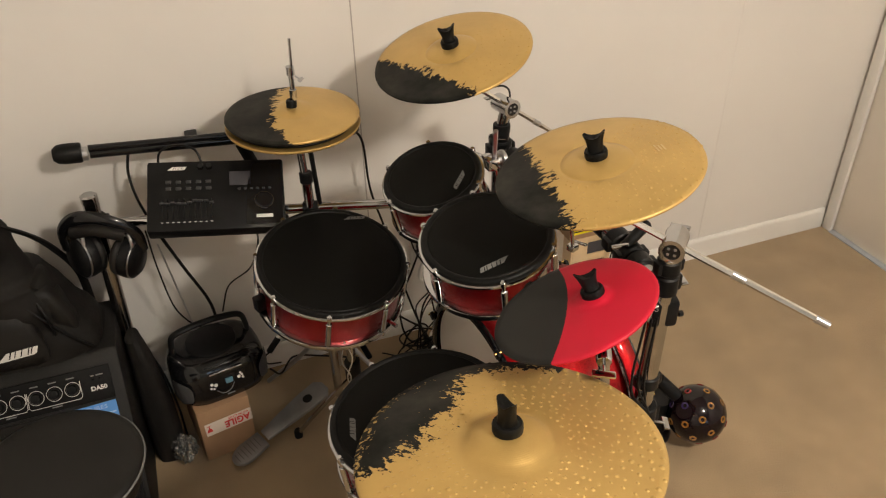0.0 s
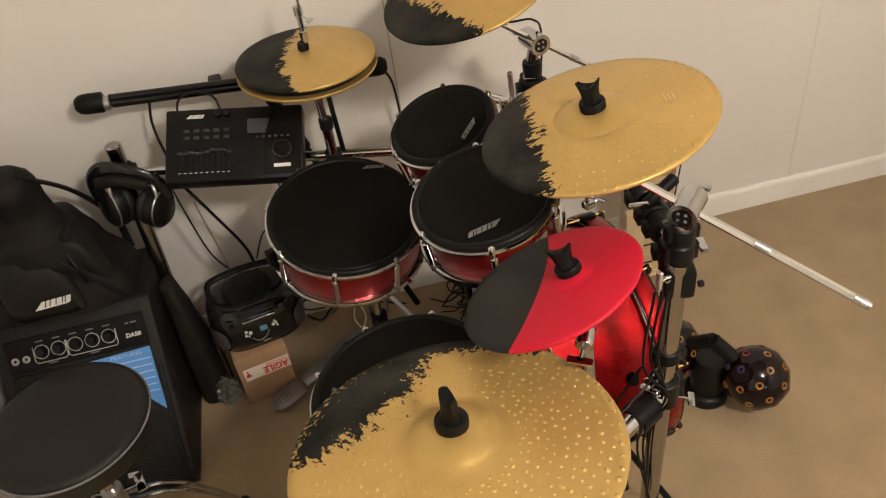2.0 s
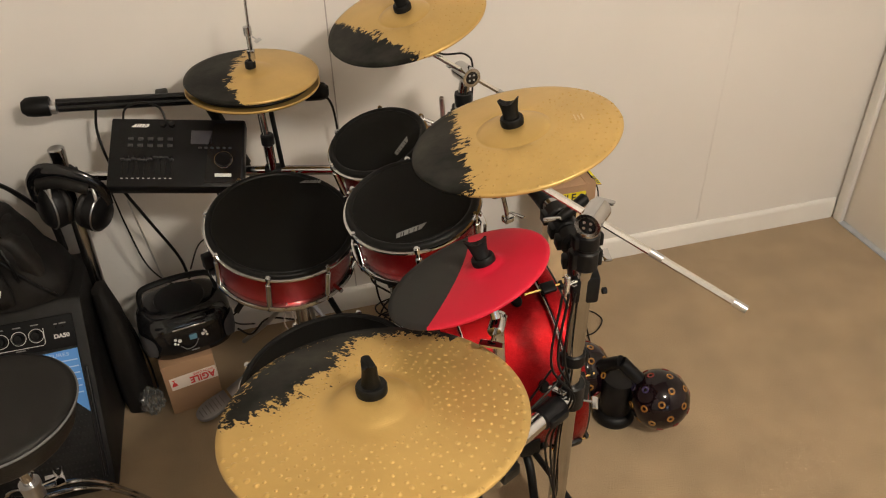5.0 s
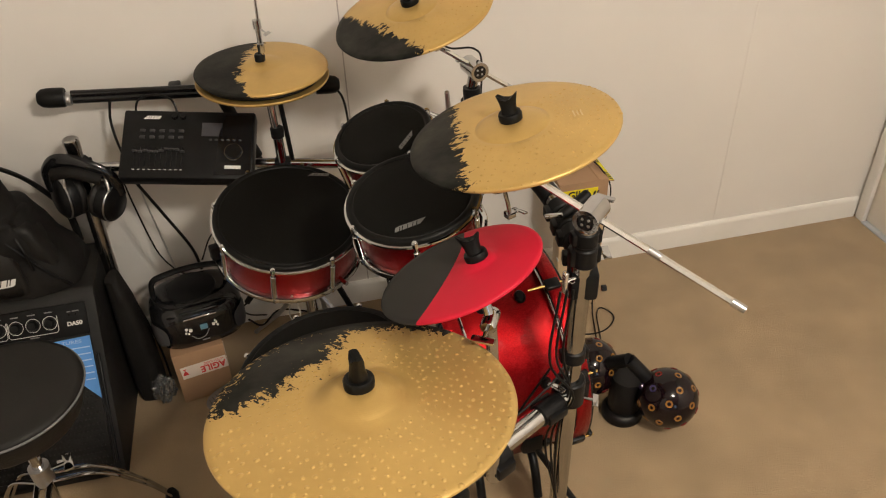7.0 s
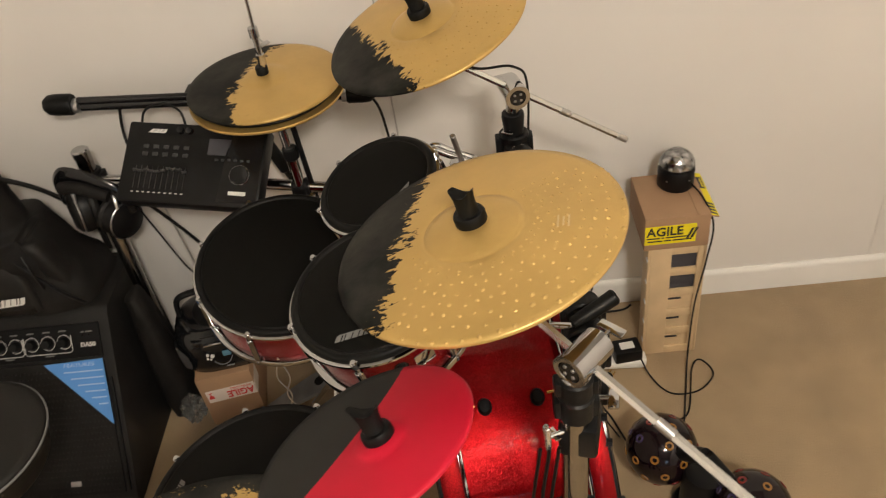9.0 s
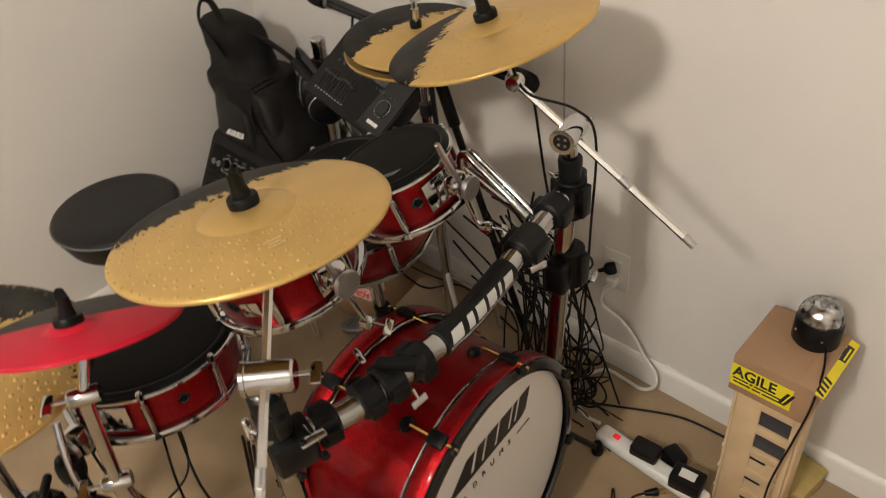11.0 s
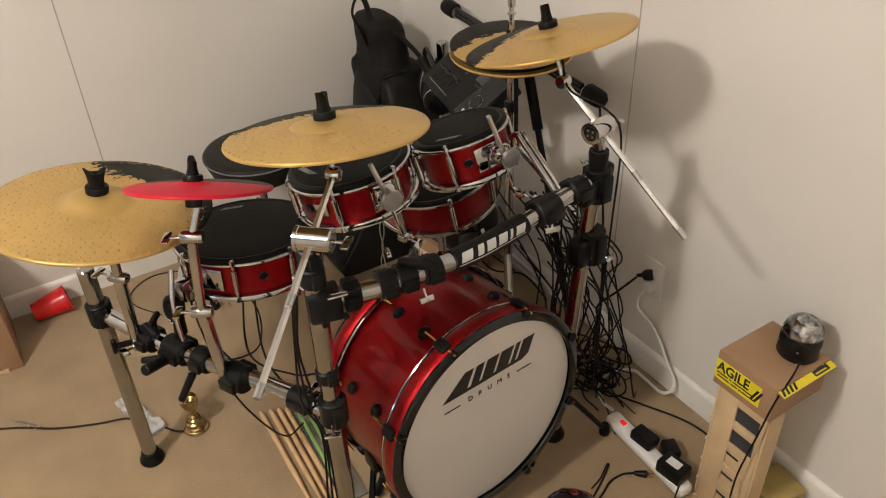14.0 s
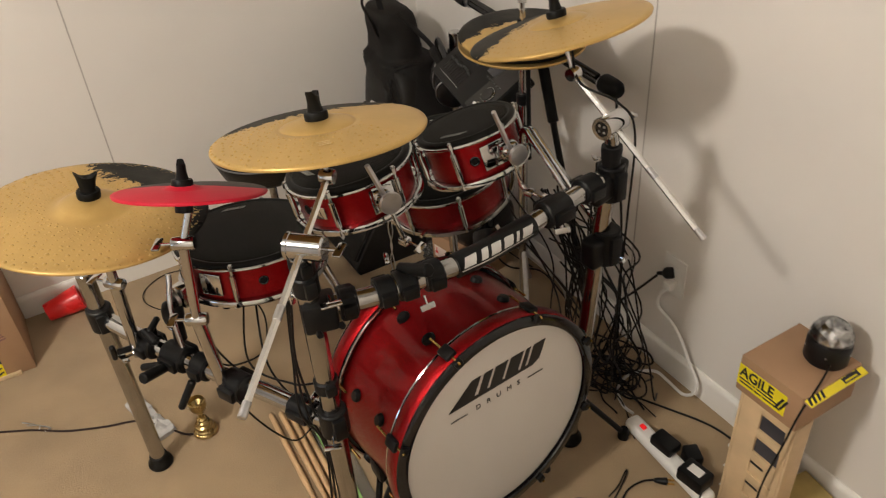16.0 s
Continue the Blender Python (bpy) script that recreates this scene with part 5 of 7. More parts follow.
    part("paper_sheet", prism(tri, 0.0012, None, onface(0, 0, 0.008)), blue_paper, label="blue triangular paper sheet", **w)
    word = lettering("FEATURES", 0.009, width=0.075)
    word.transform(onface(wd - 0.085, ln * 0.750, 0.0103))
    part("printed_word", word, pale_paper, **w)
    for k in range(6):
        y = ln * (0.715 - 0.036 * k)
        wide = 0.095 - 0.0145 * k
        part("printed_bar", block((max(wide, 0.012), 0.0030, 0.0006), onface(wd - 0.030 - wide / 2, y, 0.0098), 0), pale_paper, **w)
    part("corner_strip", block((0.008, ln * 0.62, 0.01), onface(wd - 0.016, ln * 0.36, 0.002), 0.003), black_plastic, **w)
    for x in (x0 + 0.03, x1 - 0.03):
        for y in (2.19, 2.58):
            part("foot", lathe([(0, 0), (0.015, 0), (0.015, 0.004), (0, 0.004)], 14, None, Matrix.Translation((x, y, -0.002))), black_rubber, **w)


amplifier()


def soft_body(rows, seed, amp=0.008):
    """A stuffed cloth form skinned through elliptic rows (centre, half width, half depth, turn)."""
    rng = random.Random(seed)
    bm = bmesh.new()
    rings, n = [], 28
    for c, hw, hd, turn in rows:
        ring = []
        for i in range(n):
            a = 2 * math.pi * i / n
            ca, sa = math.cos(a), math.sin(a)
            x = hw * math.copysign(abs(ca) ** 0.6, ca)
            y = hd * math.copysign(abs(sa) ** 0.6, sa)
            t = radians(turn)
            p = Vector(c) + Vector((x * math.cos(t) - y * math.sin(t), x * math.sin(t) + y * math.cos(t), 0))
            k = noise.noise(p * 16 + Vector((seed, 0, 0))) * amp + noise.noise(p * 45) * amp * 0.35
            ring.append(bm.verts.new(p + (p - Vector(c)).normalized() * k))
        rings.append(ring)
    for a, b in zip(rings, rings[1:]):
        for i in range(n):
            bm.faces.new((a[i], a[(i + 1) % n], b[(i + 1) % n], b[i]))
    bm.faces.new(rings[0][::-1])
    bm.faces.new(rings[-1])
    return bm


def gig_bag():
    ob = thing("gig_bag", Matrix.Translation((-0.16, 2.46, 0.432)), "soft black gig bag slumped on the amplifier in the corner", "gig bag")
    w = dict(parent=ob, world=True)
    rows = [((-0.135, 2.50, 0.434), 0.185, 0.118, 0), ((-0.138, 2.50, 0.47), 0.178, 0.114, 0), ((-0.145, 2.495, 0.53), 0.155, 0.100, 0), ((-0.158, 2.490, 0.60), 0.136, 0.097, 0), ((-0.166, 2.488, 0.632), 0.128, 0.092, 0),
            ((-0.172, 2.478, 0.646), 0.108, 0.070, 0), ((-0.176, 2.474, 0.70), 0.100, 0.066, 0), ((-0.180, 2.470, 0.772), 0.094, 0.063, 0), ((-0.180, 2.470, 0.792), 0.080, 0.050, 0)]
    fine = []
    for (c0, a0, b0, t0), (c1, a1, b1, t1) in zip(rows, rows[1:]):
        for k in range(4):
            f = k / 4
            fine.append((Vector(c0).lerp(Vector(c1), f), a0 + (a1 - a0) * f, b0 + (b1 - b0) * f, t0 + (t1 - t0) * f))
    part("body", soft_body(fine + [rows[-1]], 5, 0.012), black_cloth, label="creased black cloth body", sharp=80, **w)
    part("grab_loop", sweep([(-0.150, 2.418, 0.70), (-0.155, 2.392, 0.775), (-0.160, 2.376, 0.825), (-0.165, 2.398, 0.868), (-0.165, 2.425, 0.855), (-0.160, 2.437, 0.80), (-0.150, 2.44, 0.74)], 0.011, 8, flat=0.4), black_cloth, label="webbing grab loop", **w)
    part("zip_edge", sweep([(-0.120, 2.406, 0.64), (-0.060, 2.394, 0.56), (-0.010, 2.392, 0.49), (0.025, 2.40, 0.445)], 0.0035, 8), black_plastic, label="black zip edge", **w)
    part("strap", sweep([(-0.110, 2.470, 0.785), (-0.052, 2.535, 0.700), (-0.018, 2.580, 0.620), (0.010, 2.610, 0.530), (0.016, 2.605, 0.446)], 0.016, 8, flat=0.35), black_cloth, label="black shoulder strap", **w)
    part("front_pocket", soft_body([((-0.15, 2.395, 0.45), 0.08, 0.022, 0), ((-0.15, 2.392, 0.48), 0.085, 0.026, 0), ((-0.16, 2.400, 0.55), 0.08, 0.022, 0), ((-0.17, 2.408, 0.61), 0.06, 0.015, 0)], 9, 0.006), black_vinyl, sharp=80, **w)
    # flap pocket with a raised lid on the side, and piping down the far edge
    part("side_pocket", soft_body([((-0.012, 2.48, 0.48), 0.026, 0.066, 0), ((-0.024, 2.475, 0.53), 0.028, 0.066, 0), ((-0.046, 2.47, 0.60), 0.026, 0.062, 0), ((-0.056, 2.468, 0.62), 0.020, 0.054, 0)], 12, 0.006), black_vinyl, label="bulging side pocket", sharp=80, **w)
    part("pocket_lid", sweep([(-0.062, 2.415, 0.630), (-0.048, 2.465, 0.640), (-0.060, 2.525, 0.628)], 0.014, 10, flat=0.4), black_cloth, label="padded pocket lid", **w)
    part("pull_cord", sweep([(-0.060, 2.400, 0.60), (-0.046, 2.385, 0.56), (-0.044, 2.39, 0.51)], 0.003, 7), black_cable, label="black pull cord", **w)
    mark = word_mark(0.085, 0.018)
    mark.transform(framed((-0.125, 2.363, 0.50), (0.05, -0.98, 0.12), 12))
    part("printed_mark", mark, white_print, label="small white printed mark", **w)


gig_bag()


def drum_stool():
    c = Vector((-0.022, 1.939, 0.020))
    ob = thing("drum_stool", Matrix.Translation(c), "round black vinyl drum stool on chrome tripod legs", "stool")
    R = 0.156
    part("seat", lathe([(0, 0.520), (R * 0.6, 0.521), (R - 0.014, 0.519), (R - 0.003, 0.514), (R, 0.507), (R - 0.004, 0.490), (R - 0.020, 0.446), (R - 0.028, 0.436), (0, 0.432)], 64), black_vinyl, ob, "padded black vinyl seat", sharp=70)
    part("piping", torus(R, 0.0026, 72, 8, Matrix.Translation((0, 0, 0.506))), grey_plastic, ob, "shiny seat piping")
    part("post", tube((0, 0, 0.10), (0, 0, 0.43), 0.0125, segs=18), chrome, ob, "chrome post")
    part("collar", lathe([(0.012, 0.24), (0.021, 0.24), (0.022, 0.29), (0.012, 0.29)], 20), steel, ob)
    part("memory_lock", thumb_screw((0.02, 0.0, 0.275), (1, 0.3, 0), 1.4), chrome, ob)
    for a in (25, 145, 265):
        d = Vector((math.cos(radians(a)), math.sin(radians(a)), 0))
        s = Vector((-d.y, d.x, 0)) * 0.013
        for sg in (-1, 1):
            part("leg", sweep([Vector((0, 0, 0.25)) + s * sg, d * 0.10 + Vector((0, 0, 0.20)) + s * sg, d * 0.18 + Vector((0, 0, 0.09)) + s * sg * 0.8, d * 0.225 + Vector((0, 0, 0.002)) + s * sg * 0.6], 0.0065, 8, flat=0.6), chrome, ob, "chrome leg strip")
        part("rubber_foot", lathe([(0, 0), (0.016, 0), (0.017, 0.014), (0.012, 0.028), (0, 0.03)], 16, None, Matrix.Translation(d * 0.228 - Vector((0, 0, 0.020)))), black_rubber, ob, "black rubber foot")


drum_stool()

# ---- module, light bar, headphones ----


def sound_module():
    tl, tr, bl = Vector((0.242, 2.540, 0.830)), Vector((0.543, 2.495, 0.800)), Vector((0.210, 2.400, 0.728))
    x = (tr - tl).normalized()
    y = (tl - bl)
    y = (y - x * y.dot(x)).normalized()
    m = Matrix((x, y, x.cross(y))).transposed().to_4x4()
    m.translation = Vector((0.376, 2.452, 0.760))
    ob = thing("sound_module", m, "black drum sound module with faders and a round dial", "sound module")
    W, H = 0.312, 0.180
    part("case", block((W, H, 0.044), Matrix.Translation((0, 0, -0.022)), 0.006), black_plastic, ob, "black case")
    part("gloss_panel", prism([(0.065, -H / 2 + 0.01), (W / 2 - 0.006, -H / 2 + 0.01), (W / 2 - 0.006, H / 2 - 0.012), (0.085, H / 2 - 0.012), (0.072, 0.03)], 0.0016), black_gloss, ob, "glossy black panel")
    part("screen", block((0.050, 0.036, 0.002), Matrix.Translation((0.055, 0.040, 0.0006)), 0.001), dark_window, ob, "dark grey screen")
    for j in range(2):
        for i in range(5):
            part("pad_button", block((0.012, 0.008, 0.004), Matrix.Translation((-0.108 + i * 0.0225, 0.034 - j * 0.017, 0.001)), 0.0015), button_dark, ob, "small dark button")
    rng = random.Random(4)
    for i in range(10):
        xx = -0.122 + i * 0.0122
        slot = part("fader_slot", block((0.0024, 0.050, 0.0008), Matrix.Translation((xx, -0.035, 0.0003)), 0), black_gloss, ob)
        part("fader_cap", block((0.0105, 0.0045, 0.007), Matrix.Translation((xx, -0.020 + rng.uniform(-0.003, 0.006), 0.003)), 0.0012), button_dark, ob, "dark fader cap")
        part("printed_bar", block((0.005, 0.0018, 0.0006), Matrix.Translation((xx, -0.068, 0.0003)), 0), white_print, ob)
    for xx in (-0.036, -0.016):
        part("volume_knob", lathe([(0.0075, 0), (0.007, 0.010), (0, 0.011)], 18, None, Matrix.Translation((xx, H / 2 - 0.018, 0))), black_gloss, ob, "round black knob")
    part("data_dial", lathe([(0.021, 0), (0.021, 0.003), (0.018, 0.006), (0.006, 0.005), (0, 0.005)], 32, None, Matrix.Translation((0.108, -0.020, 0.001))), black_gloss, ob, "round data dial")
    part("dial_ring", torus(0.021, 0.0012, 40, 6, Matrix.Translation((0.108, -0.020, 0.003))), chrome, ob, "chrome dial ring")
    for i in range(6):
        part("small_button", block((0.007, 0.005, 0.003), Matrix.Translation((0.052 + i * 0.014, 0.012, 0.0015)), 0.001), button_dark, ob)
    mark = word_mark(0.040, 0.008)
    mark.transform(Matrix.Translation((-0.088, H / 2 - 0.020, 0.0003)))
    part("printed_mark", mark, white_print, ob, "white maker's mark")
    part("printed_bar", block((0.038, 0.0085, 0.0006), Matrix.Translation((0.108, -0.060, 0.0018)), 0), white_print, ob, "white product mark")
    part("mount_plate", block((0.12, 0.08, 0.012), Matrix.Translation((0, 0, -0.052)), 0.002), black_plastic, ob)
    part("mount_rod", tube((0, 0.0, -0.05), (0.0, 0.06, -0.085), 0.008, segs=12), chrome, ob)


sound_module()


def light_bar():
    a, b = Vector((0.068, 2.600, 0.857)), Vector((0.738, 2.612, 0.796))
    d = (b - a).normalized()
    ob = thing("light_bar", Matrix.Translation(a), "long black tube bar with padded ends against the wall", "light bar")
    w = dict(parent=ob, world=True)
    up = Vector((0, -0.4, 0.9))
    part("upper_tube", tube(a + d * 0.05 + up * 0.012, b - d * 0.05 + up * 0.012, 0.008, segs=14), black_gloss, label="thin black tube", **w)
    part("lower_tube", tube(a + d * 0.05 - up * 0.006, b - d * 0.04 - up * 0.006, 0.0125, segs=18), black_gloss, label="black tube", **w)
    for p, s in ((a, 1), (b, -1)):
        cap = lathe([(0, -0.03), (0.014, -0.028), (0.022, -0.018), (0.024, -0.004), (0.024, 0.03), (0.022, 0.034), (0, 0.034)], 24, None, framed(p, d * s))
        part("end_cap", cap, black_rubber, label="rounded black end cap", **w)
        part("ring", lathe([(0.012, 0.034), (0.0165, 0.034), (0.0165, 0.046), (0.012, 0.046)], 20, None, framed(p - up * 0.006, d * s), closed=True), steel, label="metal ring", **w)
    part("wall_bracket", block((0.03, 0.075, 0.02), Matrix.Translation((0.35, 2.646, 0.82)), 0.004), black_plastic, **w)


light_bar()

pole = thing("stand_pole", Matrix.Translation((0.735, 2.60, 0)), "thin black stand pole leaning behind the hi-hat stand", "stand")
part("lower_tube", tube((0.735, 2.60, 0.0), (0.505, 2.60, 0.680), 0.0095, segs=16, round_ends=0.002), black_plastic, pole, "slim black tube", world=True)
part("sleeve", tube((0.525, 2.60, 0.622), (0.462, 2.60, 0.808), 0.0150, segs=18, round_ends=0.003), black_rubber, pole, "thicker black sleeve", world=True)


def headphones():
    ob = thing("headphones", Matrix.Translation((0.10, 2.53, 0.64)), "black over-ear headphones hung on the rack post", "headphones")
    w = dict(parent=ob, world=True)
    cl, cr = Vector((0.046, 2.528, 0.622)), Vector((0.150, 2.498, 0.606))
    part("headband", sweep([cl + Vector((-0.028, 0.006, 0.02)), (0.020, 2.535, 0.695), (0.060, 2.512, 0.733), (0.120, 2.495, 0.722), (0.172, 2.490, 0.680), cr + Vector((0.028, -0.004, 0.02))], 0.017, 10, flat=0.5), black_gloss, label="glossy padded headband", **w)
    part("headband_pad", sweep([(0.040, 2.508, 0.700), (0.09, 2.488, 0.708), (0.150, 2.482, 0.682)], 0.015, 10), black_cloth, label="cloth pad", **w)
    for c, n in ((cl, (-0.8, -0.55, 0.1)), (cr, (0.86, -0.45, -0.25))):
        m = framed(c, n)
        part("ear_cup", lathe([(0, 0.022), (0.026, 0.020), (0.036, 0.012), (0.039, 0), (0.038, -0.012), (0.030, -0.016), (0, -0.016)], 28, None, m @ Matrix.Diagonal((1.22, 1.45, 1.25, 1))), black_plastic, label="black ear cup", **w)
        part("cup_trim", torus(0.037, 0.0018, 36, 6, m @ Matrix.Diagonal((1.22, 1.45, 1.25, 1)) @ Matrix.Translation((0, 0, 0.008))), steel, label="silver cup trim", **w)
        part("yoke", sweep([c + Vector((0, 0, 0.085)), c + Vector((0.012, -0.02, 0.06)), c + Vector((0.008, -0.028, 0.02))], 0.0042, 8), steel, label="metal yoke", **w)
        part("ear_cushion", torus(0.028, 0.010, 32, 10, m @ Matrix.Diagonal((1.22, 1.45, 1.25, 1)) @ Matrix.Translation((0, 0, -0.02))), black_vinyl, label="soft ear cushion", **w)


headphones()

# ---- boombox on the small carton ----
BBOX = pose(0.2585, 2.470, 0, 0, 0, 9.5)


def taped_carton(name, m, size, label):
    ob = thing(name, m, label, "box", "cardboard boxes")
    sx, sy, sz = size
    part("carton", block(size, Matrix.Translation((0, 0, sz / 2)), 0.002), cardboard, ob, "brown cardboard")
    return ob


def small_carton():
    ob = taped_carton("cardboard_box", BBOX, (0.140, 0.20, 0.178), "small brown carton with red and white fragile tape")
    strip = block((0.126, 0.0008, 0.043), pose(0.006, -0.1006, 0.112, 0, -2, 0), 0)
    part("tape", strip, white_tape, ob, "white and red packing tape")
    strip = block((0.0008, 0.060, 0.043), pose(0.0706, -0.070, 0.115, 0, 0, 0), 0)
    part("tape", strip, white_tape, ob, "white and red packing tape")
    strip = block((0.045, 0.042, 0.0008), pose(0.060, 0.02, 0.1785, 0, 0, 20), 0)
    part("tape", strip, white_tape, ob, "white and red packing tape")
    turn = pose(0, 0, 0, 90, 0, 0) @ pose(0, 0, 0, 0, 0, 182)
    word = lettering("AGILE", 0.023, 0.0004, bold=0.0010, width=0.070)
    word.transform(Matrix.Translation((0.030, -0.1013, 0.110)) @ turn)
    part("printed_word", word, red_print, ob, "red printed warning, upside down")
    small = lettering("WITH CARE", 0.008, 0.0004, width=0.055)
    small.transform(Matrix.Translation((0.034, -0.1013, 0.128)) @ turn)
    part("printed_word", small, red_print, ob)
    cup = [(-0.008, 0.010), (0.008, 0.010), (0.005, 0.0), (0.0015, -0.003), (0.0015, -0.010), (0.006, -0.012), (-0.006, -0.012), (-0.0015, -0.010), (-0.0015, -0.003), (-0.005, 0.0)]
    part("printed_glass", prism(cup, 0.0006, None, Matrix.Translation((-0.046, -0.1009, 0.112)) @ turn), red_print, ob, "red glass symbol")


small_carton()


def boombox():
    m = pose(0.285, 2.478, 0.179, 0, 0, 10)
    ob = thing("boombox", m, "black portable radio with grey speakers and a carry handle", "radio")
    W, D, H = 0.125, 0.098, 0.128

    def outline(a, grow=0.0):
        ca, sa = math.cos(a), math.sin(a)
        return ((W + grow) * math.copysign(abs(ca) ** 0.55, ca), (D + grow) * math.copysign(abs(sa) ** 0.75, sa))
    bm = bmesh.new()
    rings = []
    for z, k in ((0, 0.86), (0.006, 0.93), (0.03, 0.985), (0.06, 1.0), (0.09, 0.985), (0.108, 0.94), (0.120, 0.86), (0.127, 0.74), (H, 0.60)):
        rings.append([bm.verts.new((x * k, y * k + 0.006 * (z / H), z)) for x, y in (outline(2 * math.pi * i / 48) for i in range(48))])
    for a, b in zip(rings, rings[1:]):
        for i in range(48):
            bm.faces.new((a[i], a[(i + 1) % 48], b[(i + 1) % 48], b[i]))
    bm.faces.new(rings[0][::-1])
    bm.faces.new(rings[-1])
    part("body", bm, black_gloss, ob, "glossy black body", sharp=50)
    part("cd_lid", lathe([(0.070, 0), (0.066, 0.008), (0.045, 0.013), (0, 0.015)], 36, None, Matrix.Translation((0, 0.012, H - 0.004))), black_plastic, ob, "round disc lid")
    for s in (-1, 1):
        bm = bmesh.new()
        rows = []
        for j in range(9):
            v = j / 8
            z = 0.016 + 0.074 * v
            half = 0.46 * math.sqrt(max(0.02, 1 - (2 * v - 1) ** 4))
            mid = -math.pi / 2 + s * 1.02
            rows.append([bm.verts.new((*outline(mid + half * (2 * i / 8 - 1), 0.0016 + 0.0024 * (1 - (2 * i / 8 - 1) ** 2) * (1 - (2 * v - 1) ** 2)), z)) for i in range(9)])
        for a, b in zip(rows, rows[1:]):
            for i in range(8):
                bm.faces.new((a[i], a[i + 1], b[i + 1], b[i]))
        part("speaker", bm, speaker_grey, ob, "grey moulded speaker grille", sharp=70)
    part("front_ledge", block((0.088, 0.010, 0.005), pose(0.002, -0.092, 0.103, -20, 0, 0), 0.002), chrome, ob, "pale button ledge")
    part("slot", block((0.10, 0.006, 0.006), pose(0.002, -0.078, 0.117, -30, 0, 0), 0.002), black_plastic, ob, "dark slot")
    part("display", block((0.020, 0.004, 0.016), Matrix.Translation((0.006, -0.0975, 0.070)), 0.001), display_glow, ob, "small lit display")
    for x, z, r in ((-0.040, 0.074, 0.0042), (-0.030, 0.068, 0.0052), (-0.043, 0.062, 0.0032), (-0.036, 0.058, 0.0026), (0.032, 0.070, 0.0046), (0.040, 0.074, 0.0032), (0.042, 0.064, 0.0032), (0.037, 0.081, 0.0026)):
        part("button", lathe([(r, 0), (r * 0.9, 0.003), (0, 0.0035)], 12, None, framed((x, -0.0965, z), (0, -1, 0.1))), white_plastic, ob, "round pale button")
    part("printed_bar", block((0.020, 0.001, 0.004), Matrix.Translation((0.004, -0.0985, 0.026)), 0), grey_print, ob)
    part("trim_arc", sweep([(-0.030, -0.099, 0.050), (-0.016, -0.100, 0.036), (0.004, -0.1005, 0.040), (0.018, -0.100, 0.060)], 0.0012, 6), grey_plastic, ob, "thin grey trim arc")
    part("handle", sweep([(-0.100, 0.012, 0.095), (-0.100, 0.020, 0.145), (-0.088, 0.026, 0.172), (-0.04, 0.028, 0.181), (0.0, 0.028, 0.183), (0.04, 0.028, 0.181), (0.088, 0.026, 0.172), (0.100, 0.020, 0.145), (0.100, 0.012, 0.095)], 0.0095, 10, flat=0.75), black_plastic, ob, "black carry handle")
    part("antenna", tube((-0.02, 0.07, 0.115), (-0.055, 0.115, 0.40), 0.0028, 0.002, 8), steel, ob, "raised metal antenna")


boombox()

# ---- mirror-ball lamp ----


def ball_lamp():
    ob = thing("party_lamp", Matrix.Translation((1.385, 2.005, 0)), "black party lamp with two dark jewelled balls on the carpet", "party lamp")
    w = dict(parent=ob, world=True)
    b1, b2 = Vector((1.468, 1.938, 0.108)), Vector((1.318, 2.098, 0.108))
    mid = (b1 + b2) / 2 + Vector((-0.012, -0.012, 0))
    part("base", lathe([(0, 0), (0.052, 0), (0.056, 0.006), (0.056, 0.020), (0.050, 0.030), (0.040, 0.034), (0, 0.034)], 36, None, Matrix.Translation((mid.x, mid.y, 0))), black_plastic, label="round black base", **w)
    part("housing", lathe([(0, 0.02), (0.042, 0.02), (0.043, 0.06), (0.043, 0.118), (0.040, 0.126), (0, 0.127)], 32, None, framed((mid.x, mid.y, 0.004), (0.06, 0.06, 1))), black_plastic, label="black motor housing", **w)
    rng = random.Random(8)
    for k, c in enumerate((b1, b2)):
        R = 0.079
        part("arm", tube(mid + Vector((0, 0, 0.095)), c, 0.018, segs=20), black_plastic, **w)
        ball = part("ball", lathe([(R * math.sin(math.pi * i / 24), -R * math.cos(math.pi * i / 24)) for i in range(25)], 40, None, Matrix.Translation(c)), ball_shell, label="dark glossy ball", sharp=80, **w)
        count = 34
        for i in range(count):
            z = 1 - 2 * (i + 0.5) / count
            a = i * 2.39996
            n = Vector((math.sqrt(1 - z * z) * math.cos(a), math.sqrt(1 - z * z) * math.sin(a), z))
            m = framed(c + n * (R - 0.001), n if abs(n.z) < 0.999 else (0.01, 0, 1), 0)
            lens = lathe([(0.0100, 0), (0.0094, 0.0020), (0.0052, 0.0017), (0.0044, 0)], 14, None, m, closed=True)
            part("lens", lens, (lens_glass, lens_red, lens_glass, lens_red, lens_blue)[i % 5], ball, "round coloured lens", world=True)


ball_lamp()

# ---- wooden tower with carton and crystal lamp ----


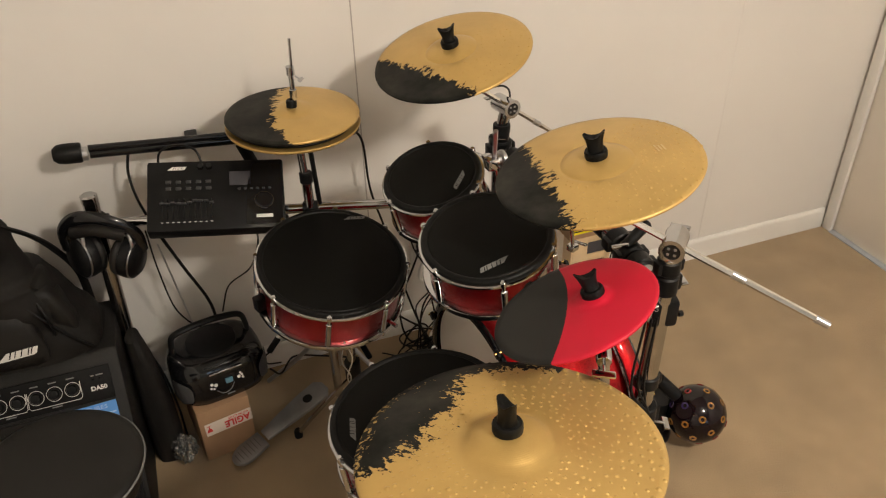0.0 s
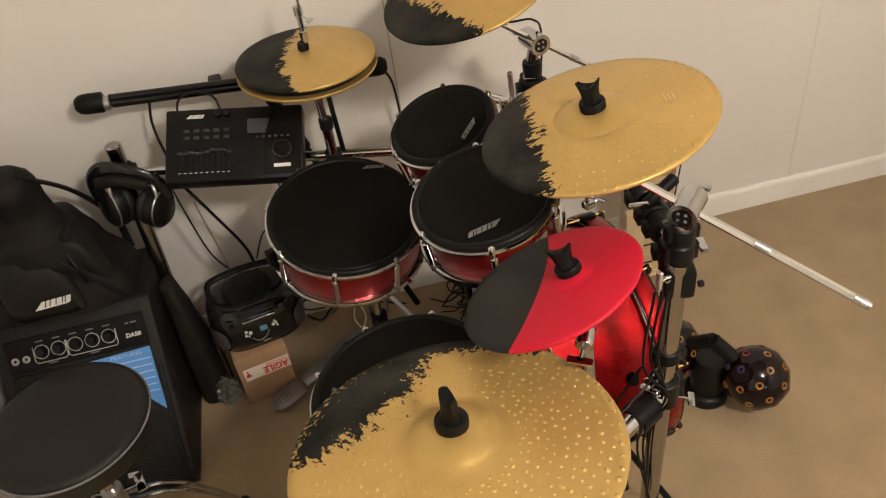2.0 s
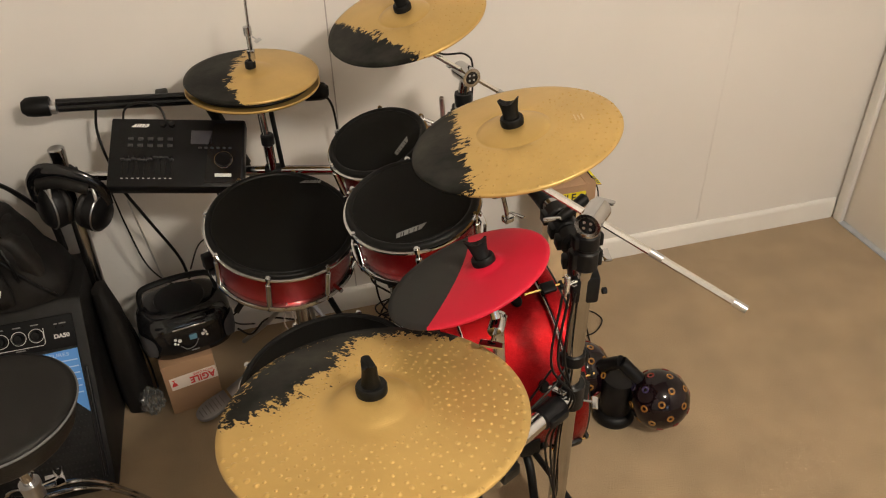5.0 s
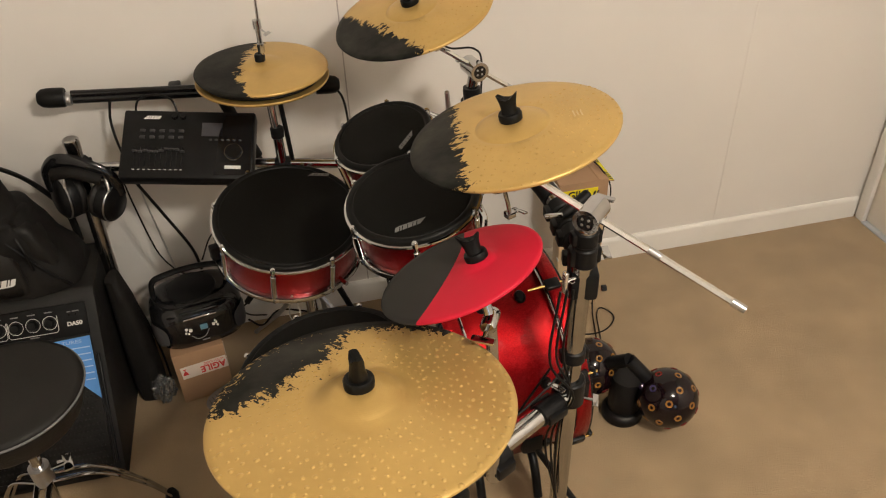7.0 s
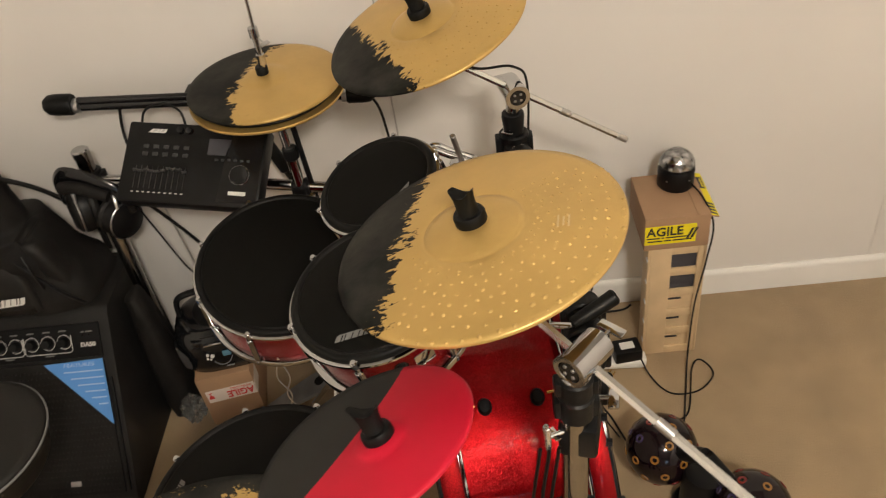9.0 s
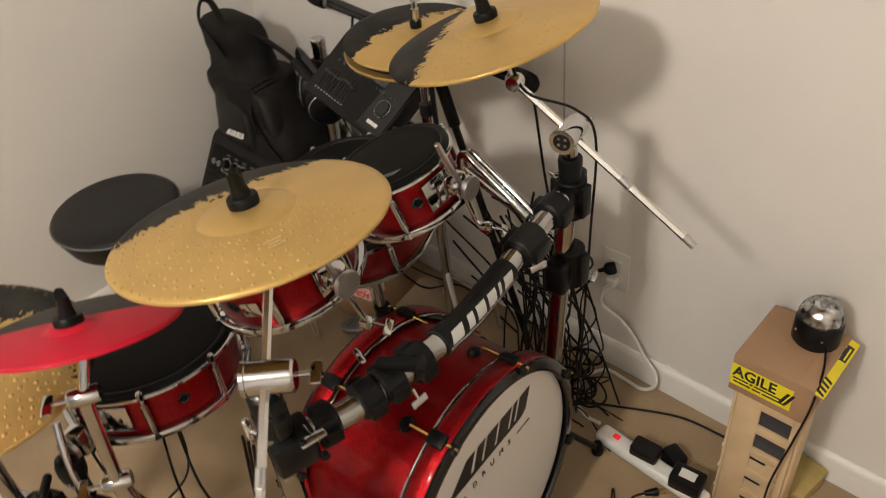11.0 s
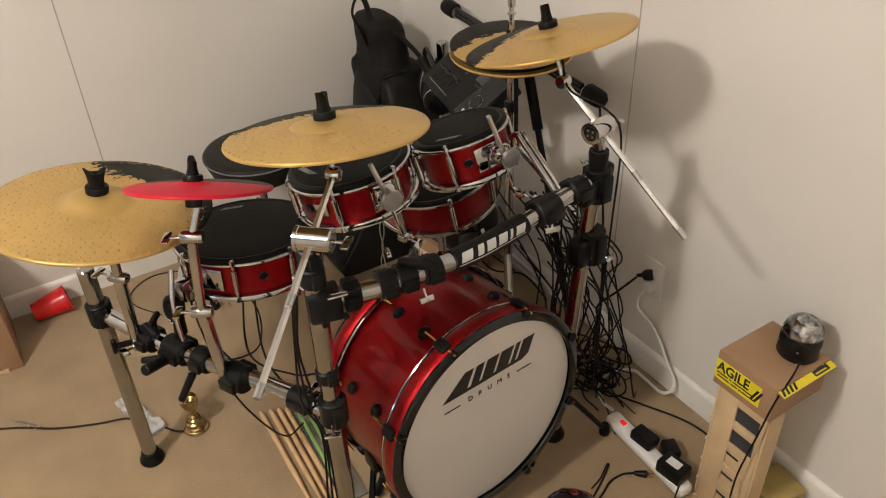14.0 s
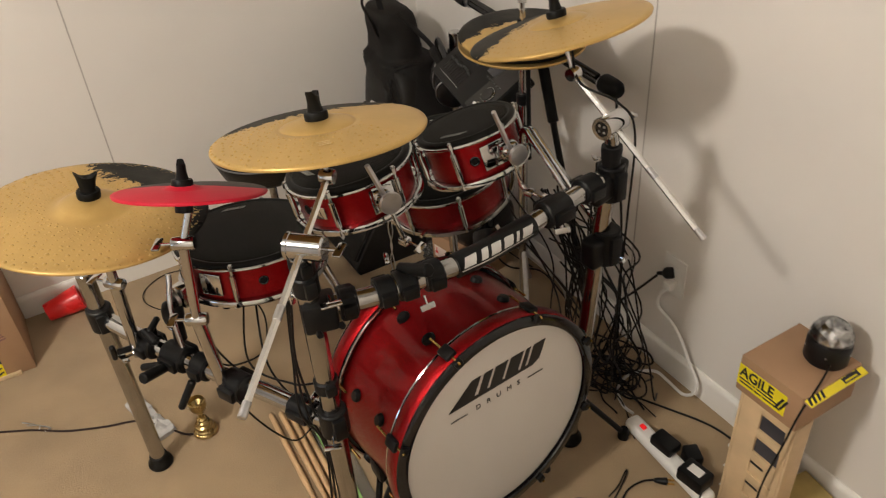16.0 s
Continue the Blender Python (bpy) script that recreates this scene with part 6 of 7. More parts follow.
def wooden_tower():
    ob = thing("wooden_tower", Matrix.Translation((1.425, 2.4935, 0)), "narrow pale wood tower with dark square openings", "shelf tower")
    W, D, H = 0.138, 0.051, 0.372
    part("side_panel", block((0.006, D, H), Matrix.Translation((-W / 2 + 0.003, 0, H / 2)), 0.001), pale_wood, ob)
    part("side_panel", block((0.006, D, H), Matrix.Translation((W / 2 - 0.003, 0, H / 2)), 0.001), pale_wood, ob)
    part("back_panel", block((W - 0.0124, 0.005, H), Matrix.Translation((0, D / 2 - 0.003, H / 2)), 0.001), pale_wood, ob)
    part("front_panel", block((0.050, 0.006, H), Matrix.Translation((-W / 2 + 0.0315, -D / 2 + 0.003, H / 2)), 0.001), pale_wood, ob, "plain front board")
    part("front_stile", block((0.014, 0.006, H), Matrix.Translation((W / 2 - 0.0135, -D / 2 + 0.003, H / 2)), 0.001), pale_wood, ob)
    for k in range(6):
        z = 0.012 + k * (H - 0.024) / 5
        part("rail", block((0.0705, 0.006, 0.024), Matrix.Translation((0.0133, -D / 2 + 0.0034, z)), 0.0008), pale_wood, ob, "narrow front rail")
        if k < 5:
            part("shelf", block((W - 0.014, D - 0.03, 0.004), Matrix.Translation((0, 0.006, z)), 0), pale_wood, ob)
    for k in range(5):
        z = 0.012 + (k + 0.5) * (H - 0.024) / 5
        if k > 2:
            # Upper openings: a dark sheet imitates the shaded wall seen through them.
            part("opening_shade", block((0.070, 0.002, 0.05), Matrix.Translation((0.0133, -D / 2 + 0.0075, z)), 0), dark_window, ob, "dark sheet standing in for shade in the opening")
        else:
            part("panel", block((0.070, 0.004, 0.05), Matrix.Translation((0.0133, -D / 2 + 0.0065, z)), 0), pale_wood, ob, "recessed wood panel")
            part("slot", block((0.036, 0.003, 0.005), Matrix.Translation((0.002, -D / 2 + 0.0042, z + 0.012)), 0), black_print, ob, "thin dark slot")
        part("tab", block((0.002, 0.014, 0.008), Matrix.Translation((-W / 2 - 0.001, -0.02, z + 0.01)), 0.0006), white_print, ob, "small pale tab")
    part("top_panel", block((W, D, 0.006), Matrix.Translation((0, 0, H - 0.0005)), 0.001), pale_wood, ob)


wooden_tower()

tin = thing("storage_box", pose(1.476, 2.606, 0, 0, 0, -8), "small olive yellow box on the carpet behind the wooden tower", "box")
part("body", block((0.092, 0.104, 0.046), Matrix.Translation((0, 0, 0.023)), 0.006, None, 3), olive_card, tin, "olive yellow body")
part("lid", block((0.096, 0.108, 0.014), Matrix.Translation((0, 0, 0.0505)), 0.005, None, 3), olive_card, tin, "shallow olive lid")


def tape_strip(ob, length, m, words):
    part("tape", block((length, 0.054 if words else 0.036, 0.0008), m, 0), yellow_tape, ob, "yellow and black warning tape")
    if words:
        word = lettering("AGILE", 0.026, 0.0003, bold=0.0009, width=length * 0.72)
        word.transform(m @ Matrix.Translation((-length * 0.11, 0.009, 0.0006)))
        part("printed_word", word, black_print, ob, "black printed warning")
        for y, x0, x1 in ((-0.0085, -0.46, -0.20), (-0.0085, -0.17, -0.12), (-0.0085, -0.09, 0.36), (-0.0175, -0.44, -0.15), (-0.0175, -0.12, 0.02), (-0.0175, 0.05, 0.42)):
            part("printed_bar", block((length * (x1 - x0), 0.0036, 0.0005), m @ Matrix.Translation((length * (x0 + x1) / 2, y, 0.0006)), 0), black_print, ob)
        xs = [length * 0.31, length * 0.31 + 0.009]
    else:
        xs = [-length * 0.49 + 0.012 * i for i in range(4)]
        part("printed_panel", block((0.046, 0.028, 0.0005), m @ Matrix.Translation((length * 0.26, 0, 0.0006)), 0), black_print, ob)
        for x, y, w, h in ((0.15, 0.004, 0.007, 0.010), (0.20, 0.005, 0.004, 0.012), (0.27, 0.004, 0.010, 0.006), (0.35, 0.004, 0.007, 0.010), (0.25, -0.009, 0.034, 0.003)):
            part("pale_mark", block((w, h, 0.0005), m @ Matrix.Translation((length * x, y, 0.0010)), 0), yellow_tape, ob)
    for x in xs:
        part("printed_stripe", prism([(x, -0.015), (x + 0.006, -0.015), (x + 0.018, 0.015), (x + 0.012, 0.015)], 0.0009, None, m), black_print, ob)


def tall_carton():
    m = Matrix.Translation((1.418, 2.548, 0.374))
    ob = taped_carton("cardboard_box", m, (0.150, 0.172, 0.094), "brown carton with yellow fragile tape on the wooden tower")
    tape_strip(ob, 0.118, Matrix.Translation((-0.0155, -0.0864, 0.045)) @ pose(0, 0, 0, 90, 0, 0), True)
    fm = Matrix.Translation((0.046, 0, 0.0934)) @ pose(0, 0, 0, 0, 14, 0)
    part("flap", block((0.050, 0.170, 0.003), fm @ Matrix.Translation((0.023, 0, 0.0005)), 0.0008), cardboard, ob, "loose top flap")
    tape_strip(ob, 0.166, fm @ Matrix.Translation((0.029, 0.0, 0.0026)) @ pose(0, 0, 0, 0, 0, 90), False)


tall_carton()


def crystal_lamp():
    ob = thing("crystal_lamp", Matrix.Translation((1.440, 2.590, 0.468)), "small black lamp with a clear faceted dome on the carton", "party lamp")
    part("base", lathe([(0, 0), (0.040, 0), (0.043, 0.004), (0.043, 0.048), (0.039, 0.056), (0, 0.056)], 36), black_plastic, ob, "round black base")
    dome = bmesh.new()
    bmesh.ops.create_icosphere(dome, subdivisions=3, radius=0.042)
    bmesh.ops.delete(dome, geom=[v for v in dome.verts if v.co.z < -0.002], context="VERTS")
    dome.transform(Matrix.Translation((0, 0, 0.056)))
    part("dome", dome, dome_clear, ob, "clear faceted dome", sharp=1)
    inner = bmesh.new()
    bmesh.ops.create_icosphere(inner, subdivisions=2, radius=0.034, matrix=Matrix.Translation((0, 0, 0.056)))
    part("cap", lathe([(0.010, 0.0), (0.009, 0.002), (0.004, 0.003), (0.003, 0.001), (0, 0.001)], 20, None, Matrix.Translation((0, 0, 0.0957))), dome_clear, ob, "clear round top button")
    for k in range(5):
        a = radians(-60 + 72 * k)
        part("screw", lathe([(0.0022, 0), (0.002, 0.0012), (0, 0.0014)], 10, None, framed((0.0432 * math.cos(a), 0.0432 * math.sin(a), 0.032), (math.cos(a), math.sin(a), 0))), steel, ob, "small steel screw")
    part("reflector", inner, dark_mirror, ob, "mirrored core", sharp=5)


crystal_lamp()

# ---- power, outlet, cables ----


def power_strip():
    a, b = Vector((1.066, 2.456, 0)), Vector((1.360, 2.438, 0))
    d = (b - a).normalized()
    m = framed((a + b) / 2, (0, 0, 1), math.degrees(math.atan2(d.y, d.x)))
    ob = thing("power_strip", m, "white power strip with a lit red switch on the carpet", "power strip")
    ln = (b - a).length
    part("body", block((ln, 0.046, 0.036), Matrix.Translation((0, 0, 0.018)), 0.014, None, 4), white_plastic, ob, "white plastic body")
    part("switch", block((0.017, 0.012, 0.007), Matrix.Translation((-ln / 2 + 0.050, 0, 0.038)), 0.002), red_light, ob, "lit red rocker switch")
    for i in range(4):
        part("socket", block((0.026, 0.026, 0.0012), Matrix.Translation((-ln / 2 + 0.095 + i * 0.045, 0, 0.0362)), 0.0004), white_print, ob)
    return m, ln


STRIP, SL = power_strip()


def adapter(m, size, label, paper):
    ob = thing("power_adapter", m, label, "power adapter", "power adapters")
    part("body", block(size, Matrix.Translation((0, 0, size[2] / 2)), 0.006), black_plastic, ob, "black plastic body")
    if paper:
        part("sticker", block((size[0] * 0.5, size[1] * 0.45, 0.0006), Matrix.Translation((0, 0, size[2] + 0.0003)), 0), white_print, ob, "white rating sticker")


adapter(STRIP @ pose(-0.02, 0.005, 0.0372, 0, 0, 8), (0.066, 0.044, 0.030), "black plug-in power adapter on the strip", False)
adapter(STRIP @ pose(0.095, -0.004, 0.0372, 0, 0, 10), (0.072, 0.052, 0.040), "black power adapter with a white sticker", True)
adapter(STRIP @ pose(0.03, 0.05, 0.0, 0, 0, -20), (0.05, 0.04, 0.045), "small black plug beside the power strip", False)


def outlet():
    ob = thing("wall_outlet", Matrix.Translation((0.950, YN, 0.322)), "white wall outlet with a black plug", "wall outlet")
    part("cover_plate", block((0.075, 0.006, 0.118), Matrix.Translation((0, -0.003, 0)), 0.003), white_plastic, ob, "white cover plate")
    for z in (-0.02, 0.02):
        part("socket", block((0.034, 0.004, 0.028), Matrix.Translation((0, -0.007, z)), 0.006), white_print, ob)
    part("plug", lathe([(0, 0), (0.0135, 0), (0.0155, 0.004), (0.0155, 0.020), (0.012, 0.026), (0.006, 0.030), (0.0045, 0.044), (0, 0.044)], 18, None, framed((0.004, -0.010, 0.016), (-0.75, -0.62, -0.22))), black_plastic, ob, "tapered black plug")
    part("plug", block((0.026, 0.022, 0.024), Matrix.Translation((0.002, -0.020, -0.022)), 0.005), white_plastic, ob, "white plug")


outlet()


def cable(points, r=0.0025, mat=None, label="thin black cable", group="loose cables"):
    ob = tagged(part("cable", sweep(points, r, 7, smooth=7), mat or black_cable), label, "cable", group)
    return ob


Z = 0.004
cable([(0.70, 1.53, 0.60), (0.62, 1.60, 0.57), (0.55, 1.66, 0.50), (0.56, 1.70, 0.40), (0.66, 1.66, 0.38), (0.74, 1.58, 0.44), (0.77, 1.53, 0.50)], 0.0022, None, "looped grey drum cable under the floor tom")
cable([(0.71, 1.64, 0.60), (0.88, 1.585, 0.560), (1.00, 1.63, 0.575), (1.05, 1.66, 0.60)], 0.0022, None, "thin drum cable under the floor tom")
cable([(0.960, 2.658, 0.298), (0.938, 2.652, 0.272), (0.929, 2.652, 0.240), (0.936, 2.655, 0.212), (0.980, 2.660, 0.190), (1.022, 2.660, 0.155), (1.060, 2.656, 0.108), (1.098, 2.652, 0.072), (1.104, 2.640, 0.040), (1.072, 2.636, 0.012), (1.012, 2.642, 0.007), (0.965, 2.640, 0.007), (0.938, 2.598, 0.007), (0.936, 2.550, 0.007), (0.964, 2.503, 0.008), (1.015, 2.477, 0.012), (1.055, 2.474, 0.020)], 0.0046, white_plastic, "white power cable from the outlet")
cable([(0.925, 2.640, 0.326), (0.880, 2.615, 0.255), (0.835, 2.600, 0.190), (0.835, 2.598, 0.150), (0.870, 2.606, 0.105), (0.915, 2.615, 0.055), (0.935, 2.600, 0.012), (0.920, 2.55, Z), (0.96, 2.50, Z)], 0.0034, None, "black power cable from the outlet")
cable([(0.840, 2.595, 0.16), (0.850, 2.59, 0.08), (0.880, 2.60, 0.020), (0.935, 2.632, 0.014), (0.945, 2.645, 0.030), (0.915, 2.640, 0.050), (0.870, 2.610, 0.045), (0.84, 2.58, 0.02)], 0.0032, None, "black cable looped on the carpet")
cable([(0.95, 2.50, Z), (1.08, 2.57, Z), (1.20, 2.625, Z), (1.33, 2.636, Z), (1.36, 2.638, 0.02)], 0.003, None, "black cable along the baseboard")
rng = random.Random(21)
for i in range(17):
    x, y = 0.985 + rng.uniform(-0.05, 0.03), 2.335 + rng.uniform(-0.07, 0.02)
    z0 = rng.uniform(0.55, 0.76)
    pts = [(x - rng.uniform(0, 0.10), y - rng.uniform(-0.02, 0.10), z0)]
    for k in range(1, 4):
        f = k / 4
        pts.append((x - 0.03 * f + rng.uniform(-0.03, 0.016), y + 0.06 * f + rng.uniform(-0.035, 0.035), z0 * (1 - f) + rng.uniform(-0.02, 0.03)))
    ex, ey = 0.92 + rng.uniform(-0.08, 0.08), 2.48 + rng.uniform(-0.06, 0.09)
    pts += [(ex, ey, 0.02 + rng.uniform(0, 0.04)), (ex + rng.uniform(-0.10, 0.12), ey + rng.uniform(-0.06, 0.08), Z + 0.002)]
    cable(pts, rng.uniform(0.0018, 0.0030), None, "black drum cable hanging from the rack", "rack cables")
for i in range(7):
    cx, cy, rr = 0.93 + 0.05 * rng.uniform(-1, 1), 2.53 + 0.05 * rng.uniform(-1, 1), rng.uniform(0.04, 0.075)
    ph = rng.uniform(0, 6.28)
    cable([(cx + rr * math.cos(ph + k * 1.1), cy + rr * 0.75 * math.sin(ph + k * 1.1), Z + 0.008 * i + 0.006 * k) for k in range(7)], 0.0026, None, "coiled black cable on the carpet", "rack cables")
for i in range(16):
    x, y = 0.96 + rng.uniform(-0.10, 0.08), 2.32 + rng.uniform(-0.12, 0.10)
    z0 = rng.uniform(0.58, 0.74)
    pts = [(x + rng.uniform(-0.06, 0.06), y - rng.uniform(0.0, 0.10), z0)]
    for k in range(1, 4):
        f = k / 4
        pts.append((x + rng.uniform(-0.06, 0.06), y + 0.05 * k + rng.uniform(-0.05, 0.05), z0 * (1 - f) + rng.uniform(-0.03, 0.03)))
    ex, ey = 0.95 + rng.uniform(-0.12, 0.14), 2.50 + rng.uniform(-0.06, 0.10)
    pts += [(ex, ey, 0.02 + rng.uniform(0, 0.05)), (ex + rng.uniform(-0.08, 0.10), ey + rng.uniform(-0.06, 0.06), Z + 0.002)]
    cable(pts, rng.uniform(0.0018, 0.0030), None, "black drum cable hanging from the rack", "rack cables")
cable([(0.748, 2.614, 0.790), (0.772, 2.60, 0.75), (0.785, 2.61, 0.60), (0.82, 2.60, 0.45), (0.86, 2.58, 0.25), (0.92, 2.53, 0.02)], 0.0032, None, "black cable from the light bar")
cable([(0.94, 2.318, 1.03), (0.99, 2.30, 0.985), (1.06, 2.335, 0.96), (1.085, 2.36, 0.90), (1.075, 2.37, 0.70), (1.06, 2.38, 0.45), (1.02, 2.42, 0.1)], 0.0024, None, "thin cable down the crash arm")
for i in range(3):
    s = 0.012 * i
    cable([(1.05 - s, 1.65, 0.79), (1.035 - s, 1.64, 0.66 - s), (1.055, 1.645 - s, 0.55), (1.045 - s, 1.66, 0.40), (1.05, 1.66 - s, 0.2)], 0.0024, None, "black cable strapped to the rack post")
cable([(0.72, 1.66, 0.60), (0.82, 1.63, 0.48), (0.93, 1.66, 0.43), (1.02, 1.68, 0.50)], 0.0024, None, "slack black cable under the floor tom")
cable([(0.66, 1.55, 0.60), (0.70, 1.54, 0.53), (0.78, 1.58, 0.45), (0.92, 1.68, 0.40), (1.04, 1.70, 0.56)], 0.0024, None, "slack black cable under the floor tom")
cable([(0.64, 1.54, 0.66), (0.72, 1.53, 0.55), (0.76, 1.56, 0.35), (0.70, 1.66, 0.10), (0.60, 1.75, Z)], 0.0024, None, "slack black cable under the floor tom")
cable([(0.345, 1.375, Z), (0.303, 1.335, Z), (0.276, 1.259, Z), (0.229, 1.160, Z), (0.171, 1.079, Z), (0.124, 0.995, Z), (0.06, 0.88, Z)], 0.003, brown_cable, "black cable lying across the carpet")
cable([(0.345, 1.375, Z), (0.383, 1.406, Z), (0.430, 1.440, Z), (0.447, 1.470, Z)], 0.003, brown_cable, "black cable lying across the carpet")
cable([(1.335, 2.44, 0.055), (1.36, 2.39, 0.008), (1.40, 2.33, Z), (1.47, 2.33, Z), (1.52, 2.38, Z), (1.50, 2.43, Z), (1.47, 2.40, Z + 0.003), (1.43, 2.27, Z), (1.38, 2.23, Z), (1.36, 2.14, 0.02)], 0.0022, None, "thin black lamp cable looped on the carpet")
cable([(1.470, 2.560, 0.485), (1.487, 2.51, 0.475), (1.497, 2.455, 0.44), (1.487, 2.445, 0.34), (1.47, 2.44, 0.20), (1.465, 2.43, 0.03), (1.44, 2.34, Z), (1.40, 2.20, Z)], 0.0022, None, "thin black cable from the crystal lamp")
plug = thing("loose_plug", framed((1.252, 2.393, 0), (0, 0, 1), 48), "loose black two-pin plug lying on the carpet", "plug")
part("body", tube((-0.020, 0, 0.010), (0.012, 0, 0.010), 0.006, 0.010, 14, round_ends=0.002), black_plastic, plug, "tapered black plug body")
for y in (-0.006, 0.006):
    part("prong", block((0.017, 0.0016, 0.006), Matrix.Translation((0.0195, y, 0.010)), 0.0005), brass_pin, plug, "flat metal prong")
cable([(1.238, 2.378, 0.010), (1.222, 2.355, Z), (1.222, 2.313, Z), (1.240, 2.270, Z), (1.262, 2.20, Z), (1.275, 2.15, 0.008)], 0.0026, None, "short black plug cable on the carpet")
cable([(1.212, 2.26, Z), (1.200, 2.30, Z), (1.176, 2.345, Z), (1.188, 2.335, Z + 0.003), (1.215, 2.285, Z), (1.250, 2.21, Z)], 0.0020, None, "thin black cable looped on the carpet")
cable([(0.20, 2.60, 0.835), (0.188, 2.595, 0.78), (0.195, 2.57, 0.72), (0.215, 2.53, 0.67)], 0.0035, None, "black cable behind the sound module")
cable([(0.26, 2.53, 0.80), (0.27, 2.56, 0.838), (0.31, 2.565, 0.848), (0.35, 2.55, 0.835), (0.36, 2.53, 0.80)], 0.0028, None, "black cable behind the sound module")
cable([(0.20, 2.47, 0.69), (0.20, 2.52, 0.55), (0.21, 2.56, 0.40), (0.235, 2.57, 0.33), (0.27, 2.56, 0.30)], 0.0022, None, "thin black cable under the sound module")
cable([(0.225, 2.46, 0.69), (0.26, 2.53, 0.53), (0.30, 2.57, 0.385), (0.31, 2.58, 0.30)], 0.0042, None, "thick black cable under the sound module")
cable([(0.45, 2.40, 0.68), (0.445, 2.44, 0.60), (0.42, 2.53, 0.48), (0.36, 2.56, 0.42), (0.33, 2.50, 0.385)], 0.0022, None, "thin black cable under the sound module")
cable([(0.10, 2.50, 0.40), (0.13, 2.47, 0.33), (0.15, 2.46, 0.25), (0.16, 2.47, 0.12), (0.16, 2.48, Z)], 0.003, None, "black cable beside the amplifier")
cable([(0.42, 2.45, 0.19), (0.45, 2.50, 0.12), (0.50, 2.58, 0.10), (0.58, 2.60, 0.06), (0.70, 2.60, 0.01)], 0.003, None, "black cable behind the small carton")

for x, y, z in ((0.565, 2.065, 0.555), (0.475, 1.66, 0.585)):
    for s in (-1, 1):
        cable([(x, y, z), (x + 0.012 * s, y - 0.006, z - 0.05), (x - 0.004 * s, y - 0.008, z - 0.10), (x + 0.012 * s, y - 0.010, z - 0.15), (x + 0.006 * s, y - 0.008, z - 0.20)], 0.0016, steel, "thin wavy steel wire hanging under the drum", "steel wires")

jack = thing("jack_box", framed((0.412, 2.196, 0.612), (0, 0, 1), 20), "small black jack box plugged into the snare", "jack")
part("body", block((0.026, 0.022, 0.036), None, 0.004), black_plastic, jack, "black plastic body")
part("plug", tube((0.010, 0, 0.0), (0.034, 0.004, 0.006), 0.006, segs=12), steel, jack, "steel plug")
usb = thing("cable_plug", framed((0.440, 2.452, 0.270), (0.041, 0.0, 0.054), 90), "black cable plug with a pale metal tip", "plug")
part("body", block((0.012, 0.016, 0.052), None, 0.003), black_plastic, usb, "black plug body")
part("tip", block((0.005, 0.012, 0.016), Matrix.Translation((0, 0, 0.033)), 0.001), white_plastic, usb, "pale metal tip")
cable([(0.424, 2.452, 0.248), (0.405, 2.470, 0.215), (0.42, 2.52, 0.15), (0.46, 2.58, 0.09)], 0.0024, None, "thin black cable of the loose plug")
cable([(-0.10, 1.55, Z), (-0.20, 1.49, Z), (-0.27, 1.49, Z), (-0.32, 1.54, Z), (-0.335, 1.60, Z), (-0.30, 1.68, Z), (-0.20, 1.72, Z)], 0.0018, None, "thin grey cable looped on the carpet")

# ---- things on the floor ----


def plastic_bag():
    bm = bmesh.new()
    bmesh.ops.create_icosphere(bm, subdivisions=4, radius=1)
    for v in bm.verts:
        k = 1 + 0.35 * noise.noise(v.co * 2.6) + 0.22 * noise.noise(v.co * 7)
        v.co = Vector((v.co.x * 0.030 * k, v.co.y * 0.030 * k, 0.04 + v.co.z * 0.040 * k))
    low = min(v.co.z for v in bm.verts)
    bm.transform(Matrix.Translation((0.155, 2.385, -low)))
    tagged(part("plastic_bag", bm, clear_bag, sharp=20), "crumpled clear plastic bag beside the small carton", "plastic bag")


plastic_bag()


def black_pouch():
    tagged(part("cloth_pouch", soft_body([((0.115, 2.44, 0.0), 0.035, 0.045, 0), ((0.115, 2.44, 0.06), 0.04, 0.05, 0), ((0.112, 2.45, 0.20), 0.034, 0.045, 0), ((0.108, 2.46, 0.32), 0.028, 0.04, 0), ((0.10, 2.47, 0.40), 0.015, 0.03, 0)], 3, 0.008),
                black_cloth, sharp=80), "black cloth pouch hanging beside the amplifier", "pouch")


black_pouch()


def brass_candlestick():
    ob = thing("brass_candlestick", Matrix.Translation((0.447, 1.492, 0)), "turned brass candlestick with a bell foot on the carpet", "candlestick")
    part("foot", lathe([(0, 0.0), (0.032, 0.0), (0.034, 0.004), (0.032, 0.009), (0.0285, 0.011), (0.0285, 0.016), (0.025, 0.020), (0.0245, 0.030), (0.019, 0.034), (0.0185, 0.041), (0.013, 0.046), (0.0145, 0.052), (0.010, 0.057), (0, 0.057)], 32), brass, ob, "stepped bell foot")
    part("stem", lathe([(0, 0.055), (0.0085, 0.055), (0.0075, 0.068), (0.011, 0.075), (0.008, 0.082), (0, 0.082)], 24), brass, ob, "turned brass stem")
    part("cup", lathe([(0, 0.080), (0.010, 0.080), (0.020, 0.088), (0.0245, 0.102), (0.0235, 0.118), (0.0215, 0.119), (0.0205, 0.104), (0.010, 0.094), (0, 0.093)], 28), brass, ob, "round brass cup")


brass_candlestick()


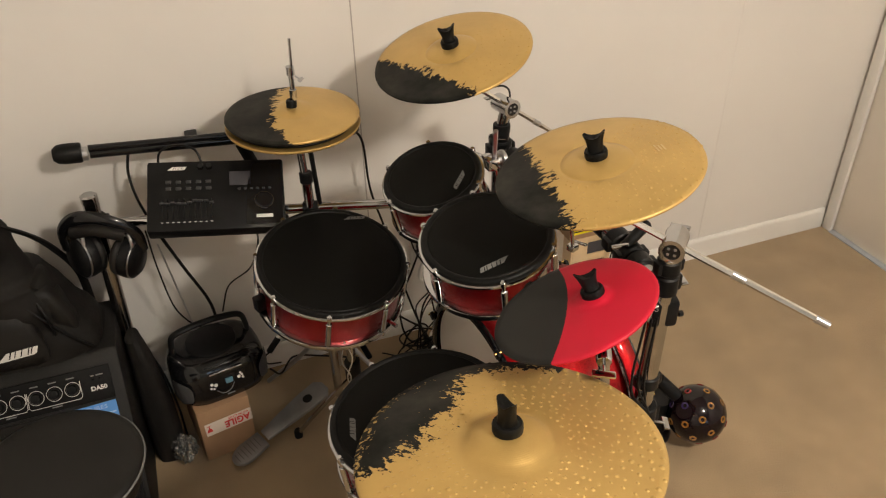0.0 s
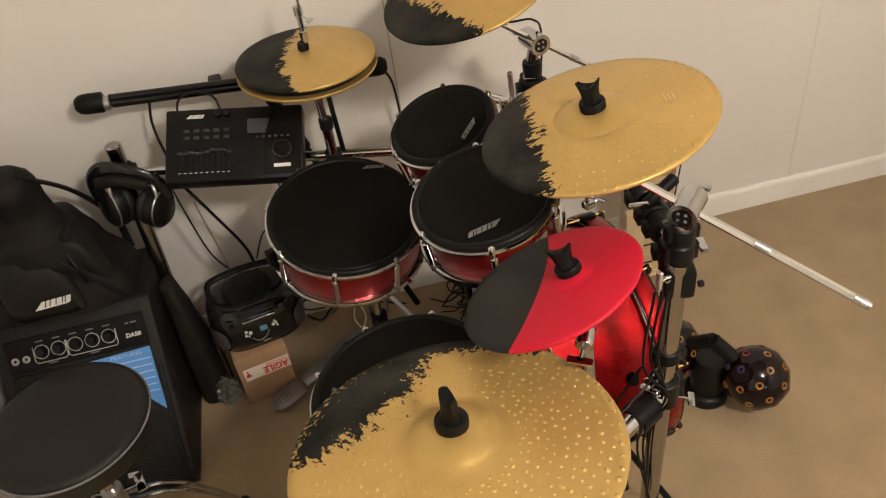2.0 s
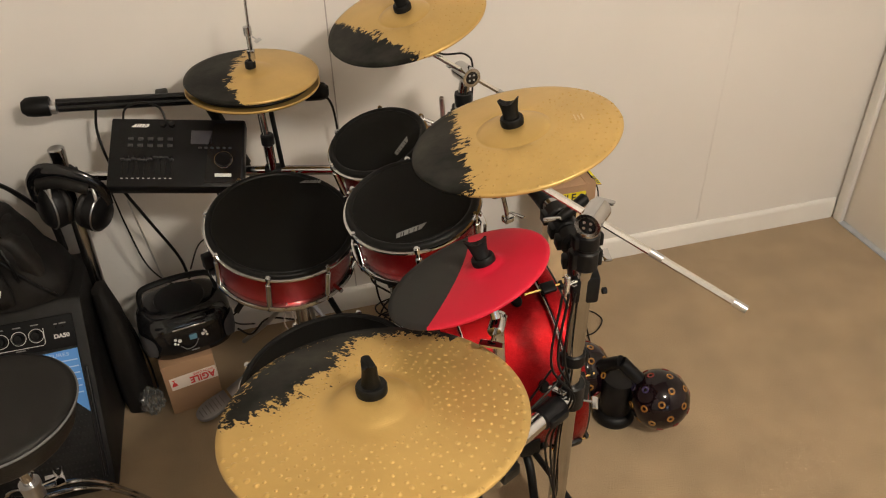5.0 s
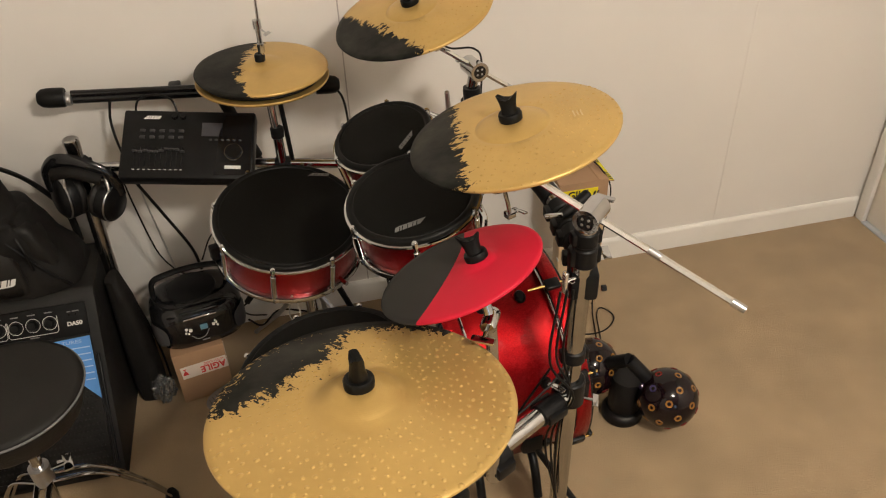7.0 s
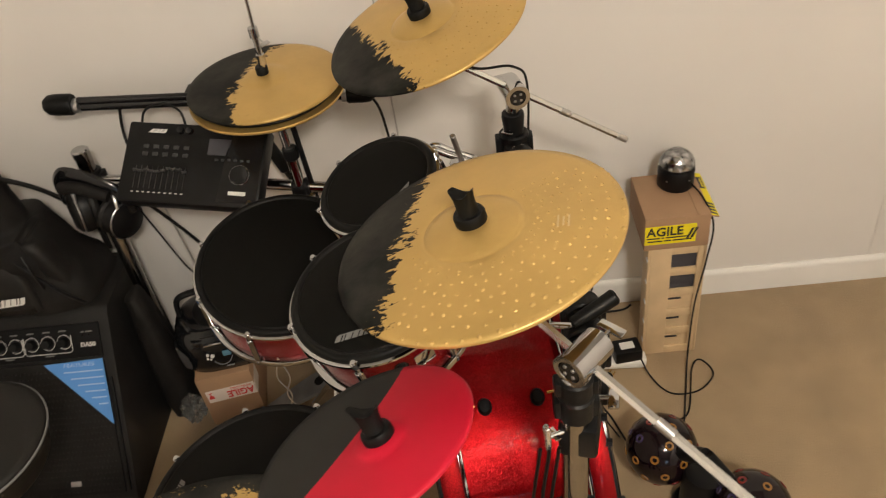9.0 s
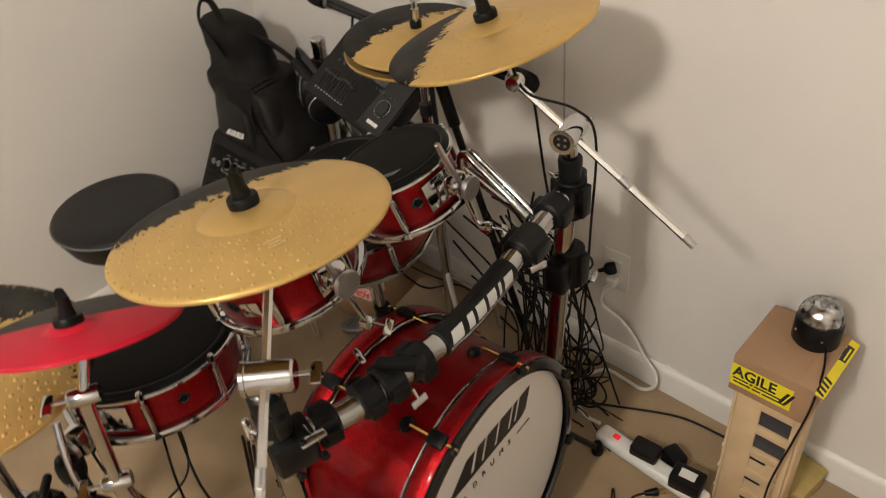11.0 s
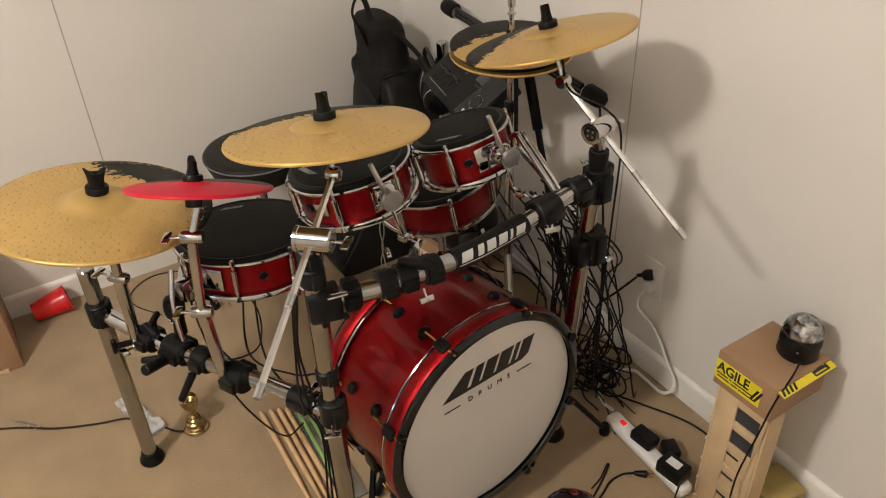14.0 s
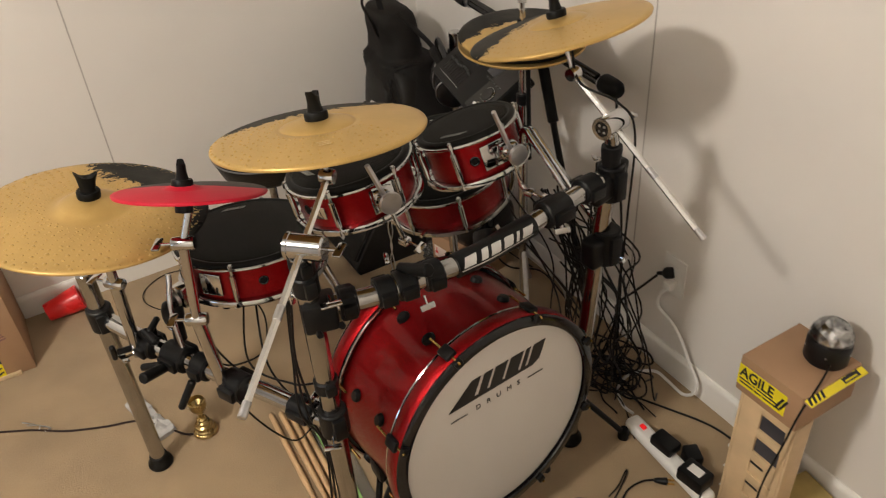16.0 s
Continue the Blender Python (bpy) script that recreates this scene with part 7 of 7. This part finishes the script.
def crumpled_packet():
    """Thin flat plastic packet with a creased, uneven top."""
    ob = thing("plastic_packet", framed((0.315, 1.372, 0), (0, 0, 1), 17), "crumpled clear plastic packet on the carpet", "packet")
    rng = random.Random(5)
    bm = bmesh.new()
    nx, ny, ln, wd = 15, 6, 0.19, 0.050
    top = [[bm.verts.new((ln * (i / (nx - 1) - 0.5), wd * (j / (ny - 1) - 0.5) + rng.uniform(-0.004, 0.004), 0.003 + rng.uniform(0, 0.013))) for j in range(ny)] for i in range(nx)]
    low = [[bm.verts.new((v.co.x, v.co.y, 0.0005)) for v in row] for row in top]
    for i in range(nx - 1):
        for j in range(ny - 1):
            bm.faces.new((top[i][j], top[i + 1][j], top[i + 1][j + 1], top[i][j + 1]))
            bm.faces.new((low[i][j], low[i][j + 1], low[i + 1][j + 1], low[i + 1][j]))
    edge = [(i, 0) for i in range(nx)] + [(nx - 1, j) for j in range(1, ny)] + [(i, ny - 1) for i in range(nx - 2, -1, -1)] + [(0, j) for j in range(ny - 2, 0, -1)]
    for (a, b), (c, d) in zip(edge, edge[1:] + edge[:1]):
        bm.faces.new((top[a][b], low[a][b], low[c][d], top[c][d]))
    bmesh.ops.triangulate(bm, faces=bm.faces[:])
    part("film", bm, packet_film, ob, "creased silvery film", sharp=25)


crumpled_packet()


def drum_sticks():
    for i, (a, b) in enumerate((((0.498, 1.661), (0.878, 1.652)), ((0.510, 1.686), (0.892, 1.677)), ((0.517, 1.708), (0.905, 1.692)), ((0.531, 1.726), (0.920, 1.714)))):
        a, b = Vector((*a, 0.008 + 0.002 * (i % 2))), Vector((*b, 0.008 + 0.002 * (i % 2)))
        ln = (b - a).length
        prof = [(0, 0), (0.005, 0.001), (0.0073, 0.006), (0.0073, ln * 0.70), (0.0035, ln - 0.022), (0.0052, ln - 0.014), (0.0048, ln - 0.004), (0, ln)]
        m = (b - a).to_track_quat("Z", "Y").to_matrix().to_4x4()
        m.translation = a
        tagged(part("drum_stick", lathe(prof, 14, None, m), stick_wood), "plain wooden drum stick lying on the carpet", "drum stick", "drum sticks")
    ob = thing("stick_packet", Matrix.Translation((0.73, 1.762, 0)), "clear and green packet lying beside the drum sticks", "packet")
    part("sleeve", block((0.36, 0.07, 0.006), pose(0, 0, 0.004, 0, 0, -3), 0.002), clear_bag, ob, "clear plastic sleeve")
    for k, y in enumerate((-0.022, 0.0)):
        part("green_strip", block((0.34, 0.010, 0.003), pose(0, y, 0.0095, 0, 0, -3 - k), 0.001), green_foil, ob, "green printed strip")


drum_sticks()


def paper_cup():
    a, b = Vector((-0.318, 1.305, 0.046)), Vector((-0.316, 1.195, 0.032))
    d = (b - a).normalized()
    m = framed(a, d)
    ob = thing("plastic_cup", m, "red plastic cup lying against the baseboard", "cup")
    part("wall", lathe([(0.0, 0.11), (0.030, 0.11), (0.031, 0.106), (0.036, 0.060), (0.0375, 0.055), (0.043, 0.004), (0.0455, 0.002), (0.0455, -0.002), (0.043, -0.003), (0.041, 0.004), (0.035, 0.055), (0.029, 0.104), (0, 0.106)], 36), red_plastic, ob, "red plastic wall")


paper_cup()


def big_carton():
    m = Matrix.Translation((-0.242, 0.920, 0))
    ob = taped_carton("cardboard_box", m, (0.28, 0.41, 0.365), "large brown carton with yellow warning tape by the wall")
    x = 0.1406
    part("tape", block((0.0008, 0.050, 0.363), pose(x, 0.105, 0.1825, -2), 0), yellow_tape, ob, "yellow and black warning tape")
    part("printed_bar", block((0.0006, 0.040, 0.052), pose(x + 0.0006, 0.107, 0.085, -2), 0), black_print, ob)
    for z in (0.070, 0.085, 0.100):
        part("printed_bar", block((0.0006, 0.028, 0.007), pose(x + 0.0011, 0.107, z, -2), 0), yellow_tape, ob)
    for k in range(6):
        part("printed_stripe", block((0.0006, 0.036, 0.006), pose(x + 0.0006, 0.105, 0.150 + 0.016 * k, 24), 0), black_print, ob)
    for k in range(2):
        part("printed_stripe", block((0.0006, 0.030, 0.006), pose(x + 0.0006, 0.107, 0.022 + 0.016 * k, 24), 0), black_print, ob)
    ink = material("ink", (0.20, 0.10, 0.09), 0.8, vary=0.3, scale=60)
    for y, z in ((0.148, 0.205), (0.152, 0.138)):
        for k in range(3):
            part("ink_stamp", block((0.0006, 0.030 - 0.006 * k, 0.005), pose(x - 0.0002, y, z + 0.009 * k, 6), 0), ink, ob, "faded ink stamp")
    tagged(part("wood_strip", block((0.016, 0.24, 0.012), pose(-0.112, 0.965, 0.007, 0, 0, -6), 0.001), pale_wood), "thin pale wood strip along the carton", "wood strip")
    bag = soft_body([((0, 0, 0), 0.10, 0.12, 0), ((0, 0, 0.03), 0.11, 0.13, 0), ((0, 0.0, 0.09), 0.09, 0.10, 0), ((0, 0, 0.12), 0.05, 0.06, 0)], 6, 0.01)
    bag.transform(m @ Matrix.Translation((0.0, -0.06, 0.366)))
    tagged(part("cloth_bag", bag, material("grey_cloth", (0.06, 0.055, 0.05), 0.8, vary=0.2, scale=20, bump=0.4, bscale=60), sharp=80), "dark grey cloth bag on the large carton", "bag")


big_carton()


def allen_keys():
    ob = thing("hex_key", Matrix.Translation((0.158, 1.088, 0)), "small steel hex keys lying on the carpet", "hex key")
    part("long_key", sweep([(-0.035, -0.03, 0.003), (0.02, 0.025, 0.004), (0.035, 0.035, 0.004), (0.038, 0.02, 0.004)], 0.0022, 6, smooth=4), steel, ob)
    part("short_key", sweep([(-0.01, -0.02, 0.007), (0.01, 0.01, 0.008), (0.025, 0.008, 0.006)], 0.0018, 6, smooth=4), steel, ob)


allen_keys()
